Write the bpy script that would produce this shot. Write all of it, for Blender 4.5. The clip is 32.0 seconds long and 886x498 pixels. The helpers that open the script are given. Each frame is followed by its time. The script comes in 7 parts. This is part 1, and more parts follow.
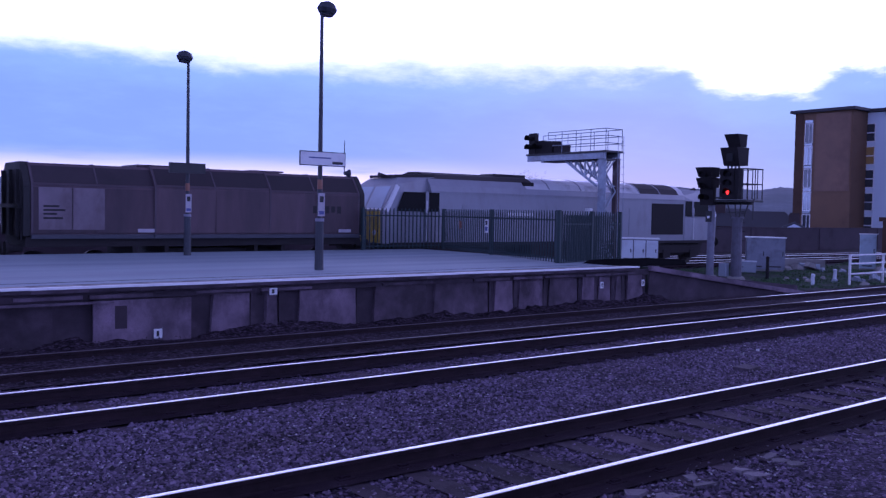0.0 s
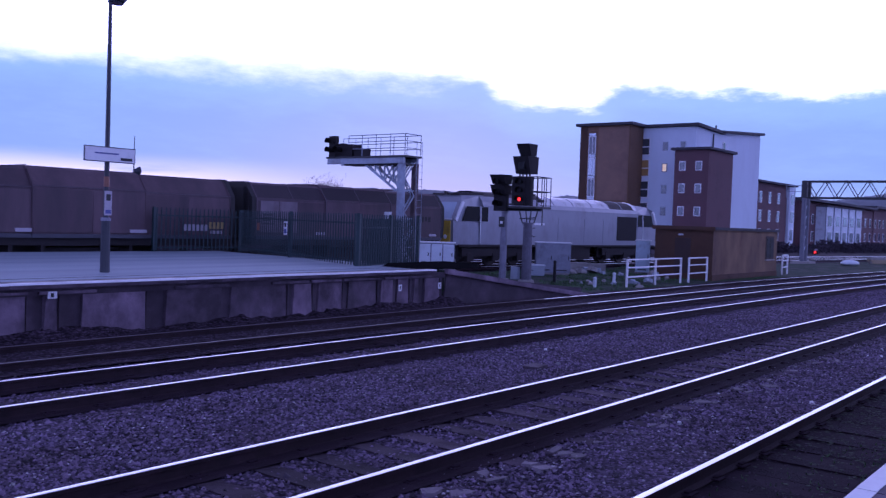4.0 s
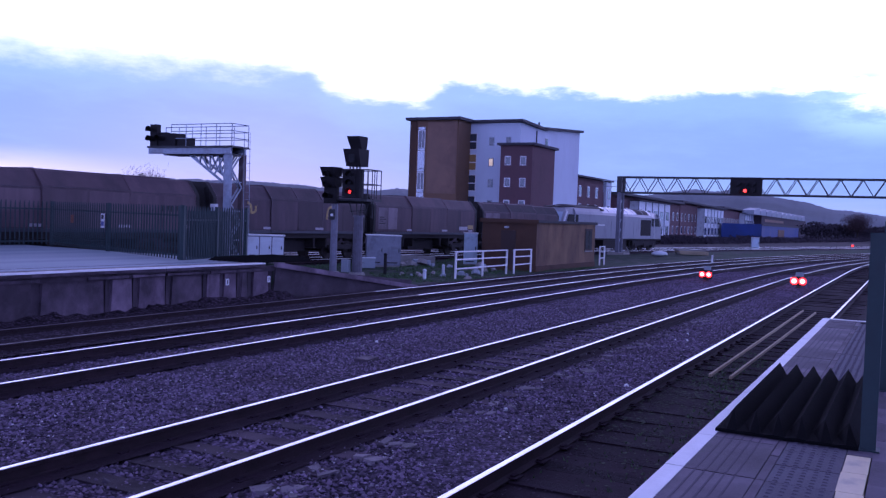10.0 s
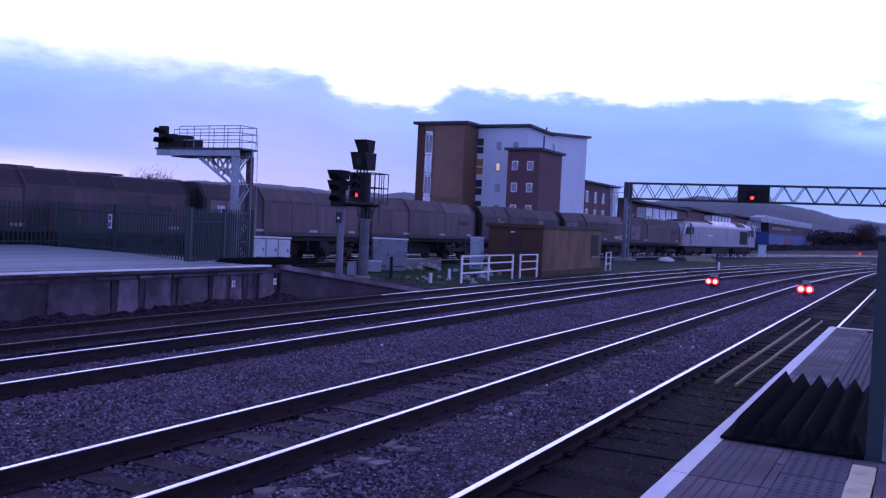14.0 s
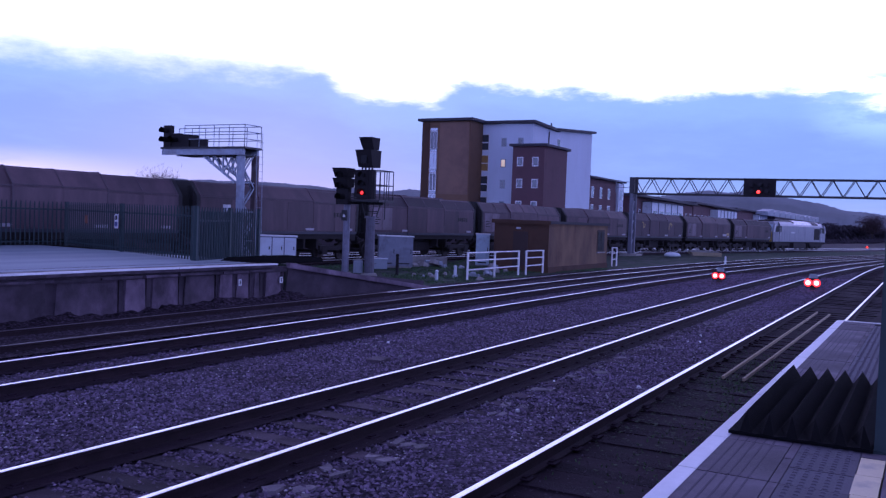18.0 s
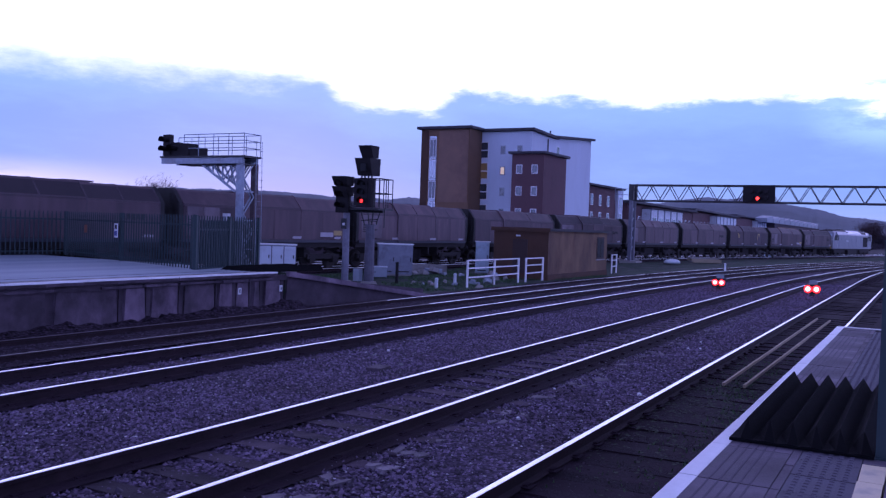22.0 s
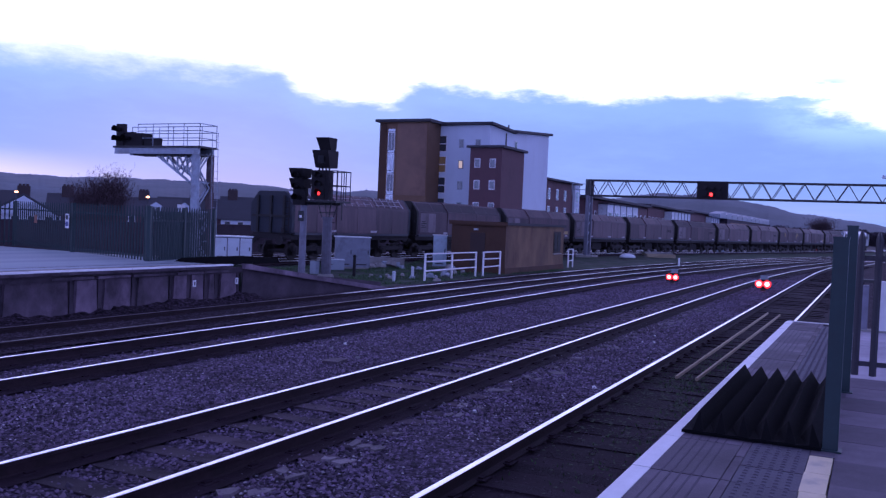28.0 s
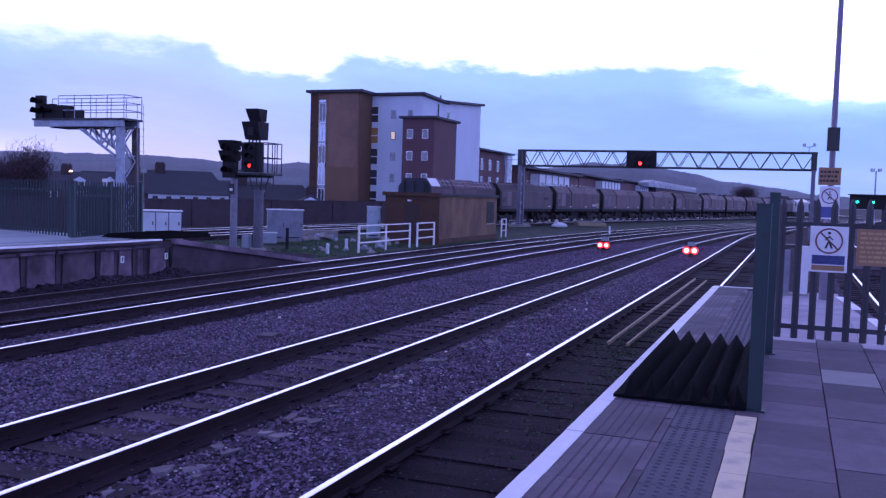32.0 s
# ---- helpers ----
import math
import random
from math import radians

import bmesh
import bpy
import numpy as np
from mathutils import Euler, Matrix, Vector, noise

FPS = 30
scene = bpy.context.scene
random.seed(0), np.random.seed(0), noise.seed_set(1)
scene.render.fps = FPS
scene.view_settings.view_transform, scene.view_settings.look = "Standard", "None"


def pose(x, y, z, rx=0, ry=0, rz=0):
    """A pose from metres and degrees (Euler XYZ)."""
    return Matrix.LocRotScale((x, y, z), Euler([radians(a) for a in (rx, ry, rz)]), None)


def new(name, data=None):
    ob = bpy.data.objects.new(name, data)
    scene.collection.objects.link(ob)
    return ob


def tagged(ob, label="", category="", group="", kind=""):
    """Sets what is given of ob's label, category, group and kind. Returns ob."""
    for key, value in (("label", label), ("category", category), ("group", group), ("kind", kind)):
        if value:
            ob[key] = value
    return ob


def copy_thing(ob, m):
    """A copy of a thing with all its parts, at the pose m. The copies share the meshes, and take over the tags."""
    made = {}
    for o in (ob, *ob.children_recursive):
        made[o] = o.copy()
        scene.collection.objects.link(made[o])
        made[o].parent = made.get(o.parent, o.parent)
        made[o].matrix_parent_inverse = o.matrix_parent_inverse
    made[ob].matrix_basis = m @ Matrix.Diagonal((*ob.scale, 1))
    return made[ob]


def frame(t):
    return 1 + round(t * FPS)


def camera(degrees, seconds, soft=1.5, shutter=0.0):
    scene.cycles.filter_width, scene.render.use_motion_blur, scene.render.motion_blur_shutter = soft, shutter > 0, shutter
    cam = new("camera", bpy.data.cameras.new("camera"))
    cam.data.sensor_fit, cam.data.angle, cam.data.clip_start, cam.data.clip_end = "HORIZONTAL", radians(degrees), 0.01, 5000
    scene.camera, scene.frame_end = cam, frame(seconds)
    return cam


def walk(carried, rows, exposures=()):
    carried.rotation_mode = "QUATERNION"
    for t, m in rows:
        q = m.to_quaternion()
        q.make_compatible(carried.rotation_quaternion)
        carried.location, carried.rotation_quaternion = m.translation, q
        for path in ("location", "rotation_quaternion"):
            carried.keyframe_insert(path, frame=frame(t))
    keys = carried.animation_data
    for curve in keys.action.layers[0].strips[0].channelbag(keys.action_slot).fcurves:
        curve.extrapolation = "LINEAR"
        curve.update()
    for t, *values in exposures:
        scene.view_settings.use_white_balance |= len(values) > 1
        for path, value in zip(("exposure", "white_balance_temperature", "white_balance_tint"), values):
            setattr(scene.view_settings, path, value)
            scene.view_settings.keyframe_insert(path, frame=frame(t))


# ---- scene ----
cam = camera(53.23, 32.0, soft=1.3, shutter=0.4)
PATH = [
    (0, pose(0, 0, 2.311, 87.58, -1.04, -38.13)), (0.5, pose(0, 0, 2.311, 87.38, -1.50, -39.24)),
    (1, pose(0, 0, 2.311, 87.14, -1.54, -40.10)), (1.5, pose(0, 0, 2.311, 87.24, -1.41, -41.23)),
    (2, pose(0, 0, 2.311, 87.34, -1.42, -42.99)), (2.5, pose(0, 0, 2.311, 87.42, -1.56, -45.17)),
    (3, pose(0, 0, 2.311, 87.29, -2.04, -47.02)), (3.5, pose(0, 0, 2.311, 87.83, -2.18, -49.25)),
    (4, pose(0, 0, 2.311, 88.11, -1.99, -51.05)), (4.5, pose(0, 0, 2.311, 88.39, -2.68, -52.47)),
    (6.5, pose(0, 0, 2.311, 87.80, -1.62, -56.41)), (7, pose(0, 0, 2.311, 87.63, -1.94, -57.19)),
    (7.5, pose(0, 0, 2.311, 87.81, -1.80, -58.15)), (8, pose(0, 0, 2.311, 87.67, -1.70, -58.97)),
    (8.5, pose(0, 0, 2.311, 87.71, -1.76, -59.72)), (9, pose(0, 0, 2.311, 87.52, -2.16, -60.40)),
    (9.5, pose(0, 0, 2.311, 87.81, -2.29, -61.16)), (10, pose(0, 0, 2.311, 88.03, -2.12, -62.00)),
    (10.5, pose(0, 0, 2.311, 88.30, -2.27, -62.12)), (11, pose(0, 0, 2.311, 88.10, -2.35, -61.73)),
    (11.5, pose(0, 0, 2.311, 88.08, -2.53, -61.54)), (12, pose(0, 0, 2.311, 88.32, -2.52, -61.34)),
    (12.5, pose(0, 0, 2.311, 88.42, -2.56, -61.35)), (13, pose(0, 0, 2.311, 88.42, -2.83, -61.49)),
    (13.5, pose(0, 0, 2.311, 88.22, -2.88, -61.40)), (14, pose(0, 0, 2.311, 88.28, -2.71, -61.58)),
    (14.5, pose(0, 0, 2.311, 88.22, -2.53, -61.31)), (16.5, pose(0, 0, 2.311, 87.99, -2.50, -61.64)),
    (17, pose(0, 0, 2.311, 87.94, -2.63, -61.14)), (17.5, pose(0, 0, 2.311, 87.91, -2.52, -61.03)),
    (18, pose(0, 0, 2.311, 88.06, -2.18, -61.22)), (18.5, pose(0, 0, 2.311, 88.13, -2.26, -61.18)),
    (19, pose(0, 0, 2.311, 88.21, -2.14, -61.11)), (19.5, pose(0, 0, 2.311, 88.33, -2.26, -60.84)),
    (20, pose(0, 0, 2.311, 88.63, -2.40, -61.07)), (20.5, pose(0, 0, 2.311, 88.61, -2.39, -61.01)),
    (21, pose(0, 0, 2.311, 88.33, -2.26, -60.95)), (21.5, pose(0, 0, 2.311, 88.26, -2.28, -61.13)),
    (22, pose(0, 0, 2.311, 88.57, -1.94, -61.25)), (22.5, pose(0, 0, 2.311, 88.77, -2.02, -61.20)),
    (23, pose(0, 0, 2.311, 88.55, -2.14, -61.24)), (23.5, pose(0, 0, 2.311, 88.44, -2.16, -61.19)),
    (24, pose(0, 0, 2.311, 88.26, -2.46, -60.98)), (24.5, pose(0, 0, 2.311, 88.14, -2.44, -60.81)),
    (26.5, pose(0, 0, 2.311, 88.20, -2.71, -61.56)), (27, pose(0, 0, 2.311, 88.24, -2.57, -62.50)),
    (27.5, pose(0, 0, 2.311, 88.34, -2.78, -63.45)), (28, pose(0, 0, 2.311, 88.24, -2.40, -63.98)),
    (28.5, pose(0, 0, 2.311, 88.24, -2.01, -64.42)), (29, pose(0, 0, 2.311, 87.96, -2.03, -65.06)),
    (29.5, pose(0, 0, 2.311, 87.79, -2.12, -65.66)), (30, pose(0, 0, 2.311, 87.44, -1.87, -66.14)),
    (30.5, pose(0, 0, 2.311, 87.39, -1.67, -66.59)), (31, pose(0, 0, 2.311, 86.84, -1.76, -67.21)),
    (31.5, pose(0, 0, 2.311, 86.52, -1.75, -67.54)), (32, pose(0, 0, 2.311, 86.53, -1.74, -68.29)),
]
walk(cam, PATH, exposures=[(0.0, 0.09, 4600, 75), (2.0, 0.26, 4600, 75), (4.0, 0.16, 4600, 75), (8.0, 0.28, 4600, 75), (14.0, 0.17, 4600, 75), (20.0, 0.12, 4600, 75), (28.5, 0.12, 4600, 75), (32.0, 0.43, 4600, 75)])

# ---- world: dusk under a broken cloud bank, bright gap above it ----
world = bpy.data.worlds.new("dusk")
scene.world = world
world.use_nodes = True
wt = world.node_tree
wt.nodes.clear()


def wmath(op, a, b=None, c=None):
    n = wt.nodes.new("ShaderNodeMath")
    n.operation = op
    for i, v in enumerate((a, b, c)):
        if v is None:
            continue
        if isinstance(v, (int, float)):
            n.inputs[i].default_value = v
        else:
            wt.links.new(v, n.inputs[i])
    return n.outputs[0]


def wmix(fac, a, b):
    n = wt.nodes.new("ShaderNodeMix")
    n.data_type = "RGBA"
    wt.links.new(fac, n.inputs[0])
    for i, v in ((6, a), (7, b)):
        if isinstance(v, tuple):
            n.inputs[i].default_value = (*v, 1)
        else:
            wt.links.new(v, n.inputs[i])
    return n.outputs[2]


def wstep(x, lo, hi):
    n = wt.nodes.new("ShaderNodeMapRange")
    n.interpolation_type = "SMOOTHSTEP"
    wt.links.new(x, n.inputs[0])
    for i, v in ((1, lo), (2, hi)):
        if isinstance(v, (int, float)):
            n.inputs[i].default_value = v
        else:
            wt.links.new(v, n.inputs[i])
    return n.outputs[0]


def wdot(v, d):
    n = wt.nodes.new("ShaderNodeVectorMath")
    n.operation = "DOT_PRODUCT"
    wt.links.new(v, n.inputs[0])
    n.inputs[1].default_value = d
    return n.outputs["Value"]


def wnoise(vec, scale, detail, rough, stretch=(1, 1, 1), shift=(0, 0, 0)):
    m = wt.nodes.new("ShaderNodeMapping")
    m.inputs["Scale"].default_value = stretch
    m.inputs["Location"].default_value = shift
    wt.links.new(vec, m.inputs[0])
    n = wt.nodes.new("ShaderNodeTexNoise")
    n.inputs["Scale"].default_value = scale
    n.inputs["Detail"].default_value = detail
    n.inputs["Roughness"].default_value = rough
    wt.links.new(m.outputs[0], n.inputs[0])
    return n.outputs[0]


coord = wt.nodes.new("ShaderNodeTexCoord").outputs["Generated"]
sky = wt.nodes.new("ShaderNodeTexSky")
sky.sky_type = "NISHITA"
sky.sun_disc = False
sky.sun_elevation = radians(3.0)
sky.sun_rotation = radians(50)
sepn = wt.nodes.new("ShaderNodeSeparateXYZ")
wt.links.new(coord, sepn.inputs[0])
up = sepn.outputs[2]
ahead = wdot(coord, (0.80, 0.60, 0.0))
right_side = wdot(coord, (0.50, -0.866, 0.0))
# height of the cloud bank's upper edge: higher to the north, notched where the light breaks through
swell = wnoise(coord, 3.0, 5, 0.55, (1, 1, 5), (0.3, 0.1, 0))
ragged = wnoise(coord, 14.0, 7, 0.62, (1, 1, 3), (4, 2, 0))
edge = wmath("MULTIPLY_ADD", right_side, -0.020, 0.147)
edge = wmath("ADD", edge, wmath("MULTIPLY_ADD", swell, 0.026, -0.013))
edge = wmath("ADD", edge, wmath("MULTIPLY_ADD", ragged, 0.044, -0.022))
gap = wdot(coord, (0.838, 0.528, 0.137))
edge = wmath("SUBTRACT", edge, wmath("MULTIPLY", wstep(gap, 0.9964, 0.9996), 0.025))
edge = wmath("SUBTRACT", edge, wmath("MULTIPLY", wstep(right_side, 0.39, 0.51), 0.026))
soft_edge = wmath("MULTIPLY_ADD", wstep(right_side, -0.35, 0.05), -0.022, 0.036)
bright = wstep(up, wmath("SUBTRACT", edge, wmath("MULTIPLY", soft_edge, 0.4)), wmath("ADD", edge, soft_edge))
# torn wisps of cloud across the light in the east
def window(x, a, b, c, d):
    return wmath("MULTIPLY", wstep(x, a, b), wmath("SUBTRACT", 1.0, wstep(x, c, d)))


torn = wnoise(coord, 9.0, 7, 0.62, (1, 1, 5), (2, 3, 4))
climb = wmath("SUBTRACT", up, wmath("MULTIPLY", wmath("SUBTRACT", right_side, 0.41), 0.22))
wisp = wmath("MULTIPLY", window(right_side, 0.325, 0.375, 0.44, 0.50), window(climb, 0.124, 0.134, 0.147, 0.164))
bright = wmath("MULTIPLY", bright, wmath("SUBTRACT", 1.0, wmath("MULTIPLY", wmath("MULTIPLY", wisp, wstep(torn, 0.38, 0.52)), 0.95)))
# bank colour: lilac blue, paler towards its top and along the horizon, warm glow low in the north
streak = wnoise(coord, 5.0, 6, 0.55, (1, 1, 9), (1, 7, 2))
billow = wnoise(coord, 11.0, 7, 0.6, (1, 1, 4), (3, 5, 1))
low = wmath("SUBTRACT", 1.0, wstep(up, 0.0, 0.06))
bank = wmix(wmath("MULTIPLY", low, wstep(streak, 0.2, 0.75)), (0.248, 0.402, 0.385), (0.405, 0.510, 0.43))
bank = wmix(wmath("MULTIPLY", wstep(billow, 0.40, 0.75), 0.40), bank, (0.31, 0.50, 0.455))
bank = wmix(wmath("MULTIPLY", wstep(wmath("SUBTRACT", up, edge), -0.05, 0.0), 0.45), bank, (0.36, 0.62, 0.47))
north = wmath("SUBTRACT", 1.0, wstep(right_side, -0.52, -0.22))
glow_low = wmath("MULTIPLY", wmath("SUBTRACT", 1.0, wstep(up, 0.026, 0.064)), north)
bank = wmix(wmath("MULTIPLY", glow_low, wstep(streak, 0.15, 0.5)), bank, (1.06, 0.95, 0.62))
# a clear pale patch to the east, crossed by wisps
clear = wmath("MULTIPLY", wstep(wdot(coord, (0.9910, -0.040, 0.128)), 0.9850, 0.9985), wmath("SUBTRACT", 1.0, wmath("MULTIPLY", wstep(ragged, 0.44, 0.66), 0.8)))
clear = wmath("MULTIPLY", clear, wstep(up, 0.085, 0.122))
bank = wmix(wmath("MULTIPLY", clear, 0.66), bank, (0.58, 0.90, 0.60))
# open band of light over the bank, closing into dull overcast overhead
front = wmix(bright, bank, (1.66, 1.72, 1.52))
veil = wstep(up, 0.30, 0.55)
front = wmix(veil, front, (0.14, 0.143, 0.147))
# unseen sky behind, brightened low down to light faces turned to the camera
behind = wmix(wstep(up, 0.0, 0.45), (0.88, 1.06, 1.08), (0.24, 0.27, 0.28))
whole = wmix(wstep(ahead, -0.15, 0.45), behind, front)
addn = wt.nodes.new("ShaderNodeMix")
addn.data_type = "RGBA"
addn.blend_type = "ADD"
addn.inputs[0].default_value = 0.005
wt.links.new(whole, addn.inputs[6])
wt.links.new(sky.outputs[0], addn.inputs[7])
bg = wt.nodes.new("ShaderNodeBackground")
bg.inputs[1].default_value = 1.0
wt.links.new(addn.outputs[2], bg.inputs[0])
wout = wt.nodes.new("ShaderNodeOutputWorld")
wt.links.new(bg.outputs[0], wout.inputs[0])

# ---- materials ----


def mat(name, color, rough=0.8, metal=0.0, var=0.25, scale=6.0, bump=0.15, stain=None, stain_scale=0.7, stain_lo=0.5, stain_hi=0.7,
        island=0.0, fine=60.0, stretch=(1, 1, 1), emit=None, strength=0.0, spec=0.5):
    m = bpy.data.materials.new(name)
    m.use_nodes = True
    t = m.node_tree
    b = t.nodes["Principled BSDF"]
    b.inputs["Roughness"].default_value = rough
    b.inputs["Metallic"].default_value = metal
    b.inputs["Specular IOR Level"].default_value = spec
    tc = t.nodes.new("ShaderNodeTexCoord")
    mp = t.nodes.new("ShaderNodeMapping")
    mp.inputs["Scale"].default_value = stretch
    t.links.new(tc.outputs["Object"], mp.inputs[0])

    def noise_out(sc, detail=6, r=0.6):
        n = t.nodes.new("ShaderNodeTexNoise")
        n.inputs["Scale"].default_value = sc
        n.inputs["Detail"].default_value = detail
        n.inputs["Roughness"].default_value = r
        t.links.new(mp.outputs[0], n.inputs[0])
        return n.outputs[0]

    def mixc(fac, a, c, mode="MIX"):
        n = t.nodes.new("ShaderNodeMix")
        n.data_type = "RGBA"
        n.blend_type = mode
        if isinstance(fac, float):
            n.inputs[0].default_value = fac
        else:
            t.links.new(fac, n.inputs[0])
        for i, v in ((6, a), (7, c)):
            if isinstance(v, tuple):
                n.inputs[i].default_value = (*v[:3], 1)
            else:
                t.links.new(v, n.inputs[i])
        return n.outputs[2]

    def span(x, lo, hi, a=0.0, c=1.0):
        n = t.nodes.new("ShaderNodeMapRange")
        t.links.new(x, n.inputs[0])
        for i, v in enumerate((lo, hi, a, c)):
            n.inputs[i + 1].default_value = v
        return n.outputs[0]

    big, small = noise_out(scale), noise_out(fine, 3, 0.7)
    dark = tuple(c * (1 - var) for c in color)
    light = tuple(min(1, c * (1 + var)) for c in color)
    col = mixc(span(big, 0.3, 0.7), dark, light)
    col = mixc(span(small, 0.3, 0.7, 0, 0.5), col, tuple(c * (1 - 0.8 * var) for c in color))
    if stain:
        col = mixc(span(noise_out(stain_scale, 7, 0.65), stain_lo, stain_hi), col, stain)
    if island:
        info = t.nodes.new("ShaderNodeObjectInfo")
        geo = t.nodes.new("ShaderNodeNewGeometry")
        both = t.nodes.new("ShaderNodeMath")
        both.operation = "ADD"
        t.links.new(info.outputs["Random"], both.inputs[0])
        t.links.new(geo.outputs["Random Per Island"], both.inputs[1])
        fr = t.nodes.new("ShaderNodeMath")
        fr.operation = "FRACT"
        t.links.new(both.outputs[0], fr.inputs[0])
        v = span(fr.outputs[0], 0, 1, 1 - island, 1 + island)
        comb = t.nodes.new("ShaderNodeCombineColor")
        for i in range(3):
            t.links.new(v, comb.inputs[i])
        col = mixc(1.0, col, comb.outputs[0], "MULTIPLY")
    t.links.new(col, b.inputs["Base Color"])
    r = span(big, 0.25, 0.75, max(0.03, rough - 0.1), min(1, rough + 0.1))
    t.links.new(r, b.inputs["Roughness"])
    if bump:
        n = t.nodes.new("ShaderNodeBump")
        n.inputs["Strength"].default_value = bump
        n.inputs["Distance"].default_value = 0.01
        t.links.new(small, n.inputs["Height"])
        t.links.new(n.outputs[0], b.inputs["Normal"])
    if emit:
        b.inputs["Emission Color"].default_value = (*emit, 1)
        b.inputs["Emission Strength"].default_value = strength
    return m


def stone_mat(name, color, cells, spread):
    """Angular broken stone: each cell its own tone, rounded relief, shadow painted into the gaps, slow patches of dirt.
    """
    m = bpy.data.materials.new(name)
    m.use_nodes = True
    t = m.node_tree
    b = t.nodes["Principled BSDF"]
    b.inputs["Roughness"].default_value = 0.93
    b.inputs["Specular IOR Level"].default_value = 0.08
    tc = t.nodes.new("ShaderNodeTexCoord")
    vor = t.nodes.new("ShaderNodeTexVoronoi")
    vor.inputs["Scale"].default_value = cells
    vor.inputs["Randomness"].default_value = 1.0
    t.links.new(tc.outputs["Object"], vor.inputs["Vector"])
    sep = t.nodes.new("ShaderNodeSeparateColor")
    t.links.new(vor.outputs["Color"], sep.inputs[0])
    dirt = t.nodes.new("ShaderNodeTexNoise")
    dirt.inputs["Scale"].default_value = 0.8
    dirt.inputs["Detail"].default_value = 6
    t.links.new(tc.outputs["Object"], dirt.inputs["Vector"])

    def span(x, lo, hi, a, c):
        n = t.nodes.new("ShaderNodeMapRange")
        t.links.new(x, n.inputs[0])
        for i, v in enumerate((lo, hi, a, c)):
            n.inputs[i + 1].default_value = v
        return n.outputs[0]

    def times(p, q):
        n = t.nodes.new("ShaderNodeMath")
        n.operation = "MULTIPLY"
        t.links.new(p, n.inputs[0])
        t.links.new(q, n.inputs[1])
        return n.outputs[0]

    shade = times(span(sep.outputs[0], 0, 1, 1 - spread, 1 + spread), span(dirt.outputs[0], 0.3, 0.7, 0.72, 1.22))
    # colour darkened at cell edges to imitate shadow between the stones
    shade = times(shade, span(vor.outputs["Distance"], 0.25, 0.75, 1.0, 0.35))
    mul = t.nodes.new("ShaderNodeVectorMath")
    mul.operation = "SCALE"
    mul.inputs[0].default_value = color
    t.links.new(shade, mul.inputs["Scale"])
    t.links.new(mul.outputs[0], b.inputs["Base Color"])
    bump = t.nodes.new("ShaderNodeBump")
    bump.inputs["Strength"].default_value = 0.9
    bump.inputs["Distance"].default_value = 0.02
    bump.invert = True
    t.links.new(vor.outputs["Distance"], bump.inputs["Height"])
    t.links.new(bump.outputs[0], b.inputs["Normal"])
    return m


def glass_mat(name, color=(0.02, 0.025, 0.03), rough=0.06):
    m = mat(name, color, rough, 0.0, 0.1, 1.5, 0, spec=0.9)
    return m


M = {}
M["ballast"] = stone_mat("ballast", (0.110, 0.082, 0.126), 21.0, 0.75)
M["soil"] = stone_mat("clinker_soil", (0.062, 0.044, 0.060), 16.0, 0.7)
M["face_back"] = mat("grimy_face_concrete", (0.072, 0.051, 0.066), 0.92, var=0.45, scale=1.6, bump=0.4, stain=(0.034, 0.024, 0.032), stain_scale=1.1, stain_lo=0.42, stain_hi=0.68)
M["stone"] = mat("ballast_stone", (0.140, 0.102, 0.160), 0.92, var=0.25, scale=12, bump=0.3, island=0.92, stain=(0.078, 0.052, 0.072), stain_scale=0.9, stain_lo=0.46, stain_hi=0.70)
M["dirty_bed"] = mat("oily_bed", (0.0240, 0.0140, 0.0205), 0.95, var=0.5, scale=2.5, fine=25, bump=1.0, stain=(0.042, 0.028, 0.038), stain_scale=1.3, stain_lo=0.52, stain_hi=0.8, spec=0.12)
M["railtop"] = mat("polished_rail", (0.92, 0.92, 0.91), 0.38, 1.0, var=0.08, scale=2, bump=0.02)
M["railside"] = mat("rusty_rail", (0.034, 0.0205, 0.025), 0.88, 0.1, var=0.45, scale=4, bump=0.4, spec=0.25)
M["railrust"] = mat("rusted_rail_head", (0.175, 0.145, 0.15), 0.52, 0.75, var=0.35, scale=3, bump=0.3)
M["timber"] = mat("creosoted_timber", (0.028, 0.0185, 0.025), 0.92, var=0.5, scale=2, bump=0.8, stretch=(6, 0.6, 6), island=0.4, spec=0.12)
M["concrete_sleeper"] = mat("weathered_concrete", (0.072, 0.051, 0.067), 0.92, var=0.35, scale=5, bump=0.5, stain=(0.034, 0.023, 0.031), stain_scale=2.2, stain_lo=0.42, stain_hi=0.62, island=0.4, spec=0.2)
M["concrete"] = mat("concrete", (0.30, 0.28, 0.26), 0.9, var=0.2, scale=3, bump=0.4, stain=(0.12, 0.105, 0.095), stain_scale=0.8)
M["wall_panel"] = mat("stained_concrete_panel", (0.180, 0.130, 0.168), 0.92, var=0.55, scale=1.9, bump=0.6, stain=(0.050, 0.035, 0.047), stain_scale=1.25, stain_lo=0.42, stain_hi=0.66, island=0.3, stretch=(1, 1, 0.7))
M["coping"] = mat("coping_stone", (0.30, 0.28, 0.26), 0.85, var=0.2, scale=4, bump=0.3, stain=(0.13, 0.115, 0.10), stain_scale=1.2, island=0.12)
M["asphalt_pale"] = mat("worn_platform_surface", (0.262, 0.322, 0.358), 0.7, var=0.26, scale=2.2, bump=0.25, stain=(0.17, 0.20, 0.235), stain_scale=1.1, stain_lo=0.46, stain_hi=0.72, stretch=(0.07, 1.2, 1))
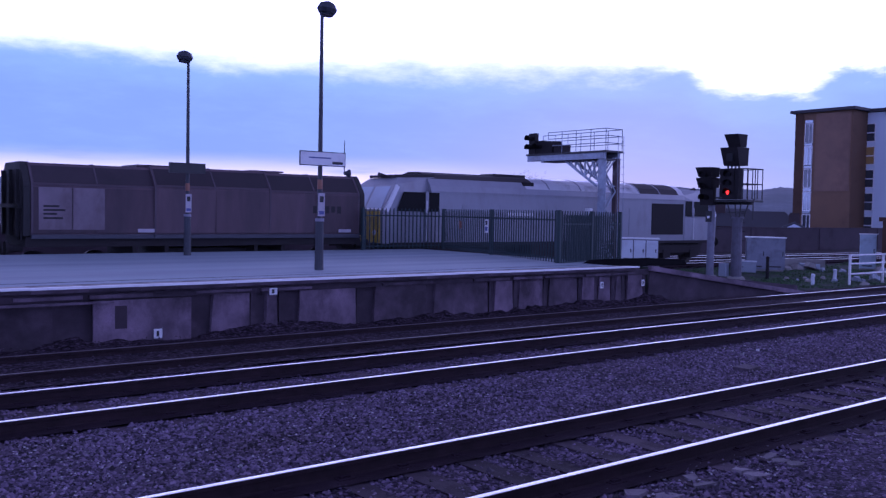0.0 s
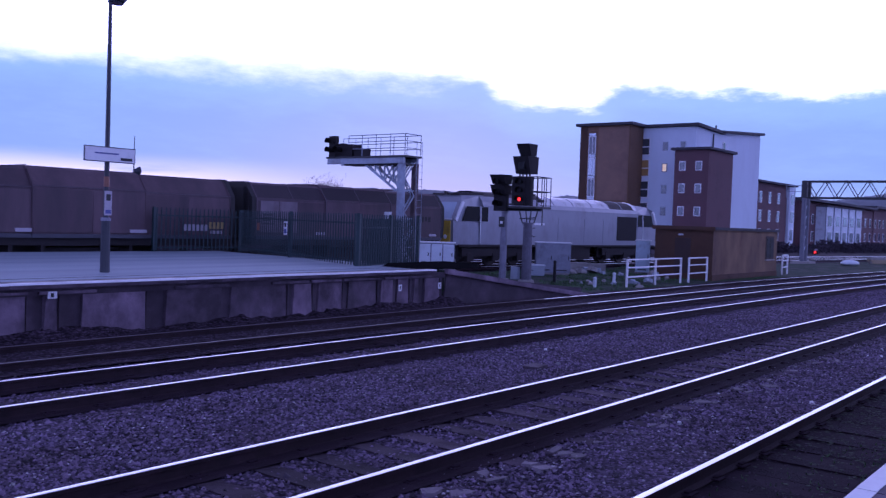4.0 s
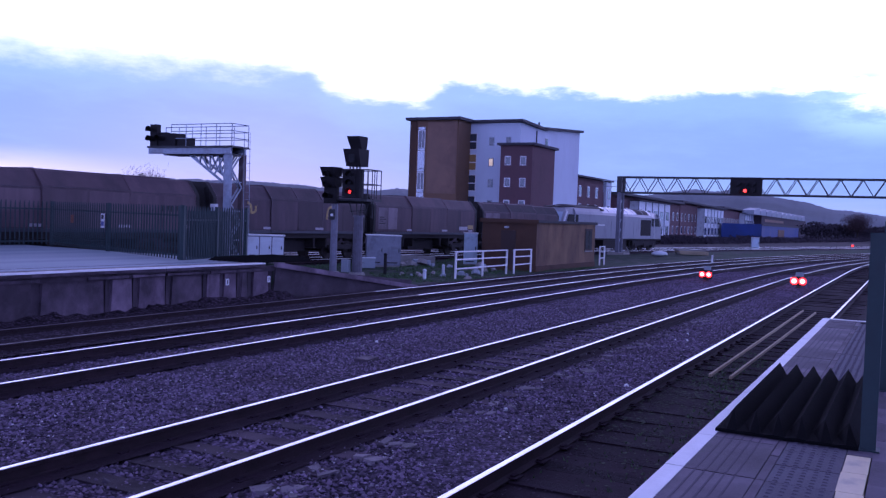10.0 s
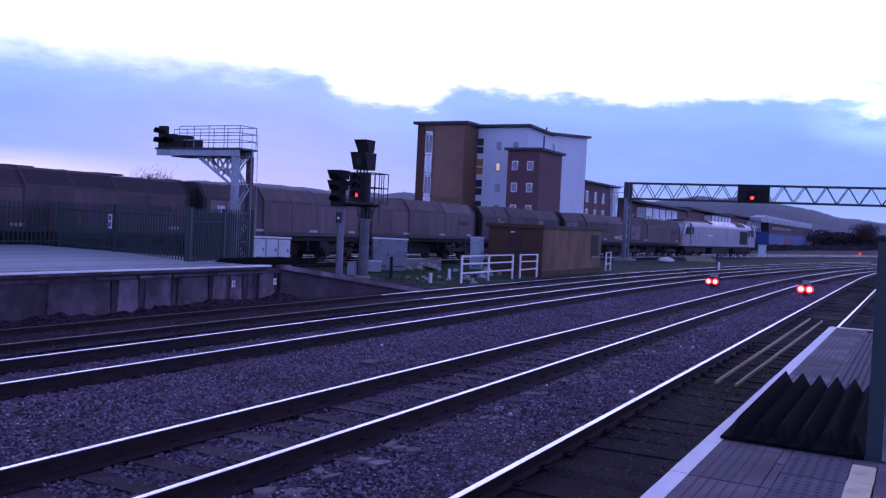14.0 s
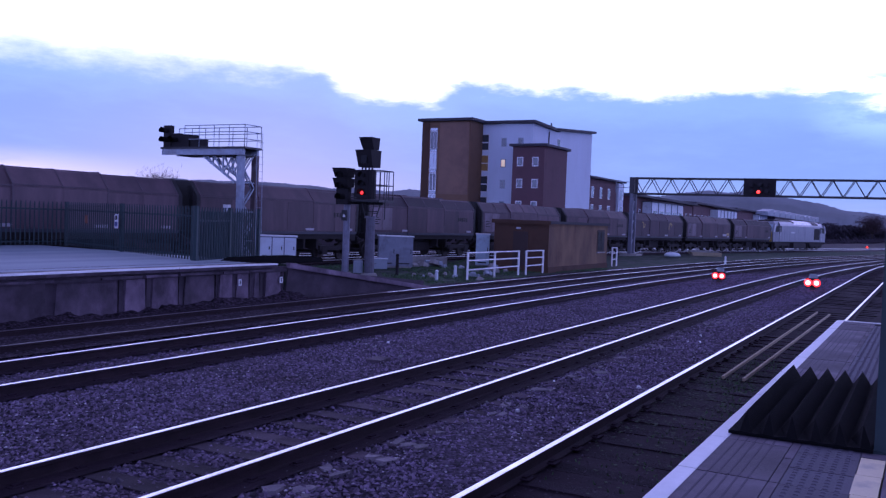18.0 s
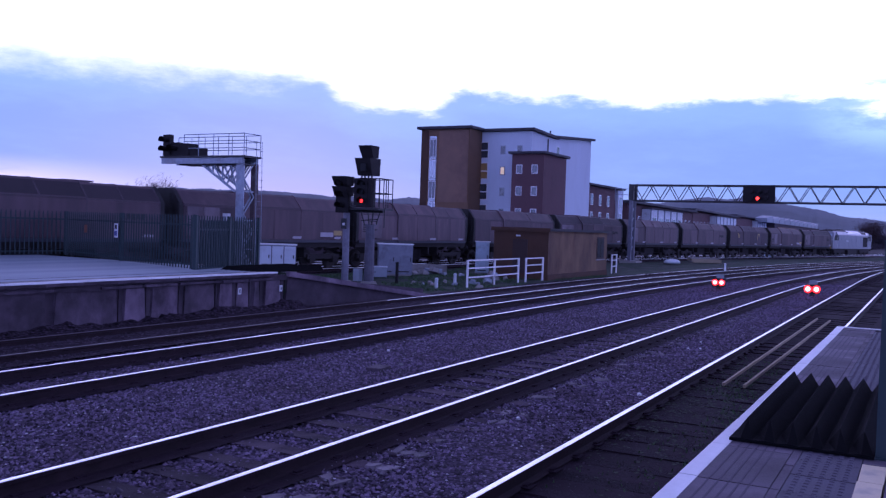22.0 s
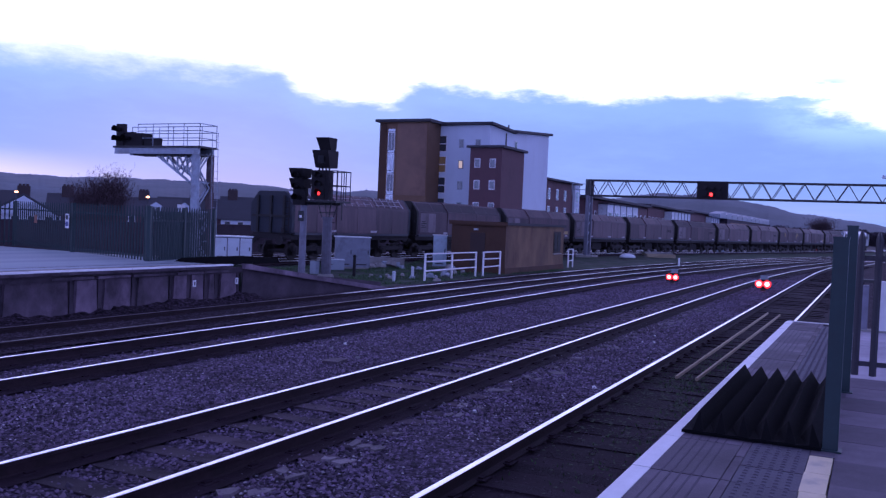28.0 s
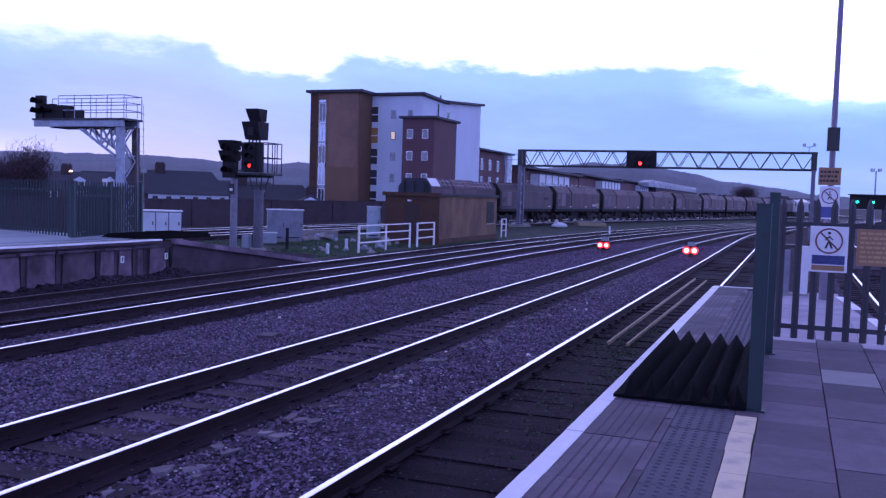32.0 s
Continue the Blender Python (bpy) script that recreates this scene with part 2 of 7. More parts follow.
M["paver"] = mat("concrete_paver", (0.124, 0.098, 0.126), 0.82, var=0.40, scale=4, bump=0.4, stain=(0.060, 0.046, 0.060), stain_scale=1.7, stain_lo=0.45, stain_hi=0.70, island=0.38)
M["paver_pale"] = mat("bleached_paver", (0.40, 0.36, 0.42), 0.75, var=0.2, scale=3, bump=0.3, stain=(0.26, 0.23, 0.28), stain_scale=1.1, island=0.15)
M["blister"] = mat("blister_paver", (0.088, 0.078, 0.104), 0.82, var=0.25, scale=5, bump=0.35, stain=(0.06, 0.053, 0.07), stain_scale=1.6, island=0.1)
M["paver_light"] = mat("new_concrete_paver", (0.26, 0.25, 0.25), 0.8, var=0.15, scale=5, bump=0.3)
M["joint"] = mat("dark_joint_sand", (0.082, 0.068, 0.090), 0.95, var=0.3, scale=8)
M["white_paint"] = mat("worn_white_paint", (0.80, 0.80, 0.80), 0.6, var=0.1, scale=6, bump=0.15, stain=(0.40, 0.39, 0.38), stain_scale=3.0, stain_lo=0.55, stain_hi=0.75)
M["yellow_paint"] = mat("worn_cream_line_paint", (0.68, 0.58, 0.36), 0.65, var=0.12, scale=6, bump=0.2, stain=(0.40, 0.35, 0.26), stain_scale=3.5, stain_lo=0.55, stain_hi=0.75)
M["rubber"] = mat("black_rubber", (0.006, 0.006, 0.007), 0.97, spec=0.05, var=0.3, scale=5, bump=0.3)
M["green_steel"] = mat("dark_green_painted_steel", (0.012, 0.033, 0.036), 0.5, var=0.25, scale=6, bump=0.1)
M["lattice_grey"] = mat("galvanised_steel", (0.34, 0.385, 0.455), 0.5, 0.1, var=0.22, scale=6, bump=0.15, stain=(0.23, 0.23, 0.25), stain_scale=2)
# brown steel kept dark so the rear leg looks shaded
M["shaded_leg"] = mat("shaded_brown_steel", (0.105, 0.072, 0.075), 0.75, 0.05, var=0.35, scale=3, bump=0.2, stain=(0.19, 0.18, 0.20), stain_scale=1.5)
M["dark_steel"] = mat("dark_painted_steel", (0.035, 0.034, 0.036), 0.6, var=0.3, scale=5, bump=0.1)
M["black"] = mat("black_signal_enamel", (0.017, 0.014, 0.016), 0.75, spec=0.3, var=0.3, scale=8, bump=0.08)
M["grey_grp"] = mat("grey_cabinet_paint", (0.30, 0.335, 0.38), 0.6, var=0.12, scale=3, bump=0.1, stain=(0.19, 0.19, 0.19), stain_scale=1.6)
M["pale_grp"] = mat("pale_cabinet_paint", (0.62, 0.66, 0.70), 0.6, var=0.1, scale=3, bump=0.1, stain=(0.45, 0.46, 0.48), stain_scale=1.6)
M["grass"] = mat("rough_grass_ground", (0.044, 0.066, 0.042), 0.95, spec=0.08, var=0.5, scale=1.2, fine=18, bump=0.9, stain=(0.085, 0.070, 0.075), stain_scale=0.6)
M["blade"] = mat("grass_blade", (0.06, 0.125, 0.045), 0.9, var=0.4, scale=3, bump=0, island=0.5)
M["earth"] = mat("far_ground", (0.058, 0.050, 0.052), 0.95, spec=0.08, var=0.4, scale=0.05, fine=0.6, bump=0.5)
M["brown_wall"] = mat("brown_rendered_wall", (0.086, 0.043, 0.024), 0.9, var=0.25, scale=1.2, bump=0.3, stain=(0.05, 0.026, 0.017), stain_scale=0.6)
M["hut_side"] = mat("ochre_rendered_wall", (0.215, 0.132, 0.070), 0.9, var=0.30, scale=0.9, bump=0.4, stain=(0.090, 0.050, 0.036), stain_scale=0.7, stain_lo=0.42, stain_hi=0.66, stretch=(1, 1, 0.45))
M["felt"] = mat("roofing_felt", (0.05, 0.048, 0.05), 0.85, var=0.3, scale=2, bump=0.4)
M["ochre_clad"] = mat("ochre_cladding", (0.178, 0.098, 0.052), 0.75, var=0.15, scale=0.5, bump=0.1, stain=(0.115, 0.068, 0.042), stain_scale=0.25)
M["white_render"] = mat("white_render", (0.62, 0.675, 0.75), 0.85, var=0.08, scale=0.4, bump=0.15, stain=(0.52, 0.56, 0.63), stain_scale=0.2, stretch=(1, 1, 0.4))
M["red_brick"] = mat("red_brick_cladding", (0.125, 0.062, 0.068), 0.85, var=0.15, scale=0.8, bump=0.2, stain=(0.095, 0.05, 0.055), stain_scale=0.4)
M["roof_grey"] = mat("grey_roof", (0.055, 0.052, 0.062), 0.8, var=0.25, scale=0.5, bump=0.3, stain=(0.035, 0.034, 0.04), stain_scale=0.3)
M["slate"] = mat("slate_roof", (0.055, 0.055, 0.065), 0.7, var=0.25, scale=1.0, bump=0.3, island=0.15)
M["glass"] = glass_mat("window_glass", (0.05, 0.055, 0.065), 0.12)
M["lit"] = mat("lit_window", (0.8, 0.6, 0.3), 0.5, emit=(1.0, 0.75, 0.25), strength=0.38, bump=0)
M["lit_dim"] = mat("dimly_lit_window", (0.12, 0.08, 0.035), 0.5, emit=(1.0, 0.62, 0.12), strength=0.028, bump=0)
M["frame_white"] = mat("white_window_frame", (0.70, 0.70, 0.72), 0.5, var=0.06, scale=3, bump=0)
M["frame_dark"] = mat("dark_window_frame", (0.05, 0.05, 0.055), 0.5, var=0.1, scale=3, bump=0)
M["loco_body"] = mat("pale_grey_loco_paint", (0.285, 0.288, 0.325), 0.42, var=0.14, scale=0.8, bump=0.05, stain=(0.165, 0.155, 0.175), stain_scale=0.8, stain_lo=0.48, stain_hi=0.78, stretch=(1, 1, 0.45))
M["loco_roof"] = mat("silver_roof_paint", (0.62, 0.62, 0.64), 0.35, 0.25, var=0.1, scale=1.2, bump=0.05, stain=(0.25, 0.24, 0.24), stain_scale=0.8)
M["loco_dark"] = mat("sooty_roof", (0.035, 0.028, 0.028), 0.75, var=0.3, scale=1.5, bump=0.1)
M["loco_yellow"] = mat("warning_yellow_paint", (0.62, 0.42, 0.03), 0.5, var=0.12, scale=2, bump=0.05, stain=(0.30, 0.21, 0.05), stain_scale=1.2)
M["wagon_hood"] = mat("brown_wagon_hood", (0.104, 0.064, 0.072), 0.66, var=0.38, scale=0.9, bump=0.12, stain=(0.055, 0.036, 0.044), stain_scale=0.55, stain_lo=0.44, stain_hi=0.68, stretch=(1.7, 1.7, 0.35), island=0.25)
M["hood_soot"] = mat("sooty_hood_roof", (0.040, 0.027, 0.033), 0.75, var=0.35, scale=0.9, bump=0.12, stain=(0.022, 0.016, 0.02), stain_scale=0.6, island=0.25)
M["wagon_patch"] = mat("faded_pinkish_panel", (0.20, 0.155, 0.175), 0.7, var=0.28, scale=1.6, bump=0.1, stain=(0.10, 0.07, 0.075), stain_scale=1.1, stain_lo=0.48, stain_hi=0.72, island=0.2, stretch=(1, 1, 0.6))
M["wagon_end"] = mat("black_wagon_end", (0.022, 0.02, 0.02), 0.75, var=0.3, scale=2, bump=0.2)
M["under"] = mat("sooty_underframe", (0.024, 0.019, 0.020), 0.85, var=0.3, scale=3, bump=0.2)
M["wheel"] = mat("worn_wheel_steel", (0.040, 0.032, 0.032), 0.7, 0.25, var=0.3, scale=5, bump=0.1)
M["white_panel"] = mat("white_roof_panel", (0.72, 0.73, 0.75), 0.4, var=0.06, scale=2, bump=0.05)
M["sign_white"] = mat("white_sign_enamel", (0.74, 0.74, 0.75), 0.45, var=0.05, scale=3, bump=0, stain=(0.6, 0.6, 0.6), stain_scale=4)
M["sign_blue"] = mat("blue_sign_print", (0.09, 0.10, 0.27), 0.5, var=0.08, scale=3, bump=0)
M["sign_red"] = mat("red_sign_print", (0.15, 0.045, 0.05), 0.5, var=0.08, scale=3, bump=0)
M["sign_amber"] = mat("amber_sign_print", (0.30, 0.165, 0.08), 0.55, var=0.12, scale=4, bump=0)
M["sign_black"] = mat("black_sign_print", (0.02, 0.02, 0.022), 0.5, var=0.1, scale=4, bump=0)
M["orange"] = mat("faded_orange_plate", (0.24, 0.10, 0.06), 0.6, var=0.15, scale=4, bump=0)
M["red_lamp"] = mat("red_signal_lamp", (0.5, 0.02, 0.02), 0.4, emit=(1.0, 0.035, 0.0), strength=4.5, bump=0)
M["red_lamp_far"] = mat("red_signal_aspect", (0.5, 0.02, 0.02), 0.4, emit=(1.0, 0.03, 0.0), strength=2.6, bump=0)
M["hot_lamp"] = mat("red_white_hot_lamp", (0.9, 0.5, 0.4), 0.4, emit=(1.0, 0.15, 0.065), strength=9.0, bump=0)
M["green_lamp"] = mat("green_signal_lamp", (0.02, 0.4, 0.2), 0.4, emit=(0.02, 1.0, 0.30), strength=2.6, bump=0)
M["amber_lamp"] = mat("sodium_street_lamp", (0.9, 0.6, 0.2), 0.4, emit=(1.0, 0.42, 0.06), strength=5.0, bump=0)
M["bark"] = mat("dark_bark", (0.06, 0.045, 0.036), 0.9, var=0.3, scale=4, bump=0.6)
M["twig"] = mat("bare_twigs", (0.078, 0.047, 0.052), 0.9, var=0.3, scale=4, bump=0, island=0.3)
M["leaf"] = mat("dark_hedge_leaf", (0.022, 0.028, 0.018), 0.85, var=0.4, scale=3, bump=0, island=0.5)
# woodland colour lifted and blued to stand for distance haze
M["hill"] = mat("haze_tinted_hillside", (0.118, 0.140, 0.165), 0.95, var=0.35, scale=0.004, fine=0.03, bump=0, stain=(0.165, 0.18, 0.20), stain_scale=0.0022)
M["yellow_wood"] = mat("pale_sawn_timber", (0.36, 0.29, 0.18), 0.8, var=0.25, scale=2, bump=0.4, stretch=(0.6, 6, 6))
M["blue_shed"] = mat("blue_profiled_steel", (0.028, 0.055, 0.22), 0.6, var=0.2, scale=0.3, bump=0.1)
M["moss"] = mat("mossy_ballast", (0.05, 0.065, 0.035), 0.95, var=0.4, scale=4, fine=30, bump=0.9)
M["lamp_grey"] = mat("lamp_column_paint", (0.035, 0.038, 0.048), 0.5, var=0.2, scale=6, bump=0.08)
M["purple_grey"] = mat("lamp_column_galvanised", (0.20, 0.17, 0.22), 0.45, 0.2, var=0.2, scale=6, bump=0.08)
M["cab_glass"] = mat("dark_cab_glass", (0.006, 0.006, 0.007), 0.4, 0.0, 0.2, 2, 0, spec=0.12)
# pale half-metal glass: much of the sky's reflection is in its colour
M["pale_glass"] = mat("glass_with_painted_sky", (0.34, 0.37, 0.40), 0.15, 0.5, 0.1, 1.5, 0)
M["rail_blue"] = mat("slate_grey_frame_paint", (0.055, 0.055, 0.07), 0.6, var=0.25, scale=3, bump=0.1)
M["hood_seam"] = mat("worn_hood_edge", (0.098, 0.070, 0.082), 0.6, var=0.3, scale=3, bump=0.05)
M["ochre_pale"] = mat("paler_ochre_panels", (0.225, 0.132, 0.088), 0.75, var=0.15, scale=0.6, bump=0.1, stain=(0.16, 0.092, 0.066), stain_scale=0.35)
M["end_blue"] = mat("dark_blue_wagon_end", (0.022, 0.026, 0.038), 0.7, var=0.3, scale=2, bump=0.15)
M["picket_dark"] = mat("dark_fence_paint", (0.030, 0.026, 0.036), 0.5, var=0.25, scale=6, bump=0.08)
M["dark_wall"] = mat("sooty_brick_wall", (0.056, 0.039, 0.050), 0.9, var=0.35, scale=1.0, bump=0.3, stain=(0.028, 0.02, 0.025), stain_scale=0.5)
M["stack_brick"] = mat("sooty_chimney_brick", (0.06, 0.04, 0.04), 0.9, var=0.25, scale=1.5, bump=0.2)

M["amber_text"] = mat("amber_notice_lettering", (0.46, 0.29, 0.13), 0.55, var=0.1, scale=4, bump=0)
M["blue_text"] = mat("faded_blue_lettering", (0.20, 0.22, 0.42), 0.55, var=0.1, scale=4, bump=0)
M["dark_lens"] = mat("unlit_signal_lens", (0.012, 0.012, 0.014), 0.5, var=0.1, scale=4, bump=0, spec=0.2)
M["pale_blue_case"] = mat("pale_blue_case_paint", (0.50, 0.61, 0.68), 0.6, var=0.12, scale=3, bump=0.1, stain=(0.27, 0.33, 0.37), stain_scale=1.6)
M["brown_door"] = mat("dark_brown_door", (0.045, 0.025, 0.02), 0.7, var=0.2, scale=3, bump=0.15)
# pale blue base colour imitates bright sky seen in the windscreen
M["cab_screen"] = mat("sky_tinted_windscreen", (0.42, 0.50, 0.60), 0.2, 0.0, 0.1, 1.5, 0)
M["plate_pale"] = mat("pale_data_plate_paint", (0.42, 0.38, 0.42), 0.6, var=0.15, scale=4, bump=0)
M["wagon_side"] = mat("faded_brown_wagon_side", (0.130, 0.082, 0.092), 0.62, var=0.42, scale=0.9, bump=0.1, stain=(0.070, 0.043, 0.052), stain_scale=0.7, stain_lo=0.44, stain_hi=0.66, stretch=(1.8, 1.8, 0.3), island=0.28)
M["wagon_soot"] = mat("sooty_wagon_side", (0.088, 0.056, 0.066), 0.7, var=0.42, scale=0.9, bump=0.1, stain=(0.048, 0.032, 0.040), stain_scale=0.7, stain_lo=0.44, stain_hi=0.66, stretch=(1.8, 1.8, 0.3), island=0.2)
M["faded_yellow"] = mat("faded_yellow_marking", (0.42, 0.30, 0.10), 0.6, var=0.2, scale=4, bump=0)
M["grit"] = mat("dark_bed_grit", (0.055, 0.038, 0.050), 0.95, var=0.3, scale=10, bump=0.2, island=0.7)
M["gantry_grey"] = mat("weathered_gantry_steel", (0.15, 0.15, 0.185), 0.6, var=0.25, scale=4, bump=0.1)
# scrub colour made paler than the near leaf to imitate haze
M["far_scrub"] = mat("haze_lightened_scrub", (0.060, 0.048, 0.062), 0.95, var=0.4, scale=0.4, bump=0, island=0.4)
M["chip"] = mat("pale_stone_chip", (0.36, 0.33, 0.36), 0.9, var=0.2, scale=10, bump=0.2, island=0.5)
M["dull_panel"] = mat("dark_concrete_panel", (0.085, 0.060, 0.078), 0.92, var=0.5, scale=2.2, bump=0.6, stain=(0.030, 0.021, 0.028), stain_scale=1.4, stain_lo=0.42, stain_hi=0.66, island=0.35)
M["sleeper_end"] = mat("chalky_broken_concrete", (0.185, 0.155, 0.175), 0.9, var=0.3, scale=8, bump=0.5, stain=(0.09, 0.07, 0.085), stain_scale=6.0, island=0.35)
M["post_grey"] = mat("dull_grey_post_paint", (0.215, 0.21, 0.26), 0.55, var=0.25, scale=4, bump=0.1, stain=(0.13, 0.12, 0.14), stain_scale=1.5)
M["sooty_post"] = mat("sooty_post_paint", (0.120, 0.112, 0.140), 0.65, var=0.35, scale=3, bump=0.15, stain=(0.065, 0.058, 0.070), stain_scale=1.2)
M["relay_grey"] = mat("dull_blue_grey_cabinet", (0.225, 0.235, 0.28), 0.6, var=0.18, scale=2.5, bump=0.1, stain=(0.115, 0.115, 0.13), stain_scale=1.4)

# ---- mesh helpers ----


def finish(name, bm, material, bevel=0.0, smooth=False):
    me = bpy.data.meshes.new(name)
    if bevel:
        bmesh.ops.bevel(bm, geom=[e for e in bm.edges if len(e.link_faces) == 2 and e.calc_face_angle(0) > 0.6], offset=bevel, segments=1, affect="EDGES")
    bmesh.ops.recalc_face_normals(bm, faces=bm.faces)
    bm.to_mesh(me)
    bm.free()
    if smooth:
        for p in me.polygons:
            p.use_smooth = True
    me.materials.append(material)
    return me


def thing(name, m=None, label="", category="", group="", kind=""):
    ob = new(name)
    if m is not None:
        ob.matrix_basis = m
    return tagged(ob, label, category, group, kind)


def part(name, bm, material, parent=None, label="", bevel=0.0, smooth=False, kind="", m=None):
    ob = new(name, finish(name, bm, material, bevel, smooth) if isinstance(bm, bmesh.types.BMesh) else bm)
    if parent is not None:
        ob.parent = parent
    if m is not None:
        ob.matrix_basis = m
    return tagged(ob, label, "", "", kind)


def bx(x0, x1, y0, y1, z0, z1, bm=None):
    bm = bm or bmesh.new()
    v = [bm.verts.new(p) for p in ((x0, y0, z0), (x1, y0, z0), (x1, y1, z0), (x0, y1, z0), (x0, y0, z1), (x1, y0, z1), (x1, y1, z1), (x0, y1, z1))]
    for f in ((0, 3, 2, 1), (4, 5, 6, 7), (0, 1, 5, 4), (1, 2, 6, 5), (2, 3, 7, 6), (3, 0, 4, 7)):
        bm.faces.new([v[i] for i in f])
    return bm


def tube(a, b, r0, r1=None, seg=10, bm=None):
    bm = bm or bmesh.new()
    r1 = r0 if r1 is None else r1
    a, b = Vector(a), Vector(b)
    d = (b - a).normalized()
    u = d.orthogonal().normalized()
    w = d.cross(u)
    rings = []
    for p, r in ((a, r0), (b, r1)):
        rings.append([bm.verts.new(p + (u * math.cos(2 * math.pi * i / seg) + w * math.sin(2 * math.pi * i / seg)) * r) for i in range(seg)])
    for i in range(seg):
        j = (i + 1) % seg
        bm.faces.new((rings[0][i], rings[0][j], rings[1][j], rings[1][i]))
    bm.faces.new(rings[0][::-1])
    bm.faces.new(rings[1])
    return bm


def bar(a, b, w, h=None, bm=None):
    """A square bar from a to b."""
    bm = bm or bmesh.new()
    h = h or w
    a, b = Vector(a), Vector(b)
    d = (b - a).normalized()
    ref = Vector((0, 0, 1)) if abs(d.z) < 0.95 else Vector((1, 0, 0))
    u = d.cross(ref).normalized() * (w / 2)
    v = u.cross(d).normalized() * (h / 2)
    r = [[bm.verts.new(p + s * u + q * v) for s, q in ((-1, -1), (1, -1), (1, 1), (-1, 1))] for p in (a, b)]
    for i in range(4):
        j = (i + 1) % 4
        bm.faces.new((r[0][i], r[0][j], r[1][j], r[1][i]))
    bm.faces.new(r[0][::-1])
    bm.faces.new(r[1])
    return bm


def sweep(profile, stations, bm=None, closed=True, caps=True):
    """A profile of (y, z) laid through stations, each a function from (y, z) to a point."""
    bm = bm or bmesh.new()
    rows = [[bm.verts.new(f(y, z)) for y, z in profile] for f in stations]
    n = len(profile)
    for a, b in zip(rows, rows[1:]):
        for i in range(n if closed else n - 1):
            j = (i + 1) % n
            bm.faces.new((a[i], a[j], b[j], b[i]))
    if caps and closed:
        bm.faces.new(rows[0][::-1])
        bm.faces.new(rows[-1])
    return bm


def along_x(x):
    return lambda y, z: (x, y, z)


def lathe(profile, seg=16, bm=None, axis="Z"):
    bm = bm or bmesh.new()
    rows = []
    for r, h in profile:
        rows.append([bm.verts.new((r * math.cos(2 * math.pi * i / seg), r * math.sin(2 * math.pi * i / seg), h)) for i in range(seg)])
    for a, b in zip(rows, rows[1:]):
        for i in range(seg):
            j = (i + 1) % seg
            bm.faces.new((a[i], a[j], b[j], b[i]))
    bm.faces.new(rows[0][::-1])
    bm.faces.new(rows[-1])
    if axis == "Y":
        bmesh.ops.rotate(bm, verts=bm.verts, cent=(0, 0, 0), matrix=Matrix.Rotation(radians(90), 3, "X"))
    if axis == "X":
        bmesh.ops.rotate(bm, verts=bm.verts, cent=(0, 0, 0), matrix=Matrix.Rotation(radians(90), 3, "Y"))
    return bm


def raw(name, verts, faces, material):
    me = bpy.data.meshes.new(name)
    me.from_pydata(verts, [], faces)
    me.update()
    me.materials.append(material)
    return me


# ---- the lines of the tracks: straight, then bending together to the south ----


def line_y(x, y0, x0):
    d = max(0.0, x - x0)
    return y0 - d * d / 780 if d < 78 else y0 - 7.8 - 0.2 * (d - 78)


def line_pose(x, y0, x0, off=0.0):
    """The point and direction of a track's centre line at x, moved sideways by off."""
    s = -min(2 * max(0.0, x - x0) / 780, 0.2)
    n = math.hypot(1, s)
    return Vector((x - off * s / n, line_y(x, y0, x0) + off / n, 0)), math.atan(s)


TRACKS = {"one": (2.59, 57.0), "two": (6.14, 40.0), "three": (10.94, 29.0), "four": (13.75, 31.0), "freight": (27.9, 19.5), "back": (31.6, 19.5), "south": (-2.75, 80.0)}

# ---- ground ----


def ground_sheet():
    bm = bmesh.new()
    xs = [-3000, -400, -60, -20, 0, 20, 40, 60, 90, 130, 200, 400, 1000, 3200]
    ys = [-3000, -400, -60, -20, 0, 16, 38.4, 42, 60, 110, 250, 600, 1500, 4200]
    g = [[bm.verts.new((x, y, -0.30 if y < 39 else -3.6)) for y in ys] for x in xs]
    for i in range(len(xs) - 1):
        for j in range(len(ys) - 1):
            bm.faces.new((g[i][j], g[i + 1][j], g[i + 1][j + 1], g[i][j + 1]))
    ob = part("ground", bm, M["earth"], None, "dull brown-green ground reaching to the hills", kind="structure")
    return tagged(ob, category="ground")


def strip(name, y_lo, y_hi, x_lo, x_hi, z, material, bend, label, category, wobble=0.0, step=2.0, shape=None):
    """A sheet of bed between two offsets, bending with the tracks; shape(y) adds height across it."""
    bm = bmesh.new()
    xs, x = [], x_lo
    while x < x_hi:
        xs.append(x)
        x += step if x < 60 else step * 4
    xs.append(x_hi)
    ys = [y_lo + (y_hi - y_lo) * j / 14 for j in range(15)]
    rows = []
    for x in xs:
        row = []
        for y in ys:
            yy = line_y(x, y, bend if not callable(bend) else bend(y))
            h = z + (shape(y) if shape else 0) + wobble * noise.noise((x * 0.6, y * 0.9, 3))
            row.append(bm.verts.new((x, yy, h)))
        rows.append(row)
    for a, b in zip(rows, rows[1:]):
        for j in range(14):
            bm.faces.new((a[j], b[j], b[j + 1], a[j + 1]))
    ob = part(name, bm, material, None, label, smooth=True, kind="structure")
    return tagged(ob, category=category)


def bend_at(y):
    return float(np.interp(y, [2.6, 6.1, 10.9, 14.2, 27.9], [57, 40, 29, 30, 19.5]))


ground_sheet()
strip("ballast_bed", 3.6, 15.6, -25, 190, -0.172, M["ballast"], bend_at, "grey-brown stone ballast between the running lines", "ballast", 0.05)
strip("oily_trackbed", 1.0, 3.9, -25, 190, -0.184, M["dirty_bed"], bend_at, "dark oily trackbed beside the platform", "trackbed", 0.03)
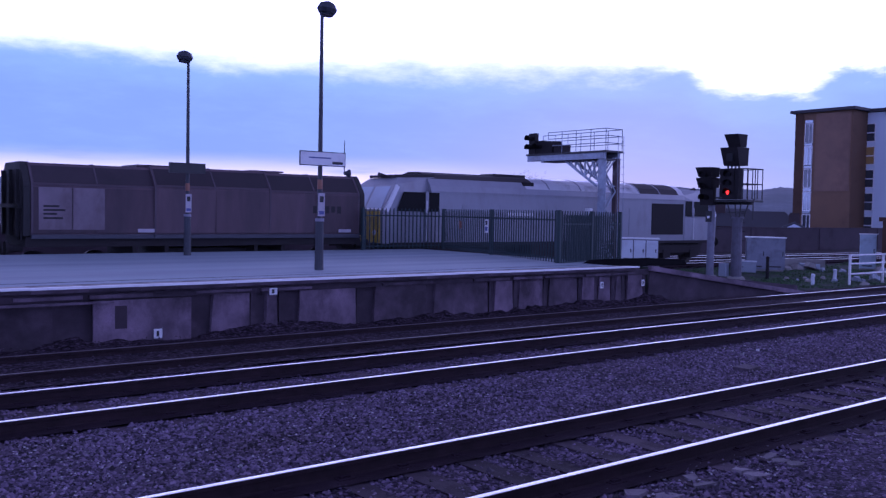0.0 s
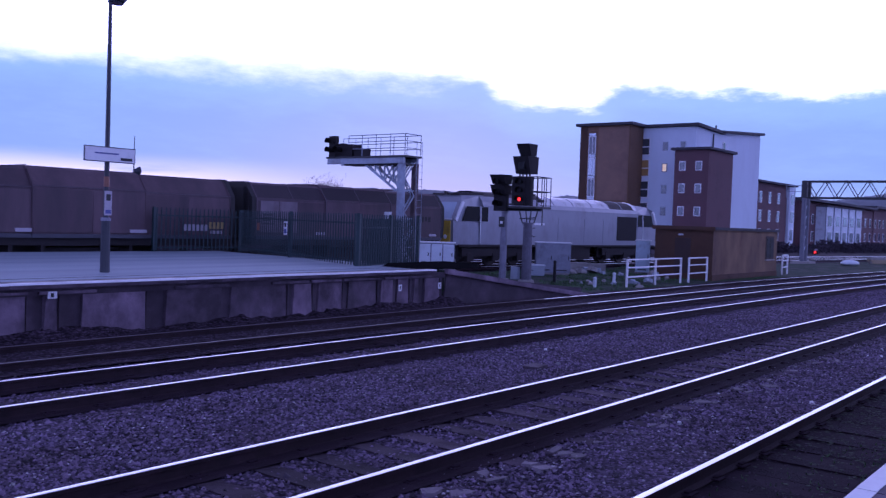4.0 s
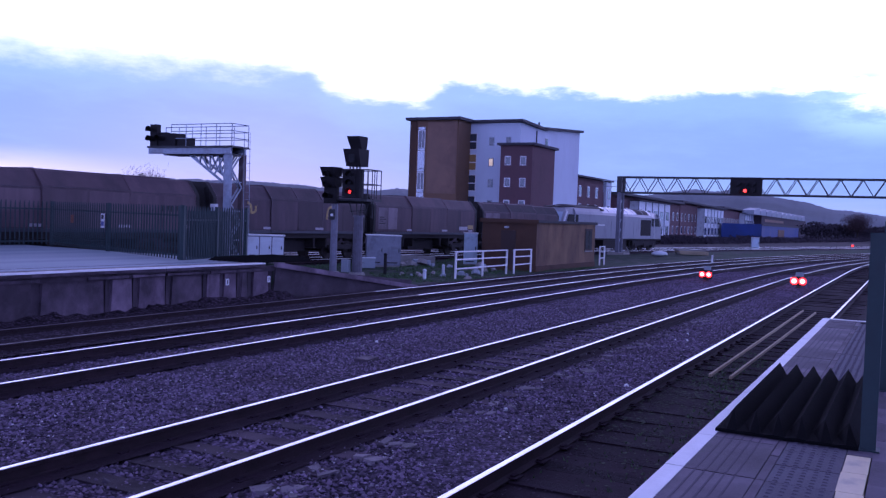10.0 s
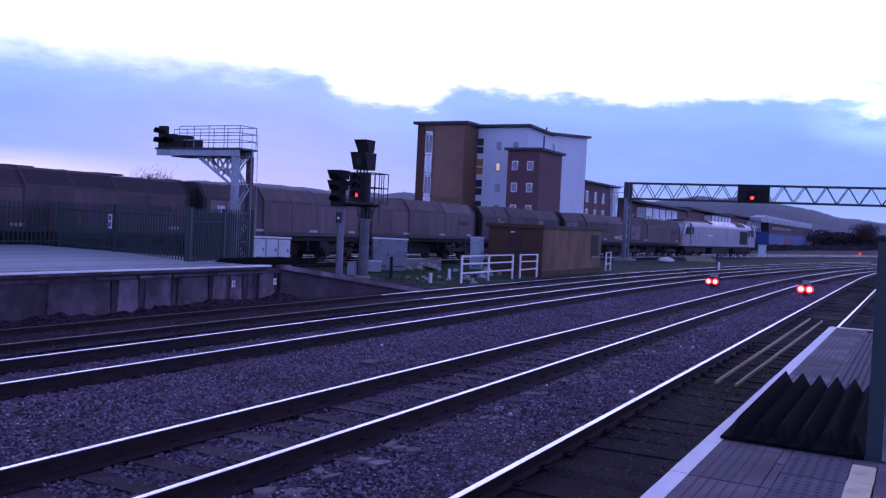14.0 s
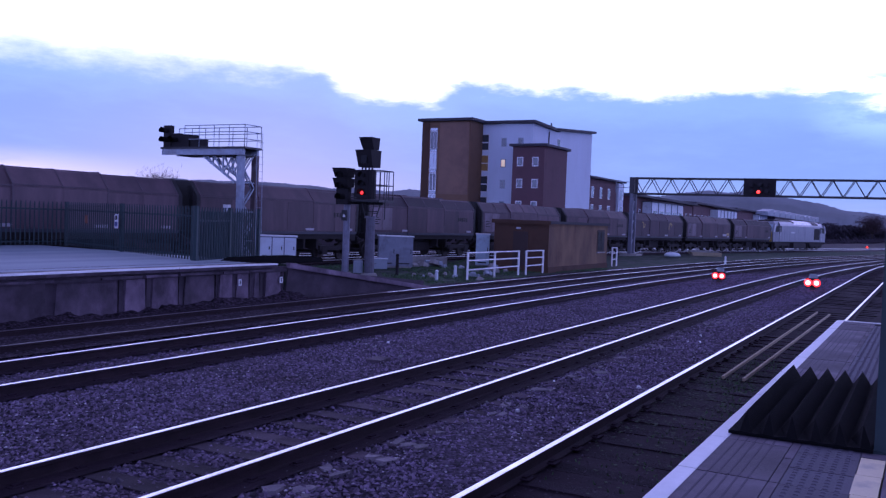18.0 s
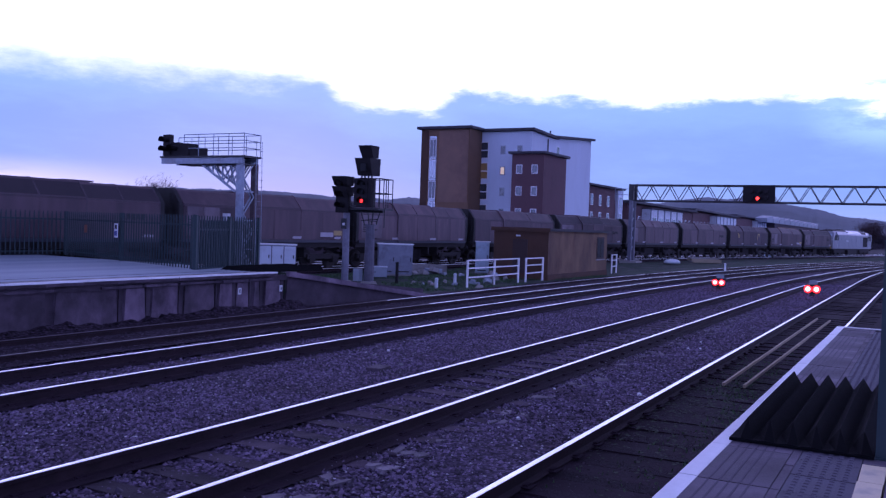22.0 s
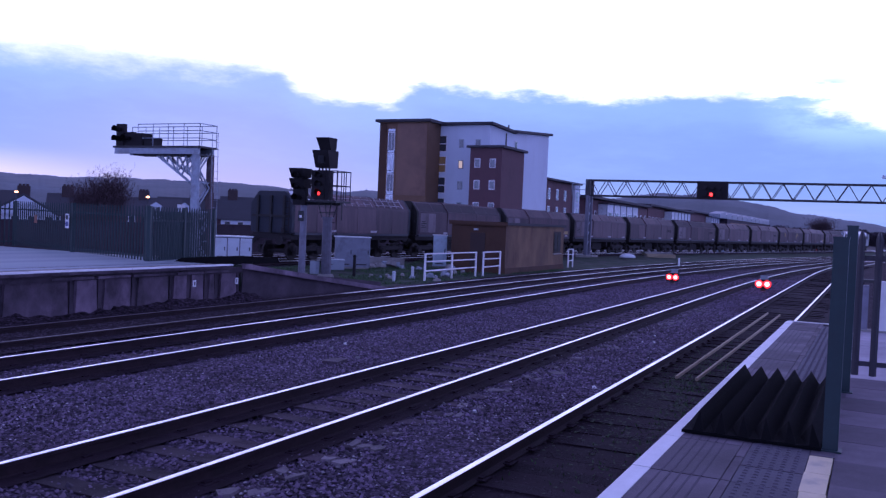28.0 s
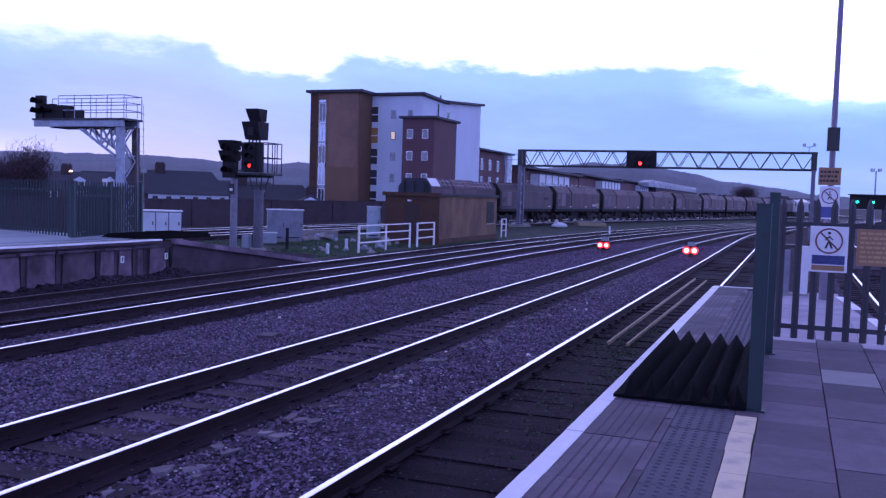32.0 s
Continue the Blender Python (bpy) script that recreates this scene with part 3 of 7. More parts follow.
strip("freight_trackbed", 25.0, 36.0, -60, 260, -0.20, M["soil"], 19.5, "dull ballast under the freight lines", "ballast", 0.04)
strip("grass_strip", 15.3, 25.2, 19.0, 200, -0.14, M["grass"], bend_at, "rough grass and rubble between the lines", "grass", 0.10)

strip("south_trackbed", -6.0, -1.24, -22, 120, -0.19, M["ballast"], 80.0, "dull ballast on the other side of the island platform", "ballast", 0.03)
strip("island_cess", -1.3, 1.1, 15.5, 120, -0.20, M["soil"], 80.0, "dark weedy soil beyond the platform end", "soil", 0.03)
strip("cess_strip", 12.55, 15.75, -25, 60, -0.115, M["soil"], bend_at, "dark soil under the far platform", "soil", 0.03)
for key in ("two", "three"):
    for off in (-0.7525, 0.7525):
        yy = {"two": 6.14, "three": 10.94}[key] + off
        strip("brake_dust", yy - 0.27, yy + 0.22, -20, 120, -0.138, M["dirty_bed"], bend_at(yy - off), "dark brake dust beside the rail", "brake dust", 0.012)

# ---- rails and sleepers ----
RAIL_FOOT = [(-0.07, -0.159), (0.07, -0.159), (0.07, -0.147), (0.012, -0.125), (0.011, -0.045), (0.035, -0.035), (0.035, -0.007), (0.031, -0.003), (-0.031, -0.003), (-0.035, -0.007), (-0.035, -0.035), (-0.011, -0.045), (-0.012, -0.125), (-0.07, -0.147)]
WORN_HEAD = [(-0.037, -0.020), (0.037, -0.020), (0.037, -0.002), (0.030, 0.001), (-0.030, 0.001), (-0.037, -0.002)]
RAIL_HEAD = [(-0.033, -0.0075), (0.033, -0.0075), (0.033, -0.002), (0.027, 0.0), (-0.027, 0.0), (-0.033, -0.002)]


def stations(y0, x0, off, lo, hi):
    xs, x = [], lo
    while x < hi:
        xs.append(x)
        x += 8.0 if x < x0 - 8 else 4.0
    xs.append(hi)
    out = []
    for x in xs:
        p, a = line_pose(x, y0, x0, off)
        out.append(lambda y, z, p=p, a=a: (p.x - y * math.sin(a), p.y + y * math.cos(a), z))
    return out


def track(key, lo, hi, label, head, sleepers, sleeper_label, near, far, spacing, width, drop):
    y0, x0 = TRACKS[key]
    tr = thing("railway_track", None, label, "railway track", "railway tracks", "structure")
    for off in (-0.7525, 0.7525):
        st = stations(y0, x0, off, lo, hi)
        r = part("rail", sweep(RAIL_FOOT, st), M["railside"], tr)
        if head is M["railtop"]:
            part("rail_head", sweep(WORN_HEAD if key in ("freight", "back") else RAIL_HEAD, st), head, r, "bright worn running surface")
        else:
            part("rail_head", sweep(RAIL_HEAD, stations(y0, x0, off, lo, 23.0)), head, r, "rusty running surface")
            part("rail_head", sweep(RAIL_HEAD, stations(y0, x0, off, 23.0, hi)), M["railtop"], r, "bright worn running surface")
    rng = random.Random(key)
    shapes = []
    for k in range(3):
        bm = bx(-width / 2, width / 2, -1.29, 1.29, -0.13, 0)
        for v in bm.verts:
            v.co += Vector((rng.uniform(-0.012, 0.012), rng.uniform(-0.05, 0.05), rng.uniform(-0.012, 0.004)))
        shapes.append(finish("sleeper", bm, sleepers, 0.012))
    chair = bx(-0.09, 0.09, -0.14, 0.14, -0.150, -0.134)
    bx(-0.05, 0.05, -0.10, -0.05, -0.134, -0.118, chair)
    bx(-0.05, 0.05, 0.05, 0.10, -0.134, -0.118, chair)
    chair = finish("rail_chair", chair, M["dirty_bed"])
    x, n = near, 0
    rest_v, rest_f = [], []
    while x < far:
        p, a = line_pose(x, y0, x0)
        m = pose(p.x, p.y, drop, 0, 0, math.degrees(a) + rng.uniform(-0.6, 0.6))
        if x < 46:
            part("sleeper", shapes[n % 3], None, tr, m=m)
            if key in ("one", "two", "three") and x < 22:
                for off in (-0.7525, 0.7525):
                    q, _ = line_pose(x, y0, x0, off)
                    part("rail_chair", chair, None, tr, m=pose(q.x, q.y, 0, 0, 0, math.degrees(a)))
        else:
            base = len(rest_v)
            for v in shapes[n % 3].vertices:
                rest_v.append(m @ v.co)
            for f in shapes[n % 3].polygons:
                rest_f.append([base + i for i in f.vertices])
        x += spacing
        n += 1
    if rest_v:
        part("far_sleepers", raw("far_sleepers", rest_v, rest_f, sleepers), None, tr, kind="stuff")
    return tr


track("one", -20, 200, "platform line with bright rails on dark oily sleepers", M["railtop"], M["timber"], "", 1.0, 90, 0.68, 0.26, -0.165)
track("two", -20, 220, "main line with polished rails on weathered sleepers", M["railtop"], M["concrete_sleeper"], "", 0.3, 120, 0.66, 0.27, -0.152)
track("three", -20, 220, "main line with polished rails half sunk in ballast", M["railtop"], M["concrete_sleeper"], "", 0.6, 120, 0.66, 0.27, -0.165)
track("four", -20, 220, "little-used line with rusty rails below the far platform", M["railrust"], M["timber"], "", 2.6, 110, 0.70, 0.26, -0.172)
track("freight", -60, 290, "goods line with polished rails behind the far platform", M["railtop"], M["timber"], "", 22, 60, 0.70, 0.26, -0.165)
track("back", -60, 290, "second goods line with polished rails", M["railtop"], M["timber"], "", 22, 60, 0.70, 0.26, -0.165)
track("south", -20, 120, "line on the other side of the island platform", M["railtop"], M["timber"], "", 6, 40, 0.70, 0.26, -0.165)

# ---- far platform ----
PT = 0.915


def far_platform():
    pf = thing("far_platform", None, "long pale-surfaced platform with a stained concrete face", "platform", kind="structure")
    # top surface, ending in a ramp
    prof = [(16.05, -0.28), (26.35, -0.28), (26.35, PT), (16.05, PT)]
    part("platform_surface", sweep(prof, [along_x(-40), along_x(19.6)]), M["asphalt_pale"], pf, "pale worn asphalt")
    ramp = bmesh.new()
    v = [ramp.verts.new(p) for p in ((19.6, 15.72, -0.28), (26.2, 15.1, -0.28), (26.2, 25.6, -0.28), (19.6, 26.35, -0.28), (19.6, 15.72, PT - 0.03), (26.2, 15.1, -0.10), (26.2, 25.6, -0.10), (19.6, 26.35, PT - 0.03))]
    for f in ((0, 3, 2, 1), (4, 5, 6, 7), (0, 1, 5, 4), (1, 2, 6, 5), (2, 3, 7, 6), (3, 0, 4, 7)):
        ramp.faces.new([v[i] for i in f])
    part("end_ramp", ramp, M["grass"], pf, "overgrown earth ramp at the platform end")
    kerb = bmesh.new()
    bar((19.6, 15.66, PT - 0.06), (26.4, 15.0, -0.08), 0.16, 0.14, kerb)
    part("ramp_edging", kerb, M["wall_panel"], pf)
    part("ramp_face", bar((19.6, 15.72, 0.30), (26.2, 15.12, -0.30), 0.08, 0.95), M["face_back"], pf)
    # coping slabs with a white painted edge
    rng = random.Random(4)
    slab = finish("coping_slab", bx(-0.448, 0.448, 15.56, 16.05, PT - 0.09, PT + 0.004), M["coping"], 0.012)
    nose = finish("edge_nosing", bx(-0.452, 0.452, 15.548, 15.56, PT - 0.026, PT + 0.006), M["white_paint"])
    # darker strip on the slab's front, below the nosing
    dark_front = finish("stained_edge", bx(-0.452, 0.452, 15.552, 15.56, PT - 0.092, PT - 0.026), M["dull_panel"])
    line = finish("edge_line", bx(-0.452, 0.452, 15.565, 15.70, PT + 0.004, PT + 0.009), M["white_paint"])
    x = -14.0
    while x < 19.4:
        d = rng.uniform(-0.008, 0.012)
        s = part("coping_slab", slab, None, pf, m=pose(x, d, rng.uniform(-0.004, 0.004), 0, 0, 0))
        part("edge_line", line, None, s)
        part("edge_nosing", nose, None, s)
        part("stained_edge", dark_front, None, s)
        x += 0.905
    for ya, yb in ((16.06, 16.085), (16.62, 16.65)):
        part("surface_joint", bx(-14, 19.5, ya, yb, PT + 0.002, PT + 0.006), M["joint"], pf, "dark joint along the surface")
    # face: piers and recessed panels of uneven width, with a corbel course under the coping
    part("face_backing", bx(-40, 19.6, 15.80, 16.05, -0.28, PT - 0.11), M["face_back"], pf)
    part("corbel_backing", bx(-40, 19.6, 15.70, 15.80, PT - 0.24, PT - 0.09), M["face_back"], pf)
    x = -13.6
    while x < 18.6:
        w = rng.uniform(0.35, 1.5)
        if rng.random() < 0.8:
            part("corbel_stone", bx(x, x + w, 15.63 + rng.uniform(0, 0.03), 15.70, PT - 0.20 - rng.uniform(0, 0.02), PT - 0.155), M["wall_panel"], pf, bevel=0.012)
        x += w + rng.uniform(0.01, 0.2)
    panels = [(6.82, 7.63), (7.96, 8.24), (8.69, 10.06), (10.50, 11.92), (12.13, 13.78), (13.93, 14.57), (14.74, 15.58), (15.77, 16.84), (16.95, 17.44), (17.60, 18.12), (18.25, 18.52), (18.73, 19.42)]
    x = -14.0
    while x < 4.0:
        w = rng.uniform(0.9, 1.9)
        panels.append((x, min(x + w, 4.45)))
        x += w + rng.uniform(0.12, 0.4)
    for xa, xb in panels:
        deep = rng.choice((0.0, 0.015, 0.03))
        bm = bx(xa, xb, 15.72 + deep, 15.80, -0.28, PT - 0.22 - rng.uniform(0, 0.03))
        for v in bm.verts:
            if v.co.z > 0:
                v.co.x += 0.05 * (1 if v.co.x < (xa + xb) / 2 else -1) * rng.uniform(0.2, 1.4)
        dull = xb < 4.6 or abs(xa - 10.5) < 0.1
        part("face_panel", bm, M["dull_panel" if dull else "wall_panel"], pf, "" if dull else "paler stained panel", bevel=0.014)
        if not dull:
            part("face_pier", bx(xb + 0.03, xb + 0.14, 15.76, 15.80, -0.28, PT - 0.20), M["face_back"], pf, bevel=0.02)
    # pale patch of newer render, with a dark opening beside it
    part("render_patch", bx(4.66, 6.42, 15.66, 15.70, -0.12, PT - 0.26), M["wall_panel"], pf, "paler patch of newer render", bevel=0.01)
    part("patch_stain", bx(5.03, 5.24, 15.654, 15.66, 0.15, PT - 0.36), M["dark_wall"], pf)
    part("conduit_ledge", bx(-12, 4.98, 15.54, 15.62, 0.62, 0.66), M["wall_panel"], pf, "ledge carrying cables along the face", bevel=0.01)
    for px, pz, w, h in ((5.79, 0.02, 0.15, 0.17), (8.08, 0.69, 0.17, 0.13), (17.63, 0.46, 0.11, 0.17), (19.3, 0.46, 0.11, 0.17)):
        p = tagged(part("number_plate", bx(px - w / 2, px + w / 2, 15.63, 15.65, pz - h / 2, pz + h / 2), M["sign_white"]), "small white plate fixed to the platform face", "plate", "platform face plates")
        part("mark", bx(px - w * 0.2, px + w * 0.12, 15.626, 15.63, pz - h * 0.3, pz + h * 0.3), M["sign_black"], p)
    return pf


far_platform()


def added_foot_bank():
    """Uneven soil and clinker bank, added to darken the foot of the platform face."""
    bm = bmesh.new()
    rows = []
    x = -14.0
    while x < 20.2:
        h = 0.0 + 0.14 * noise.noise((x * 0.9, 2.0, 0.5)) + 0.06 * noise.noise((x * 3.1, 5.0, 1.0)) + (0.10 if x > 15 else 0.0) - (0.06 if 4.5 < x < 6.6 else 0.0)
        row = []
        for y, f in ((14.75, -0.10), (15.1, 0.05), (15.4, 0.42), (15.62, 0.85), (15.78, 1.0)):
            z = -0.135 + max(0.0, f) * (h + 0.10) + (0.05 * noise.noise((x * 5, y * 7, 2)) if f > 0 else 0)
            row.append(bm.verts.new((x, y, z)))
        rows.append(row)
        x += 0.09
    for a, b in zip(rows, rows[1:]):
        for j in range(4):
            bm.faces.new((a[j], b[j], b[j + 1], a[j + 1]))
    tagged(part("added_foot_bank", bm, M["soil"], None, "dark soil bank added to darken the platform face's foot", smooth=True, kind="structure"), category="soil")


added_foot_bank()

# ---- island platform under the camera ----


TAPER_X = 10.0


def south_edge(x):
    """The southern edge line, drawing in towards the platform's end."""
    return -1.11 + 0.09 * max(0.0, x - TAPER_X)


def prism(outline, z0, z1):
    bm = bmesh.new()
    lo = [bm.verts.new((x, y, z0)) for x, y in outline]
    hi = [bm.verts.new((x, y, z1)) for x, y in outline]
    bm.faces.new(lo[::-1])
    bm.faces.new(hi)
    for i in range(len(outline)):
        j = (i + 1) % len(outline)
        bm.faces.new((lo[i], lo[j], hi[j], hi[i]))
    return bm


def near_platform():
    pf = thing("island_platform", None, "narrow island platform of grey pavers with a white edge line", "platform", kind="structure")
    part("platform_core", prism([(-12, -1.22), (TAPER_X, -1.22), (15.6, south_edge(15.6) - 0.02), (15.6, 1.14), (-12, 1.14)], -0.28, PT - 0.06), M["joint"], pf)
    part("platform_wall", bx(-12, 15.6, 1.14, 1.19, -0.28, PT - 0.08), M["wall_panel"], pf)
    ramp = bmesh.new()
    v = [ramp.verts.new(p) for p in ((15.6, 0.30, -0.28), (22, 0.30, -0.28), (22, 1.18, -0.28), (15.6, 1.18, -0.28), (15.6, 0.30, PT - 0.02), (22, 0.30, -0.15), (22, 1.18, -0.15), (15.6, 1.18, PT - 0.02))]
    for f in ((0, 3, 2, 1), (4, 5, 6, 7), (0, 1, 5, 4), (1, 2, 6, 5), (2, 3, 7, 6), (3, 0, 4, 7)):
        ramp.faces.new([v[i] for i in f])
    part("end_ramp", ramp, M["paver"], pf)
    rng = random.Random(9)
    # edge coping with a painted line and tactile grooves
    x = -2.0
    while x < 15.5:
        l = min(0.90, 15.58 - x)
        dz = rng.uniform(-0.002, 0.003)
        s = part("edge_slab", bx(0, l - 0.006, 0.72, 1.21, PT - 0.075, PT), M["paver"], pf, m=pose(x, 0, dz), bevel=0.005)
        part("edge_line", bx(0, l - 0.004, 1.115, 1.222, PT + 0.001, PT + 0.005), M["white_paint"], s, "white painted edge")
        part("edge_nosing", bx(0, l - 0.004, 1.212, 1.224, PT - 0.07, PT + 0.001), M["white_paint"], s)
        gr = bmesh.new()
        for i in range(5):
            y = 0.82 + i * 0.056
            bx(0.01, l - 0.01, y, y + 0.011, PT + 0.0005, PT + 0.003, gr)
        part("tactile_groove", gr, M["joint"], s, "dark grooves along the edge")
        x += 0.90
    # plain strip, blister strip, line, then large pavers
    x = -2.0
    while x < 15.4:
        l = min(0.60, 15.58 - x)
        part("paver", bx(0.004, l - 0.004, 0.665, 0.715, PT - 0.06, PT), M["paver"], pf, m=pose(x, 0, rng.uniform(-0.003, 0.002)), bevel=0.004)
        x += 0.60
    dots = bx(0.002, 0.398, 0.305, 0.66, PT - 0.06, PT - 0.002)
    for i in range(6):
        for j in range(5):
            cx, cy = 0.033 + i * 0.066, 0.366 + j * 0.062
            q = [dots.verts.new((cx + sx * 0.016, cy + sy * 0.016, PT - 0.002)) for sx, sy in ((-1, -1), (1, -1), (1, 1), (-1, 1))]
            q2 = [dots.verts.new((cx + sx * 0.009, cy + sy * 0.009, PT + 0.004)) for sx, sy in ((-1, -1), (1, -1), (1, 1), (-1, 1))]
            dots.faces.new(q2)
            for a in range(4):
                b = (a + 1) % 4
                dots.faces.new((q[a], q[b], q2[b], q2[a]))
    dots = finish("tactile_paver", dots, M["blister"])
    x = -2.0
    while x < 15.0:
        part("tactile_paver", dots, None, pf, m=pose(x, 0, rng.uniform(-0.002, 0.002)))
        x += 0.40
    x = -2.0
    while x < 6.05:
        l = min(0.45, 6.12 - x)
        part("line_block", bx(0.003, l - 0.003, 0.163, 0.300, PT - 0.06, PT + 0.004), M["yellow_paint"], pf, "cream painted line on the paving", m=pose(x, rng.uniform(-0.004, 0.004), 0), bevel=0.004)
        x += 0.45
    y = 0.159
    rowk = 0
    for w in (0.43, 0.43, 0.43):
        x = -2.0 + (0.3 if rowk == 1 else 0)
        while x < 15.3:
            l = min(0.62 if rowk != 2 else 0.90, 15.58 - x)
            new_slab = rowk == 1 and 7.1 < x < 7.8
            low = [max(y - w, south_edge(q)) + 0.004 for q in (x, x + l)]
            slab = prism([(0.004, low[0]), (l - 0.004, low[1]), (l - 0.004, y - 0.004), (0.004, y - 0.004)], PT - 0.06, PT)
            part("paver", slab, M["paver_light"] if new_slab else M["paver_pale" if x > 9.6 else "paver"], pf, "paler replaced slab" if new_slab else "", m=pose(x, 0, rng.uniform(-0.003, 0.003)), bevel=0.004)
            x += l
        y -= w
        rowk += 1
    x = 6.12
    while x < 15.2:
        part("paver", bx(0.004, 0.596, 0.155, 0.30, PT - 0.06, PT), M["paver_pale" if x > 9.6 else "paver"], pf, m=pose(x, 0, rng.uniform(-0.003, 0.002)), bevel=0.004)
        x += 0.60
    x = -2.0
    while x < 15.0:
        y0, y1 = south_edge(x), south_edge(x + 0.89)
        edge = prism([(x, y0 - 0.13), (x + 0.89, y1 - 0.13), (x + 0.89, y1), (x, y0)], PT - 0.075, PT + 0.004)
        part("edge_slab", edge, M["white_paint"] if rng.random() < 0.62 else M["paver"], pf, bevel=0.005)
        x += 0.90
    x = 10.05
    while x < 14.4:
        part("line_block", bx(x, x + 0.44, 0.166, 0.216, PT + 0.001, PT + 0.006), M["white_paint"], pf)
        x += 0.45
    part("end_strip", bx(15.50, 15.60, 0.34, 1.20, PT + 0.004, PT + 0.012), M["white_paint"], pf, "pale strip across the platform end")
    return pf


near_platform()


def trespass_mat(m, length, ridges, pitch, height):
    """Black ribbed deterrent panels laid on a platform end."""
    th = thing("deterrent_mat", m, "black ribbed rubber trespass mat on the platform end", "mat", "trespass mats")
    part("base_sheet", bx(0, length, -ridges * pitch, 0, 0, 0.02), M["rubber"], th)
    for i in range(ridges):
        bm = bmesh.new()
        y1, y0 = -i * pitch - 0.004, -(i + 1) * pitch + 0.004
        ym = (y0 + y1) / 2
        rows = []
        for x, s in ((0.0, 0.05), (length * 0.10, 0.9), (length * 0.5, 0.96), (length * 0.84, 1.0), (length, 1.0)):
            rows.append([bm.verts.new((x, y0, 0.02)), bm.verts.new((x, ym, 0.02 + height * s)), bm.verts.new((x, y1, 0.02))])
        for a, b in zip(rows, rows[1:]):
            for k in (0, 1):
                bm.faces.new((a[k], a[k + 1], b[k + 1], b[k]))
        bm.faces.new(rows[0])
        bm.faces.new(rows[-1][::-1])
        part("ridge", bm, M["rubber"], th)
    return th


trespass_mat(pose(6.24, 1.135, PT + 0.006), 2.73, 6, 0.149, 0.115)
trespass_mat(pose(18.6, 17.35, PT - 0.03), 3.0, 8, 0.18, 0.12)

# ---- lamps, signs and fences on the far platform ----


def lamp_column(x, y, z0, top, side=1):
    th = thing("platform_lamp", pose(x, y, z0), "tall slim platform lamp column with a hooded lantern", "lamp post", "platform lamps")
    h = top - z0
    part("column_base", tube((0, 0, 0), (0, 0, 1.15), 0.105, 0.095, 12), M["lamp_grey"], th, bevel=0.0)
    part("column_shaft", tube((0, 0, 1.15), (0, 0, h), 0.058, 0.038, 10), M["lamp_grey"], th)
    part("collar", tube((0, 0, 1.12), (0, 0, 1.19), 0.112, 0.108, 12), M["post_grey"], th, "grey band")
    head = bmesh.new()
    lathe([(0.05, 0.0), (0.17, 0.03), (0.21, 0.12), (0.16, 0.24), (0.05, 0.30)], 12, head)
    for v in head.verts:
        v.co.x = v.co.x * 1.15 + 0.12 * side
    lan = part("lantern", head, M["lamp_grey"], th, m=pose(0, 0, h - 0.02, 0, 6, 0))
    part("lens", lathe([(0.15, -0.02), (0.17, 0.0), (0.15, 0.02)], 12), M["glass"], lan, m=pose(0.12 * side, 0, -0.01))
    part("notice_plate", bx(-0.085, 0.085, -0.085, -0.07, 1.24, 1.77), M["plate_pale"], th, "pale notice plate")
    part("notice_print", bx(-0.05, 0.05, -0.09, -0.085, 1.56, 1.70), M["sign_black"], th)
    part("notice_print", bx(-0.065, 0.065, -0.09, -0.085, 1.28, 1.36), M["sign_blue"], th)
    part("orange_band", tube((0, 0, 1.86), (0, 0, 2.08), 0.062, 0.060, 10), M["orange"], th, "faded orange band")
    return th


lamp_column(10.34, 17.77, PT, 6.80)
lamp_column(9.98, 24.67, PT, 6.48, -1)
back = thing("station_sign", pose(9.92, 24.55, 3.28), "dark-backed station sign box on the lamp column", "sign")
part("case", bx(-0.53, 0.53, -0.05, 0.05, 0, 0.29), M["dark_steel"], back, bevel=0.01)
part("bracket", bx(-0.05, 0.05, 0.05, 0.10, 0.08, 0.26), M["lamp_grey"], back)


def hanging_sign():
    th = thing("station_sign", pose(10.33, 17.64, 3.32), "white station name sign fixed to the lamp column", "sign")
    part("board", bx(-0.58, 0.58, -0.02, 0.02, 0, 0.29), M["sign_white"], th, bevel=0.006)
    part("frame", bx(-0.60, 0.60, -0.012, 0.012, -0.02, 0.31), M["frame_dark"], th)
    part("name_bar", bx(-0.36, 0.20, -0.026, -0.02, 0.15, 0.18), M["sign_blue"], th, "row of unreadable lettering")
    part("arrow_bar", bx(0.24, 0.52, -0.026, -0.02, 0.03, 0.09), M["sign_black"], th, "dark strip")
    part("bracket", bar((0, 0.02, 0.15), (0, 0.12, 0.15), 0.05), M["lamp_grey"], th)
    ae = thing("aerial_mast", pose(10.92, 17.66, 3.30), "thin aerial on the end of the station sign", "aerial")
    part("rod", tube((0, 0, -0.12), (0, 0, 0.62), 0.012, 0.009, 6), M["lamp_grey"], ae)
    part("loudspeaker", lathe([(0.04, 0), (0.05, 0.05), (0.10, 0.13), (0.02, 0.12)], 10, axis="X"), M["lamp_grey"], ae, m=pose(0, 0, -0.14))


hanging_sign()


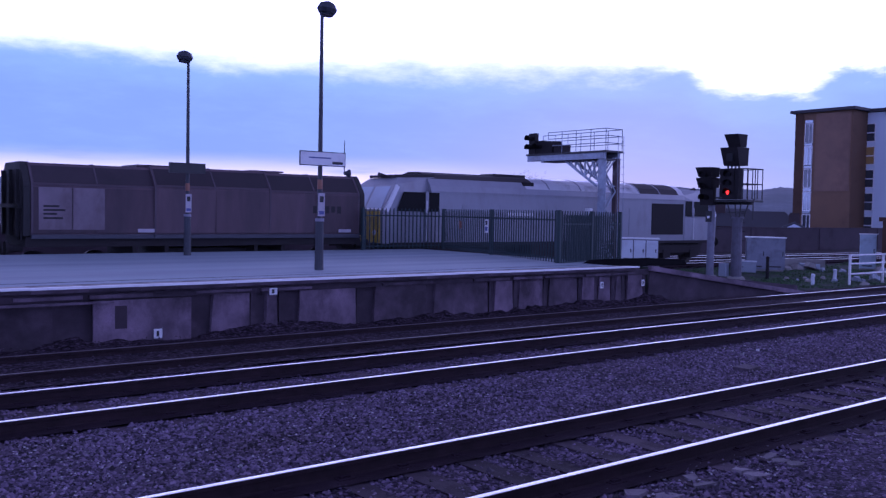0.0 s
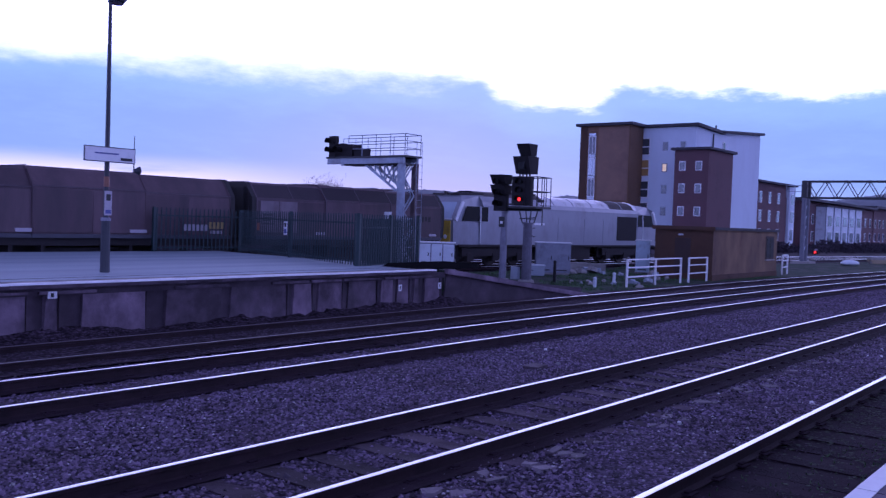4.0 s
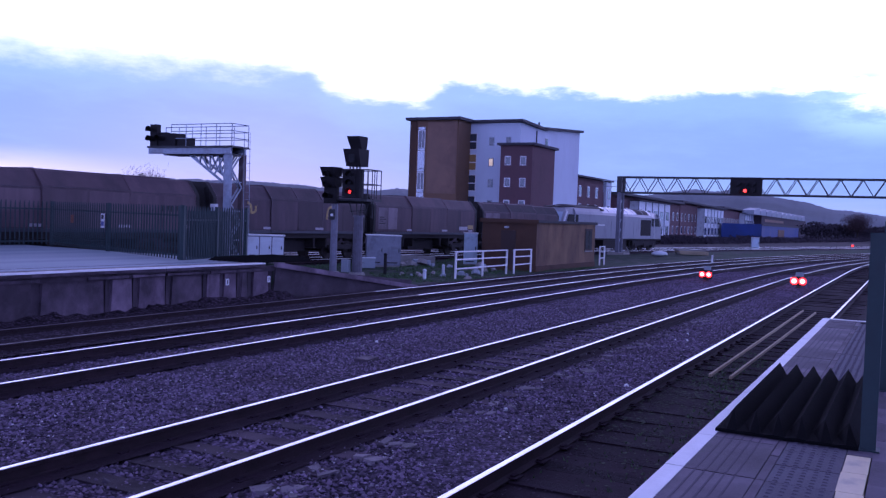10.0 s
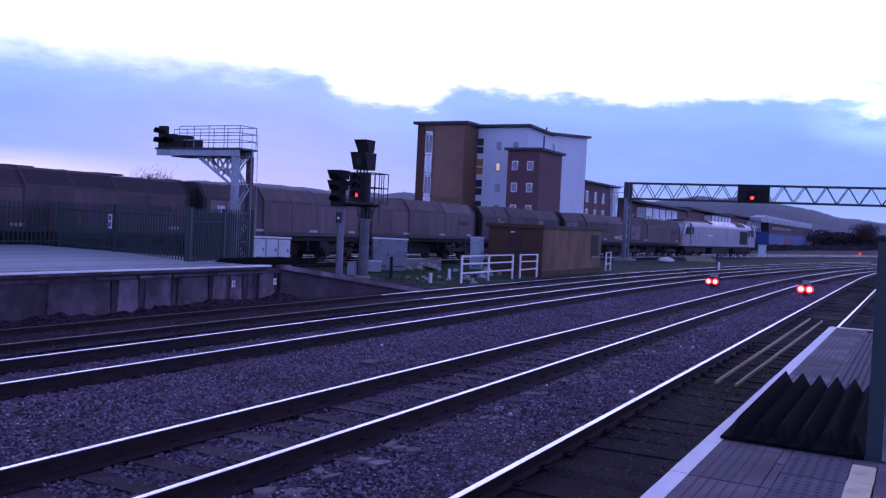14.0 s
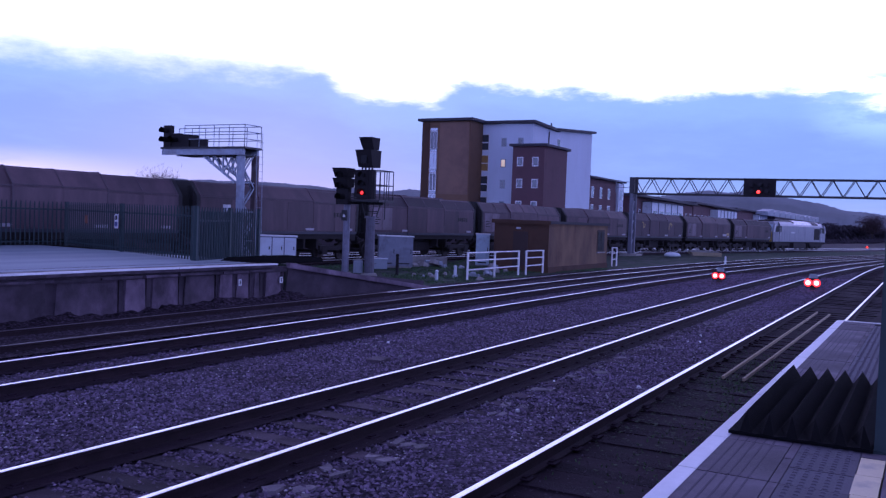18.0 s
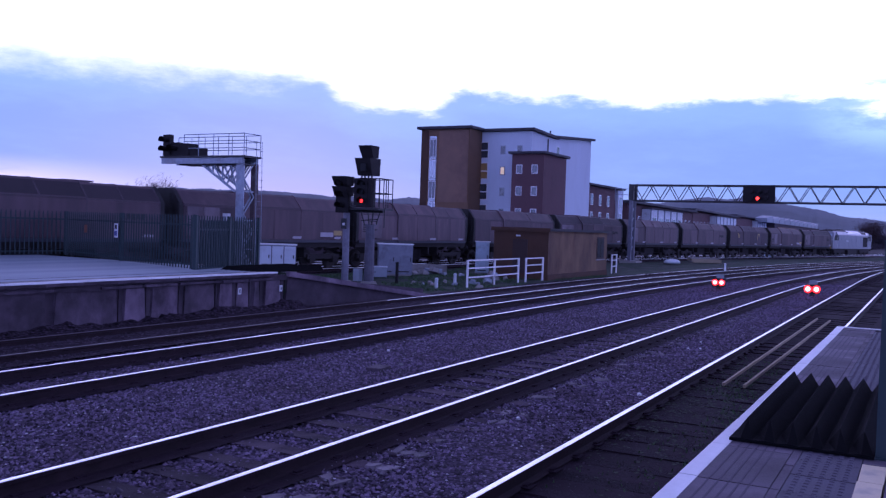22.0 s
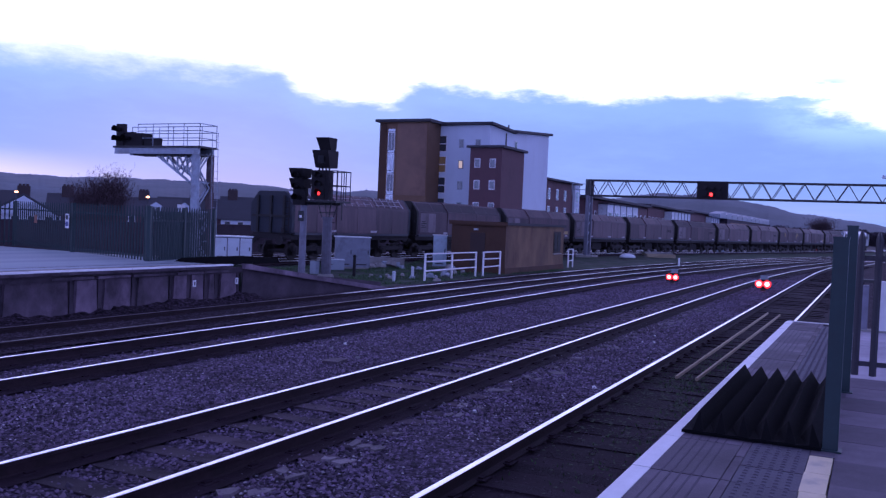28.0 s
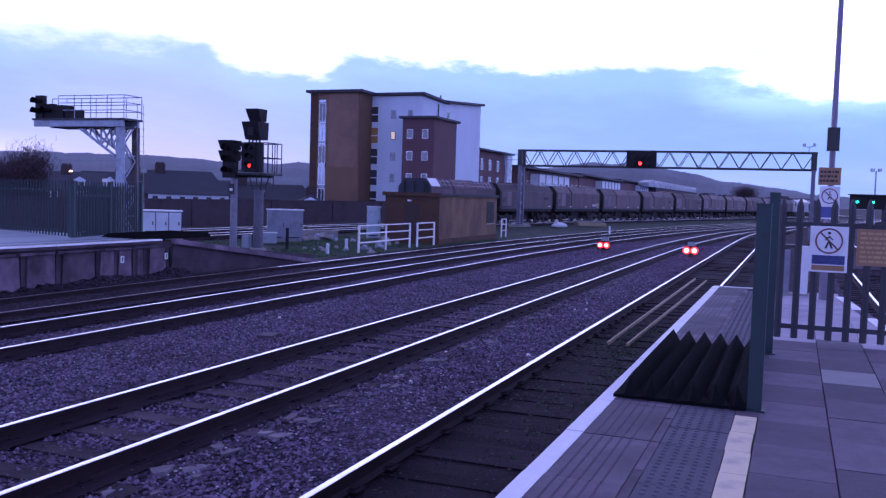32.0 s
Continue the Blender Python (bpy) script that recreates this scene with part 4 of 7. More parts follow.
def palisade(points, z0, height, spacing, label, group, mt="green_steel", rails=(0.13, 1.22), post_every=2.75, end_posts=True, half=0.034, posts_at=()):
    """A steel palisade fence along points: posts, two rails, splayed pickets."""
    th = thing("palisade_fence", None, label, "fence", group)
    pick = bmesh.new()
    w = half
    pr = [(-w, 0.012), (-w * 0.35, -0.012), (w * 0.35, -0.012), (w, 0.012)]
    lo = [pick.verts.new((a, b, 0)) for a, b in pr]
    hi = [pick.verts.new((a, b, height - 0.08)) for a, b in pr]
    tip = [pick.verts.new((a * 0.3, b, height)) for a, b in pr]
    for A, B in ((lo, hi), (hi, tip)):
        for i in range(3):
            pick.faces.new((A[i], A[i + 1], B[i + 1], B[i]))
    back = [pick.verts.new((a, b + 0.006, z)) for (a, b), z in ((pr[0], 0), (pr[3], 0), (pr[3], height - 0.08), (pr[0], height - 0.08))]
    pick.faces.new(back)
    pick = finish("picket", pick, M[mt])
    post = finish("post", bx(-0.05, 0.05, -0.05, 0.05, -0.02, height + 0.03), M[mt], 0.006)
    for qx, qy, qa in posts_at:
        part("post", post, None, th, m=pose(qx, qy, z0, 0, 0, qa))
    for (xa, ya), (xb, yb) in zip(points, points[1:]):
        d = Vector((xb - xa, yb - ya, 0))
        L = d.length
        ang = math.degrees(math.atan2(d.y, d.x))
        n = max(1, round(L / post_every))
        for i in range(n + 1 if end_posts else 0):
            q = Vector((xa, ya, 0)) + d * (i / n)
            part("post", post, None, th, m=pose(q.x, q.y, z0, 0, 0, ang))
        nrm = Vector((-d.y, d.x, 0)).normalized() * 0.035
        for rz in rails:
            part("rail", bar((xa - nrm.x, ya - nrm.y, z0 + rz), (xb - nrm.x, yb - nrm.y, z0 + rz), 0.012, 0.05), M[mt], th)
        k = max(2, int(L / spacing))
        for i in range(k):
            q = Vector((xa, ya, 0)) + d * ((i + 0.5) / k) - nrm * 1.6
            part("picket", pick, None, th, m=pose(q.x, q.y, z0 + 0.02, 0, 0, ang))
    return th


palisade([(17.0, 26.2), (20.6, 26.2), (19.25, 21.9), (17.95, 17.6)], PT, 1.47, 0.165, "dark green steel palisade fence across the platform end", "palisade fences", post_every=4.5, half=0.025, end_posts=False, posts_at=((19.25, 21.9, -107), (17.95, 17.6, -107), (20.6, 26.2, 0), (17.0, 26.2, 0)))
palisade([(17.95, 17.55), (21.75, 18.6)], PT - 0.12, 1.58, 0.15, "dark green steel palisade fence beside the signal", "palisade fences", post_every=2.0, half=0.027)


def mesh_panel():
    th = thing("fence_mesh_screen", None, "dark green mesh screen fixed behind the palisade", "fence screen")
    for k in range(26):
        x = 18.05 + k * 0.143
        y = 17.66 + k * 0.0395
        part("wire", bar((x, y, PT - 0.05), (x, y, PT + 1.36), 0.045, 0.02), M["green_steel"], th)


mesh_panel()
for (x, y, z, w, h, mt, lb) in ((19.22, 22.02, 1.86, 0.24, 0.44, "sign_white", "white warning notice on the palisade fence"), (19.80, 24.1, 1.86, 0.20, 0.26, "orange", "faded orange plate on the palisade fence")):
    th = thing("fence_notice", pose(x - 0.09, y, z, 0, 0, -107), lb, "sign", "fence notices")
    part("plate", bx(-w / 2, w / 2, -0.012, 0.0, -h / 2, h / 2), M[mt], th, bevel=0.003)
    for k, (a, b, c, d, m2) in enumerate(((-0.3, 0.3, 0.1, 0.4, "sign_black"), (-0.38, 0.38, -0.36, -0.05, "sign_blue"))):
        if mt == "sign_white":
            part("print", bx(a * w, b * w, -0.018, -0.012, c * h, d * h), M[m2], th)

# ---- signals ----


def signal_head(parent, x, y, z, aspects, lit=None, w=0.42, pitch=0.34, hood=0.34, first=None):
    """A colour-light head facing -x: backboard, and for each aspect a tapering hood over a lens."""
    hgt = aspects * pitch + 0.12
    hd = part("signal_head", bx(x, x + 0.20, y - w / 2, y + w / 2, z, z + hgt), M["black"], parent, bevel=0.02)
    for i in range(aspects):
        cz = z + 0.06 + (i + 0.5) * pitch
        bm = bmesh.new()
        seg = 9
        rows = []
        for d, r, dz in ((0.0, 0.135, 0.0), (-hood, 0.155, 0.015)):
            rows.append([bm.verts.new((x + d, y + r * math.cos(radians(-25 + 230 * j / (seg - 1))), cz + dz + r * math.sin(radians(-25 + 230 * j / (seg - 1))))) for j in range(seg)])
        for j in range(seg - 1):
            bm.faces.new((rows[0][j], rows[0][j + 1], rows[1][j + 1], rows[1][j]))
        bmesh.ops.solidify(bm, geom=bm.faces[:], thickness=0.012)
        part("hood", bm, M["black"], hd)
        mt = "red_lamp_far" if lit == i else "dark_lens"
        part("lens", lathe([(0.02, -0.03), (0.062, -0.02), (0.07, 0.0), (0.07, 0.02)], 14, axis="X"), M[mt], hd, "lit red lens" if lit == i else "", m=pose(x - 0.012, y, cz))
    return hd


def railing(parent, pts, h, mt, r=0.017, mids=(0.5,), post_gap=0.75):
    for a, b in zip(pts, pts[1:]):
        a, b = Vector(a), Vector(b)
        for f in (*mids, 1.0):
            part("guard_rail", tube(a + Vector((0, 0, h * f)), b + Vector((0, 0, h * f)), r, seg=6), M[mt], parent)
        n = max(1, round((b - a).length / post_gap))
        for i in range(n + 1):
            q = a + (b - a) * (i / n)
            part("stanchion", tube(q, q + Vector((0, 0, h)), r, seg=6), M[mt], parent)


def cantilever_signal():
    X0 = 28.3
    th = thing("cantilever_signal", pose(X0, 0, 0), "grey lattice cantilever signal with a railed walkway over the goods line", "railway signal")
    # lattice post
    part("front_leg", bx(-0.34, -0.30, 24.75, 25.17, -0.2, 4.66), M["lattice_grey"], th, bevel=0.01)
    part("front_leg_flange", bx(-0.30, -0.14, 24.94, 24.98, -0.2, 4.66), M["lattice_grey"], th)
    part("rear_leg", bx(0.32, 0.54, 24.74, 24.96, -0.2, 4.66), M["shaded_leg"], th, "brown rear leg, its shade painted into the colour", bevel=0.01)
    z = 0.4
    k = 0
    while z < 4.2:
        a, b = (-0.28, 0.32) if k % 2 else (0.32, -0.28)
        for y in (24.78, 24.94):
            part("brace", bar((a, y, z), (b, y, z + 0.72), 0.045, 0.05), M["lattice_grey"], th)
        z += 0.72
        k += 1
    for z in (1.1, 2.3, 3.5):
        part("strut", bar((-0.3, 24.80, z), (0.35, 24.80, z), 0.05), M["lattice_grey"], th)
    # knee bracket under the arm
    for x in (-0.25, 0.35):
        part("knee_brace", bar((x, 25.3, 3.50), (x, 27.35, 4.74), 0.07, 0.09), M["lattice_grey"], th)
        for y0, z0, y1, z1 in ((25.2, 4.62, 25.75, 3.80), (25.2, 3.62, 25.62, 4.62),  (26.55, 4.25, 26.95, 4.68), (25.5, 4.55, 26.0, 3.90), (26.0, 4.70, 26.0, 3.90), (26.0, 3.90, 26.55, 4.70), (26.55, 4.70, 26.55, 4.25), (25.5, 3.9, 26.0, 4.72)):
            part("web_bar", bar((x, y0, z0), (x, y1, z1), 0.05, 0.06), M["lattice_grey"], th)
    part("arm_girder", bx(-0.45, -0.33, 24.75, 29.35, 4.64, 4.89), M["lattice_grey"], th, "pale grey plate girder", bevel=0.01)
    part("arm_girder", bx(0.42, 0.52, 24.75, 29.35, 4.64, 4.89), M["lattice_grey"], th, bevel=0.01)
    part("arm_soffit", bx(-0.33, 0.42, 24.75, 28.4, 4.58, 4.64), M["dark_steel"], th)
    part("walkway", bx(-0.50, 0.56, 24.62, 29.4, 4.89, 4.97), M["dark_steel"], th, "dark walkway deck")
    railing(th, [(-0.48, 28.0, 4.97), (-0.48, 24.66, 4.97), (0.54, 24.66, 4.97), (0.54, 29.35, 4.97)], 0.90, "lattice_grey", mids=(0.35, 0.68))
    part("ladder_stile", tube((0.15, 24.45, 0.2), (0.15, 24.55, 5.6), 0.012, seg=6), M["lattice_grey"], th)
    part("ladder_stile", tube((0.50, 24.45, 0.2), (0.50, 24.55, 5.6), 0.012, seg=6), M["lattice_grey"], th)
    for k in range(17):
        part("rung", tube((0.15, 24.48, 0.4 + 0.3 * k), (0.50, 24.48, 0.4 + 0.3 * k), 0.008, seg=5), M["post_grey"], th)
    # heads at the arm's end, stepped down towards the post
    signal_head(th, -0.56, 28.95, 4.97, 2, hood=0.34, pitch=0.40)
    signal_head(th, -0.50, 28.50, 4.97, 1, hood=0.36, pitch=0.46, w=0.5)
    part("equipment_box", bx(-0.5, 0.1, 27.75, 28.25, 4.97, 5.50), M["black"], th, bevel=0.03)
    part("equipment_box", bx(-0.45, 0.1, 27.2, 27.7, 4.97, 5.32), M["black"], th, bevel=0.03)
    return th


cantilever_signal()


def twin_signal():
    th = thing("junction_signal", pose(29.85, 19.72, -0.1), "junction signal with a caged platform on a pale steel post", "railway signal", "colour-light signals")
    part("post", tube((0, 0, 0), (0, 0, 2.34), 0.21, 0.18, 14), M["sooty_post"], th, "sooty grey tapered post")
    part("post_cap", tube((0, 0, 2.34), (0, 0, 2.42), 0.24, 0.22, 14), M["sooty_post"], th)
    for sx in (-0.16, 0.16):
        for sy in (-0.17, 0.17):
            part("strut", bar((sx, sy, 2.40), (sx * 1.6, sy * 1.8, 2.99), 0.035), M["dark_steel"], th)
    part("cross_strut", bar((-0.2, -0.5, 2.62), (-0.2, 0.3, 2.56), 0.035), M["dark_steel"], th)
    part("post_foot", tube((0, 0, 0), (0, 0, 0.12), 0.34, 0.30, 14), M["concrete"], th)
    part("bracket_arm", bar((0.0, -0.6, 2.93), (0.0, 1.1, 2.93), 0.10), M["dark_steel"], th)
    part("platform", bx(-0.55, 0.55, -0.72, 1.25, 2.98, 3.06), M["dark_steel"], th)
    railing(th, [(-0.5, -0.70, 3.08), (0.5, -0.70, 3.08), (0.5, 0.55, 3.08)], 1.15, "dark_steel", r=0.02, mids=(0.5,), post_gap=0.33)
    railing(th, [(-0.5, -0.70, 3.08), (-0.5, -0.25, 3.08)], 1.15, "dark_steel", r=0.02, mids=(0.5,), post_gap=0.25)
    part("ladder_hoop", bar((-0.1, -0.72, 2.3), (-0.1, -0.72, 3.1), 0.03), M["dark_steel"], th)
    for k in range(7):
        part("rung", tube((0.22, -0.2, 0.5 + 0.34 * k), (0.22, 0.2, 0.5 + 0.34 * k), 0.012, seg=5), M["dark_steel"], th)
    # main head with red lit at the bottom, route indicator and a flared hood above
    main = part("main_board", bx(-0.62, -0.30, -0.40, 0.42, 3.08, 4.24), M["black"], th, bevel=0.02)
    signal_head(th, -0.66, 0.02, 3.10, 3, lit=0, w=0.5, pitch=0.34, hood=0.14)
    for py in (-0.20, -0.05, 0.12, 0.27):
        part("indicator_pin", bx(-0.34, -0.28, py - 0.025, py + 0.025, 4.22, 4.40), M["dark_steel"], th)
    for z0, z1, w0, w1, f0, f1, off in ((4.36, 5.04, 0.34, 0.37, -0.44, -0.66, 0.04), (5.07, 5.55, 0.26, 0.30, -0.26, -0.52, 0.05)):
        bm = bmesh.new()
        lo = [bm.verts.new(p) for p in ((f0, -w0 + off, z0), (0.12, -w0 + off, z0), (0.12, w0 + off, z0), (f0, w0 + off, z0))]
        hi = [bm.verts.new(p) for p in ((f1, -w1 + off, z1), (0.12, -w1 + off, z1), (0.12, w1 + off, z1), (f1, w1 + off, z1))]
        bm.faces.new(lo[::-1])
        bm.faces.new(hi)
        for i in range(4):
            j = (i + 1) % 4
            bm.faces.new((lo[i], lo[j], hi[j], hi[i]))
        part("indicator_hood", bm, M["black"], th, bevel=0.015)
    part("indicator_face", bx(-0.62, -0.5, -0.12, 0.16, 4.52, 4.82), M["dark_lens"], th)
    part("spacer", bx(-0.2, 0.1, -0.14, 0.16, 4.95, 5.08), M["dark_steel"], th)
    part("cable_box", bx(-0.36, -0.12, 0.22, 0.52, 0.12, 0.62), M["grey_grp"], th, bevel=0.02)
    t2 = thing("colour_light_signal", pose(29.51, 20.65, -0.1), "black colour-light signal on a pale grey post", "railway signal", "colour-light signals")
    part("post", tube((0, 0, 0), (0, 0, 2.9), 0.15, 0.13, 12), M["post_grey"], t2, "pale grey post")
    part("post_foot", tube((0, 0, 0), (0, 0, 0.12), 0.28, 0.25, 12), M["concrete"], t2)
    part("identity_plate", bx(-0.20, -0.17, -0.13, 0.13, 2.20, 2.62), M["sign_black"], t2)
    part("plate_mark", bx(-0.206, -0.20, -0.06, 0.06, 2.34, 2.44), M["sign_white"], t2)
    signal_head(t2, -0.30, 0.05, 2.85, 3, w=0.60, pitch=0.43, hood=0.34)
    for z0, z1, f0, f1 in ((3.52, 3.90, -0.44, -0.60), (3.93, 4.30, -0.46, -0.64)):
        bm = bmesh.new()
        lo = [bm.verts.new(p) for p in ((f0, -0.30, z0), (0.0, -0.30, z0), (0.0, 0.32, z0), (f0, 0.32, z0))]
        hi = [bm.verts.new(p) for p in ((f1, -0.33, z1), (0.0, -0.33, z1), (0.0, 0.35, z1), (f1, 0.35, z1))]
        bm.faces.new(lo[::-1])
        bm.faces.new(hi)
        for i in range(4):
            j = (i + 1) % 4
            bm.faces.new((lo[i], lo[j], hi[j], hi[i]))
        part("route_hood", bm, M["black"], t2, bevel=0.015)
    part("walkway", bx(-0.3, 0.3, -0.75, -0.35, 3.10, 3.16), M["dark_steel"], t2)
    return th


twin_signal()


def signal_gantry():
    X0, YL, YR, ZB, ZT = 72.0, 21.6, -1.15, 5.02, 6.30
    th = thing("signal_gantry", pose(X0, 0, 0), "long dark lattice signal gantry spanning the running lines", "signal gantry")
    for y in (YL, YR):
        for x in (-0.45, 0.45):
            part("leg", bx(x - 0.12, x + 0.12, y - 0.14, y + 0.14, -0.25, ZB), M["gantry_grey"], th, bevel=0.01)
            part("leg_head", bx(x - 0.14, x + 0.14, y - 0.20, y + 0.20, ZB, ZT), M["dark_steel"], th)
        z = 0.5
        while z < 4.4:
            part("leg_brace", bar((-0.45, y, z), (0.45, y, z + 0.8), 0.06), M["lattice_grey"], th)
            z += 0.8
    part("foundation", bx(-0.9, 0.9, YL - 0.7, YL + 0.7, -0.3, 0.05), M["concrete"], th, bevel=0.03)
    for x in (-0.5, 0.5):
        for z in (ZB, ZT):
            part("chord", bar((x, YL + 0.2, z), (x, YR - 0.2, z), 0.12, 0.115), M["dark_steel"], th)
        n = 30
        for i in range(n):
            ya, yb = YL + (YR - YL) * i / n, YL + (YR - YL) * (i + 1) / n
            za, zb = (ZB, ZT) if i % 2 else (ZT, ZB)
            part("lattice_bar", bar((x, ya, za), (x, yb, zb), 0.045, 0.055), M["dark_steel"], th)
    for i in range(0, 31, 3):
        y = YL + (YR - YL) * i / 30
        part("cross_bar", bar((-0.5, y, ZB), (0.5, y, ZB), 0.06), M["dark_steel"], th)
    part("walkway", bx(-0.38, 0.38, YR, YL, ZB + 0.05, ZB + 0.08), M["dark_steel"], th)
    bd = part("signal_board", bx(-0.78, -0.60, 10.35, 12.7, 4.98, 6.35), M["black"], th, "black signal board with one red lamp", bevel=0.03)
    for y in (11.0, 11.5, 12.1):
        for z in (5.35, 5.85):
            bm = bmesh.new()
            tube((-0.78, y, z), (-1.05, y, z + 0.02), 0.16, 0.17, 12, bm)
            part("hood", bm, M["black"], bd)
    part("red_lamp", lathe([(0.02, -0.04), (0.11, -0.02), (0.13, 0.0), (0.13, 0.02)], 16, axis="X"), M["red_lamp"], bd, "lit red lens", m=pose(-1.10, 11.55, 5.30))
    railing(th, [(-0.4, 21.7, ZB), (-0.4, 23.0, ZB)], 0.95, "lattice_grey", r=0.025)
    fl = part("floodlight_bracket", bar((0, -0.75, ZT), (0, -0.75, ZT + 0.55), 0.05), M["lattice_grey"], th)
    for dy in (-0.35, 0.35):
        part("floodlight", bx(-0.15, 0.1, -0.75 + dy - 0.12, -0.75 + dy + 0.12, ZT + 0.5, ZT + 0.72), M["pale_grp"], th, bevel=0.02)
        part("floodlight_arm", bar((0, -0.75, ZT + 0.4), (0, -0.75 + dy, ZT + 0.55), 0.035), M["lattice_grey"], th)


signal_gantry()


def ground_signal(x, y, z=-0.17, lamps=2, gap=0.30, r=0.085, mat_name="hot_lamp", box=True):
    th = thing("ground_signal", pose(x, y, z), "low position-light signal showing red beside the track", "ground signal", "ground signals")
    part("stand", bx(-0.05, 0.15, -0.10, 0.10, 0, 0.16), M["dark_steel"], th)
    part("case", bx(-0.06, 0.28, -0.28, 0.28, 0.13, 0.52), M["black"], th, bevel=0.03)
    for k in range(lamps):
        yy = (k - (lamps - 1) / 2) * gap
        part("lamp", lathe([(0.01, -0.05), (r * 0.6, -0.045), (r * 0.78, -0.015), (r * 0.78, 0.03)], 14, axis="X"), M[mat_name], th, "lit red lamp", m=pose(-0.09, yy, 0.33))
        # emissive ring added to imitate the red halo around the lamp
        part("lamp_ring", lathe([(r * 0.79, -0.03), (r * 1.05, -0.035), (r * 1.25, -0.01), (r * 1.25, 0.02)], 14, axis="X"), M["red_lamp_far"], th, m=pose(-0.07, yy, 0.33))
    part("back_plate", bx(0.28, 0.36, -0.16, 0.16, 0.10, 0.70), M["grey_grp"], th, bevel=0.02)
    return th


ground_signal(42.3, 8.46, r=0.115)
ground_signal(41.3, 4.30, gap=0.34, r=0.135)
ground_signal(102.5, 29.5, z=-0.20, lamps=1, r=0.09, mat_name="red_lamp_far")
ground_signal(184.7, 10.0, z=-0.30, lamps=1, r=0.16, mat_name="red_lamp")
ground_signal(41.0, 0.55, z=0.0, lamps=1, r=0.035, mat_name="red_lamp_far")

# ---- hut, cabinets, rails and rubble on the grass ----


def hut():
    x0, x1, y0, y1, h = 40.4, 49.4, 16.25, 19.2, 2.42
    th = thing("lineside_hut", pose(0, 0, -0.15), "flat-roofed rendered lineside hut, ochre side and dark brown front", "hut")
    part("front_wall", bx(x0, x0 + 0.2, y0 + 0.002, y1, 0, h), M["brown_wall"], th, "dark brown door wall")
    part("side_wall", bx(x0 + 0.2, x1 - 0.2, y0 + 0.003, y0 + 0.203, 0, h), M["hut_side"], th, "ochre side wall")
    part("corner_pier", bx(x0 - 0.003, x0 + 0.2, y0, y0 + 0.004, 0, h), M["hut_side"], th)
    part("rear_wall", bx(x0 + 0.2, x1 - 0.2, y1 - 0.2, y1, 0, h), M["brown_wall"], th)
    part("end_wall", bx(x1 - 0.2, x1, y0, y1, 0, h), M["hut_side"], th)
    part("roof_slab", bx(x0 - 0.10, x1 + 0.10, y0 - 0.10, y1 + 0.10, h, h + 0.14), M["felt"], th, "dark felt roof slab", bevel=0.02)
    part("fascia", bx(x0 - 0.12, x0 - 0.10, y0 - 0.12, y1 + 0.12, h - 0.04, h + 0.15), M["brown_wall"], th)
    d = part("door", bx(x0 - 0.03, x0 + 0.02, 17.35, 18.15, 0.05, 2.0), M["brown_door"], th, "dark closed door")
    part("door_handle", tube((x0 - 0.06, 17.45, 1.0), (x0 - 0.03, 17.45, 1.0), 0.025, seg=8), M["lattice_grey"], d)
    part("lamp", bx(x0 - 0.12, x0, 17.75, 17.95, 2.12, 2.2), M["pale_grp"], th, "small bulkhead lamp")
    w = part("window", bx(47.6, 48.85, y0 - 0.02, y0 + 0.01, 0.95, 2.18), M["brown_door"], th, "tall dark barred window")
    part("pane", bx(47.72, 48.18, y0 - 0.03, y0 - 0.02, 1.04, 2.08), M["cab_glass"], w)
    part("pane", bx(48.26, 48.72, y0 - 0.03, y0 - 0.02, 1.04, 2.08), M["cab_glass"], w)
    part("sill", bx(47.55, 48.9, y0 - 0.08, y0, 0.88, 0.95), M["concrete"], w)
    part("plinth", bx(x0 - 0.04, x1 + 0.04, y0 - 0.04, y1 + 0.04, -0.1, 0.30), M["brown_wall"], th)


hut()


def post_rail(x0, x1, y, z, n, label):
    th = thing("guard_railing", pose(0, y, z), label, "railing", "white railings")
    for i in range(n + 1):
        x = x0 + (x1 - x0) * i / n
        part("upright", bx(x - 0.035, x + 0.035, -0.035, 0.035, 0, 1.12), M["white_paint"], th, bevel=0.008)
    for k, h in enumerate((0.42, 0.78, 1.10)):
        part("rail", bar((x0, -0.01, h - 0.02 * (k == 0)), (x1, -0.01, h), 0.05, 0.055), M["white_paint"], th)
    return th


post_rail(32.0, 37.1, 16.35, -0.12, 2, "white painted guard railing on the grass")
post_rail(37.85, 39.9, 16.3, -0.12, 1, "short white painted guard railing by the hut")
post_rail(51.2, 52.1, 16.5, -0.12, 1, "short white painted guard railing by the hut")


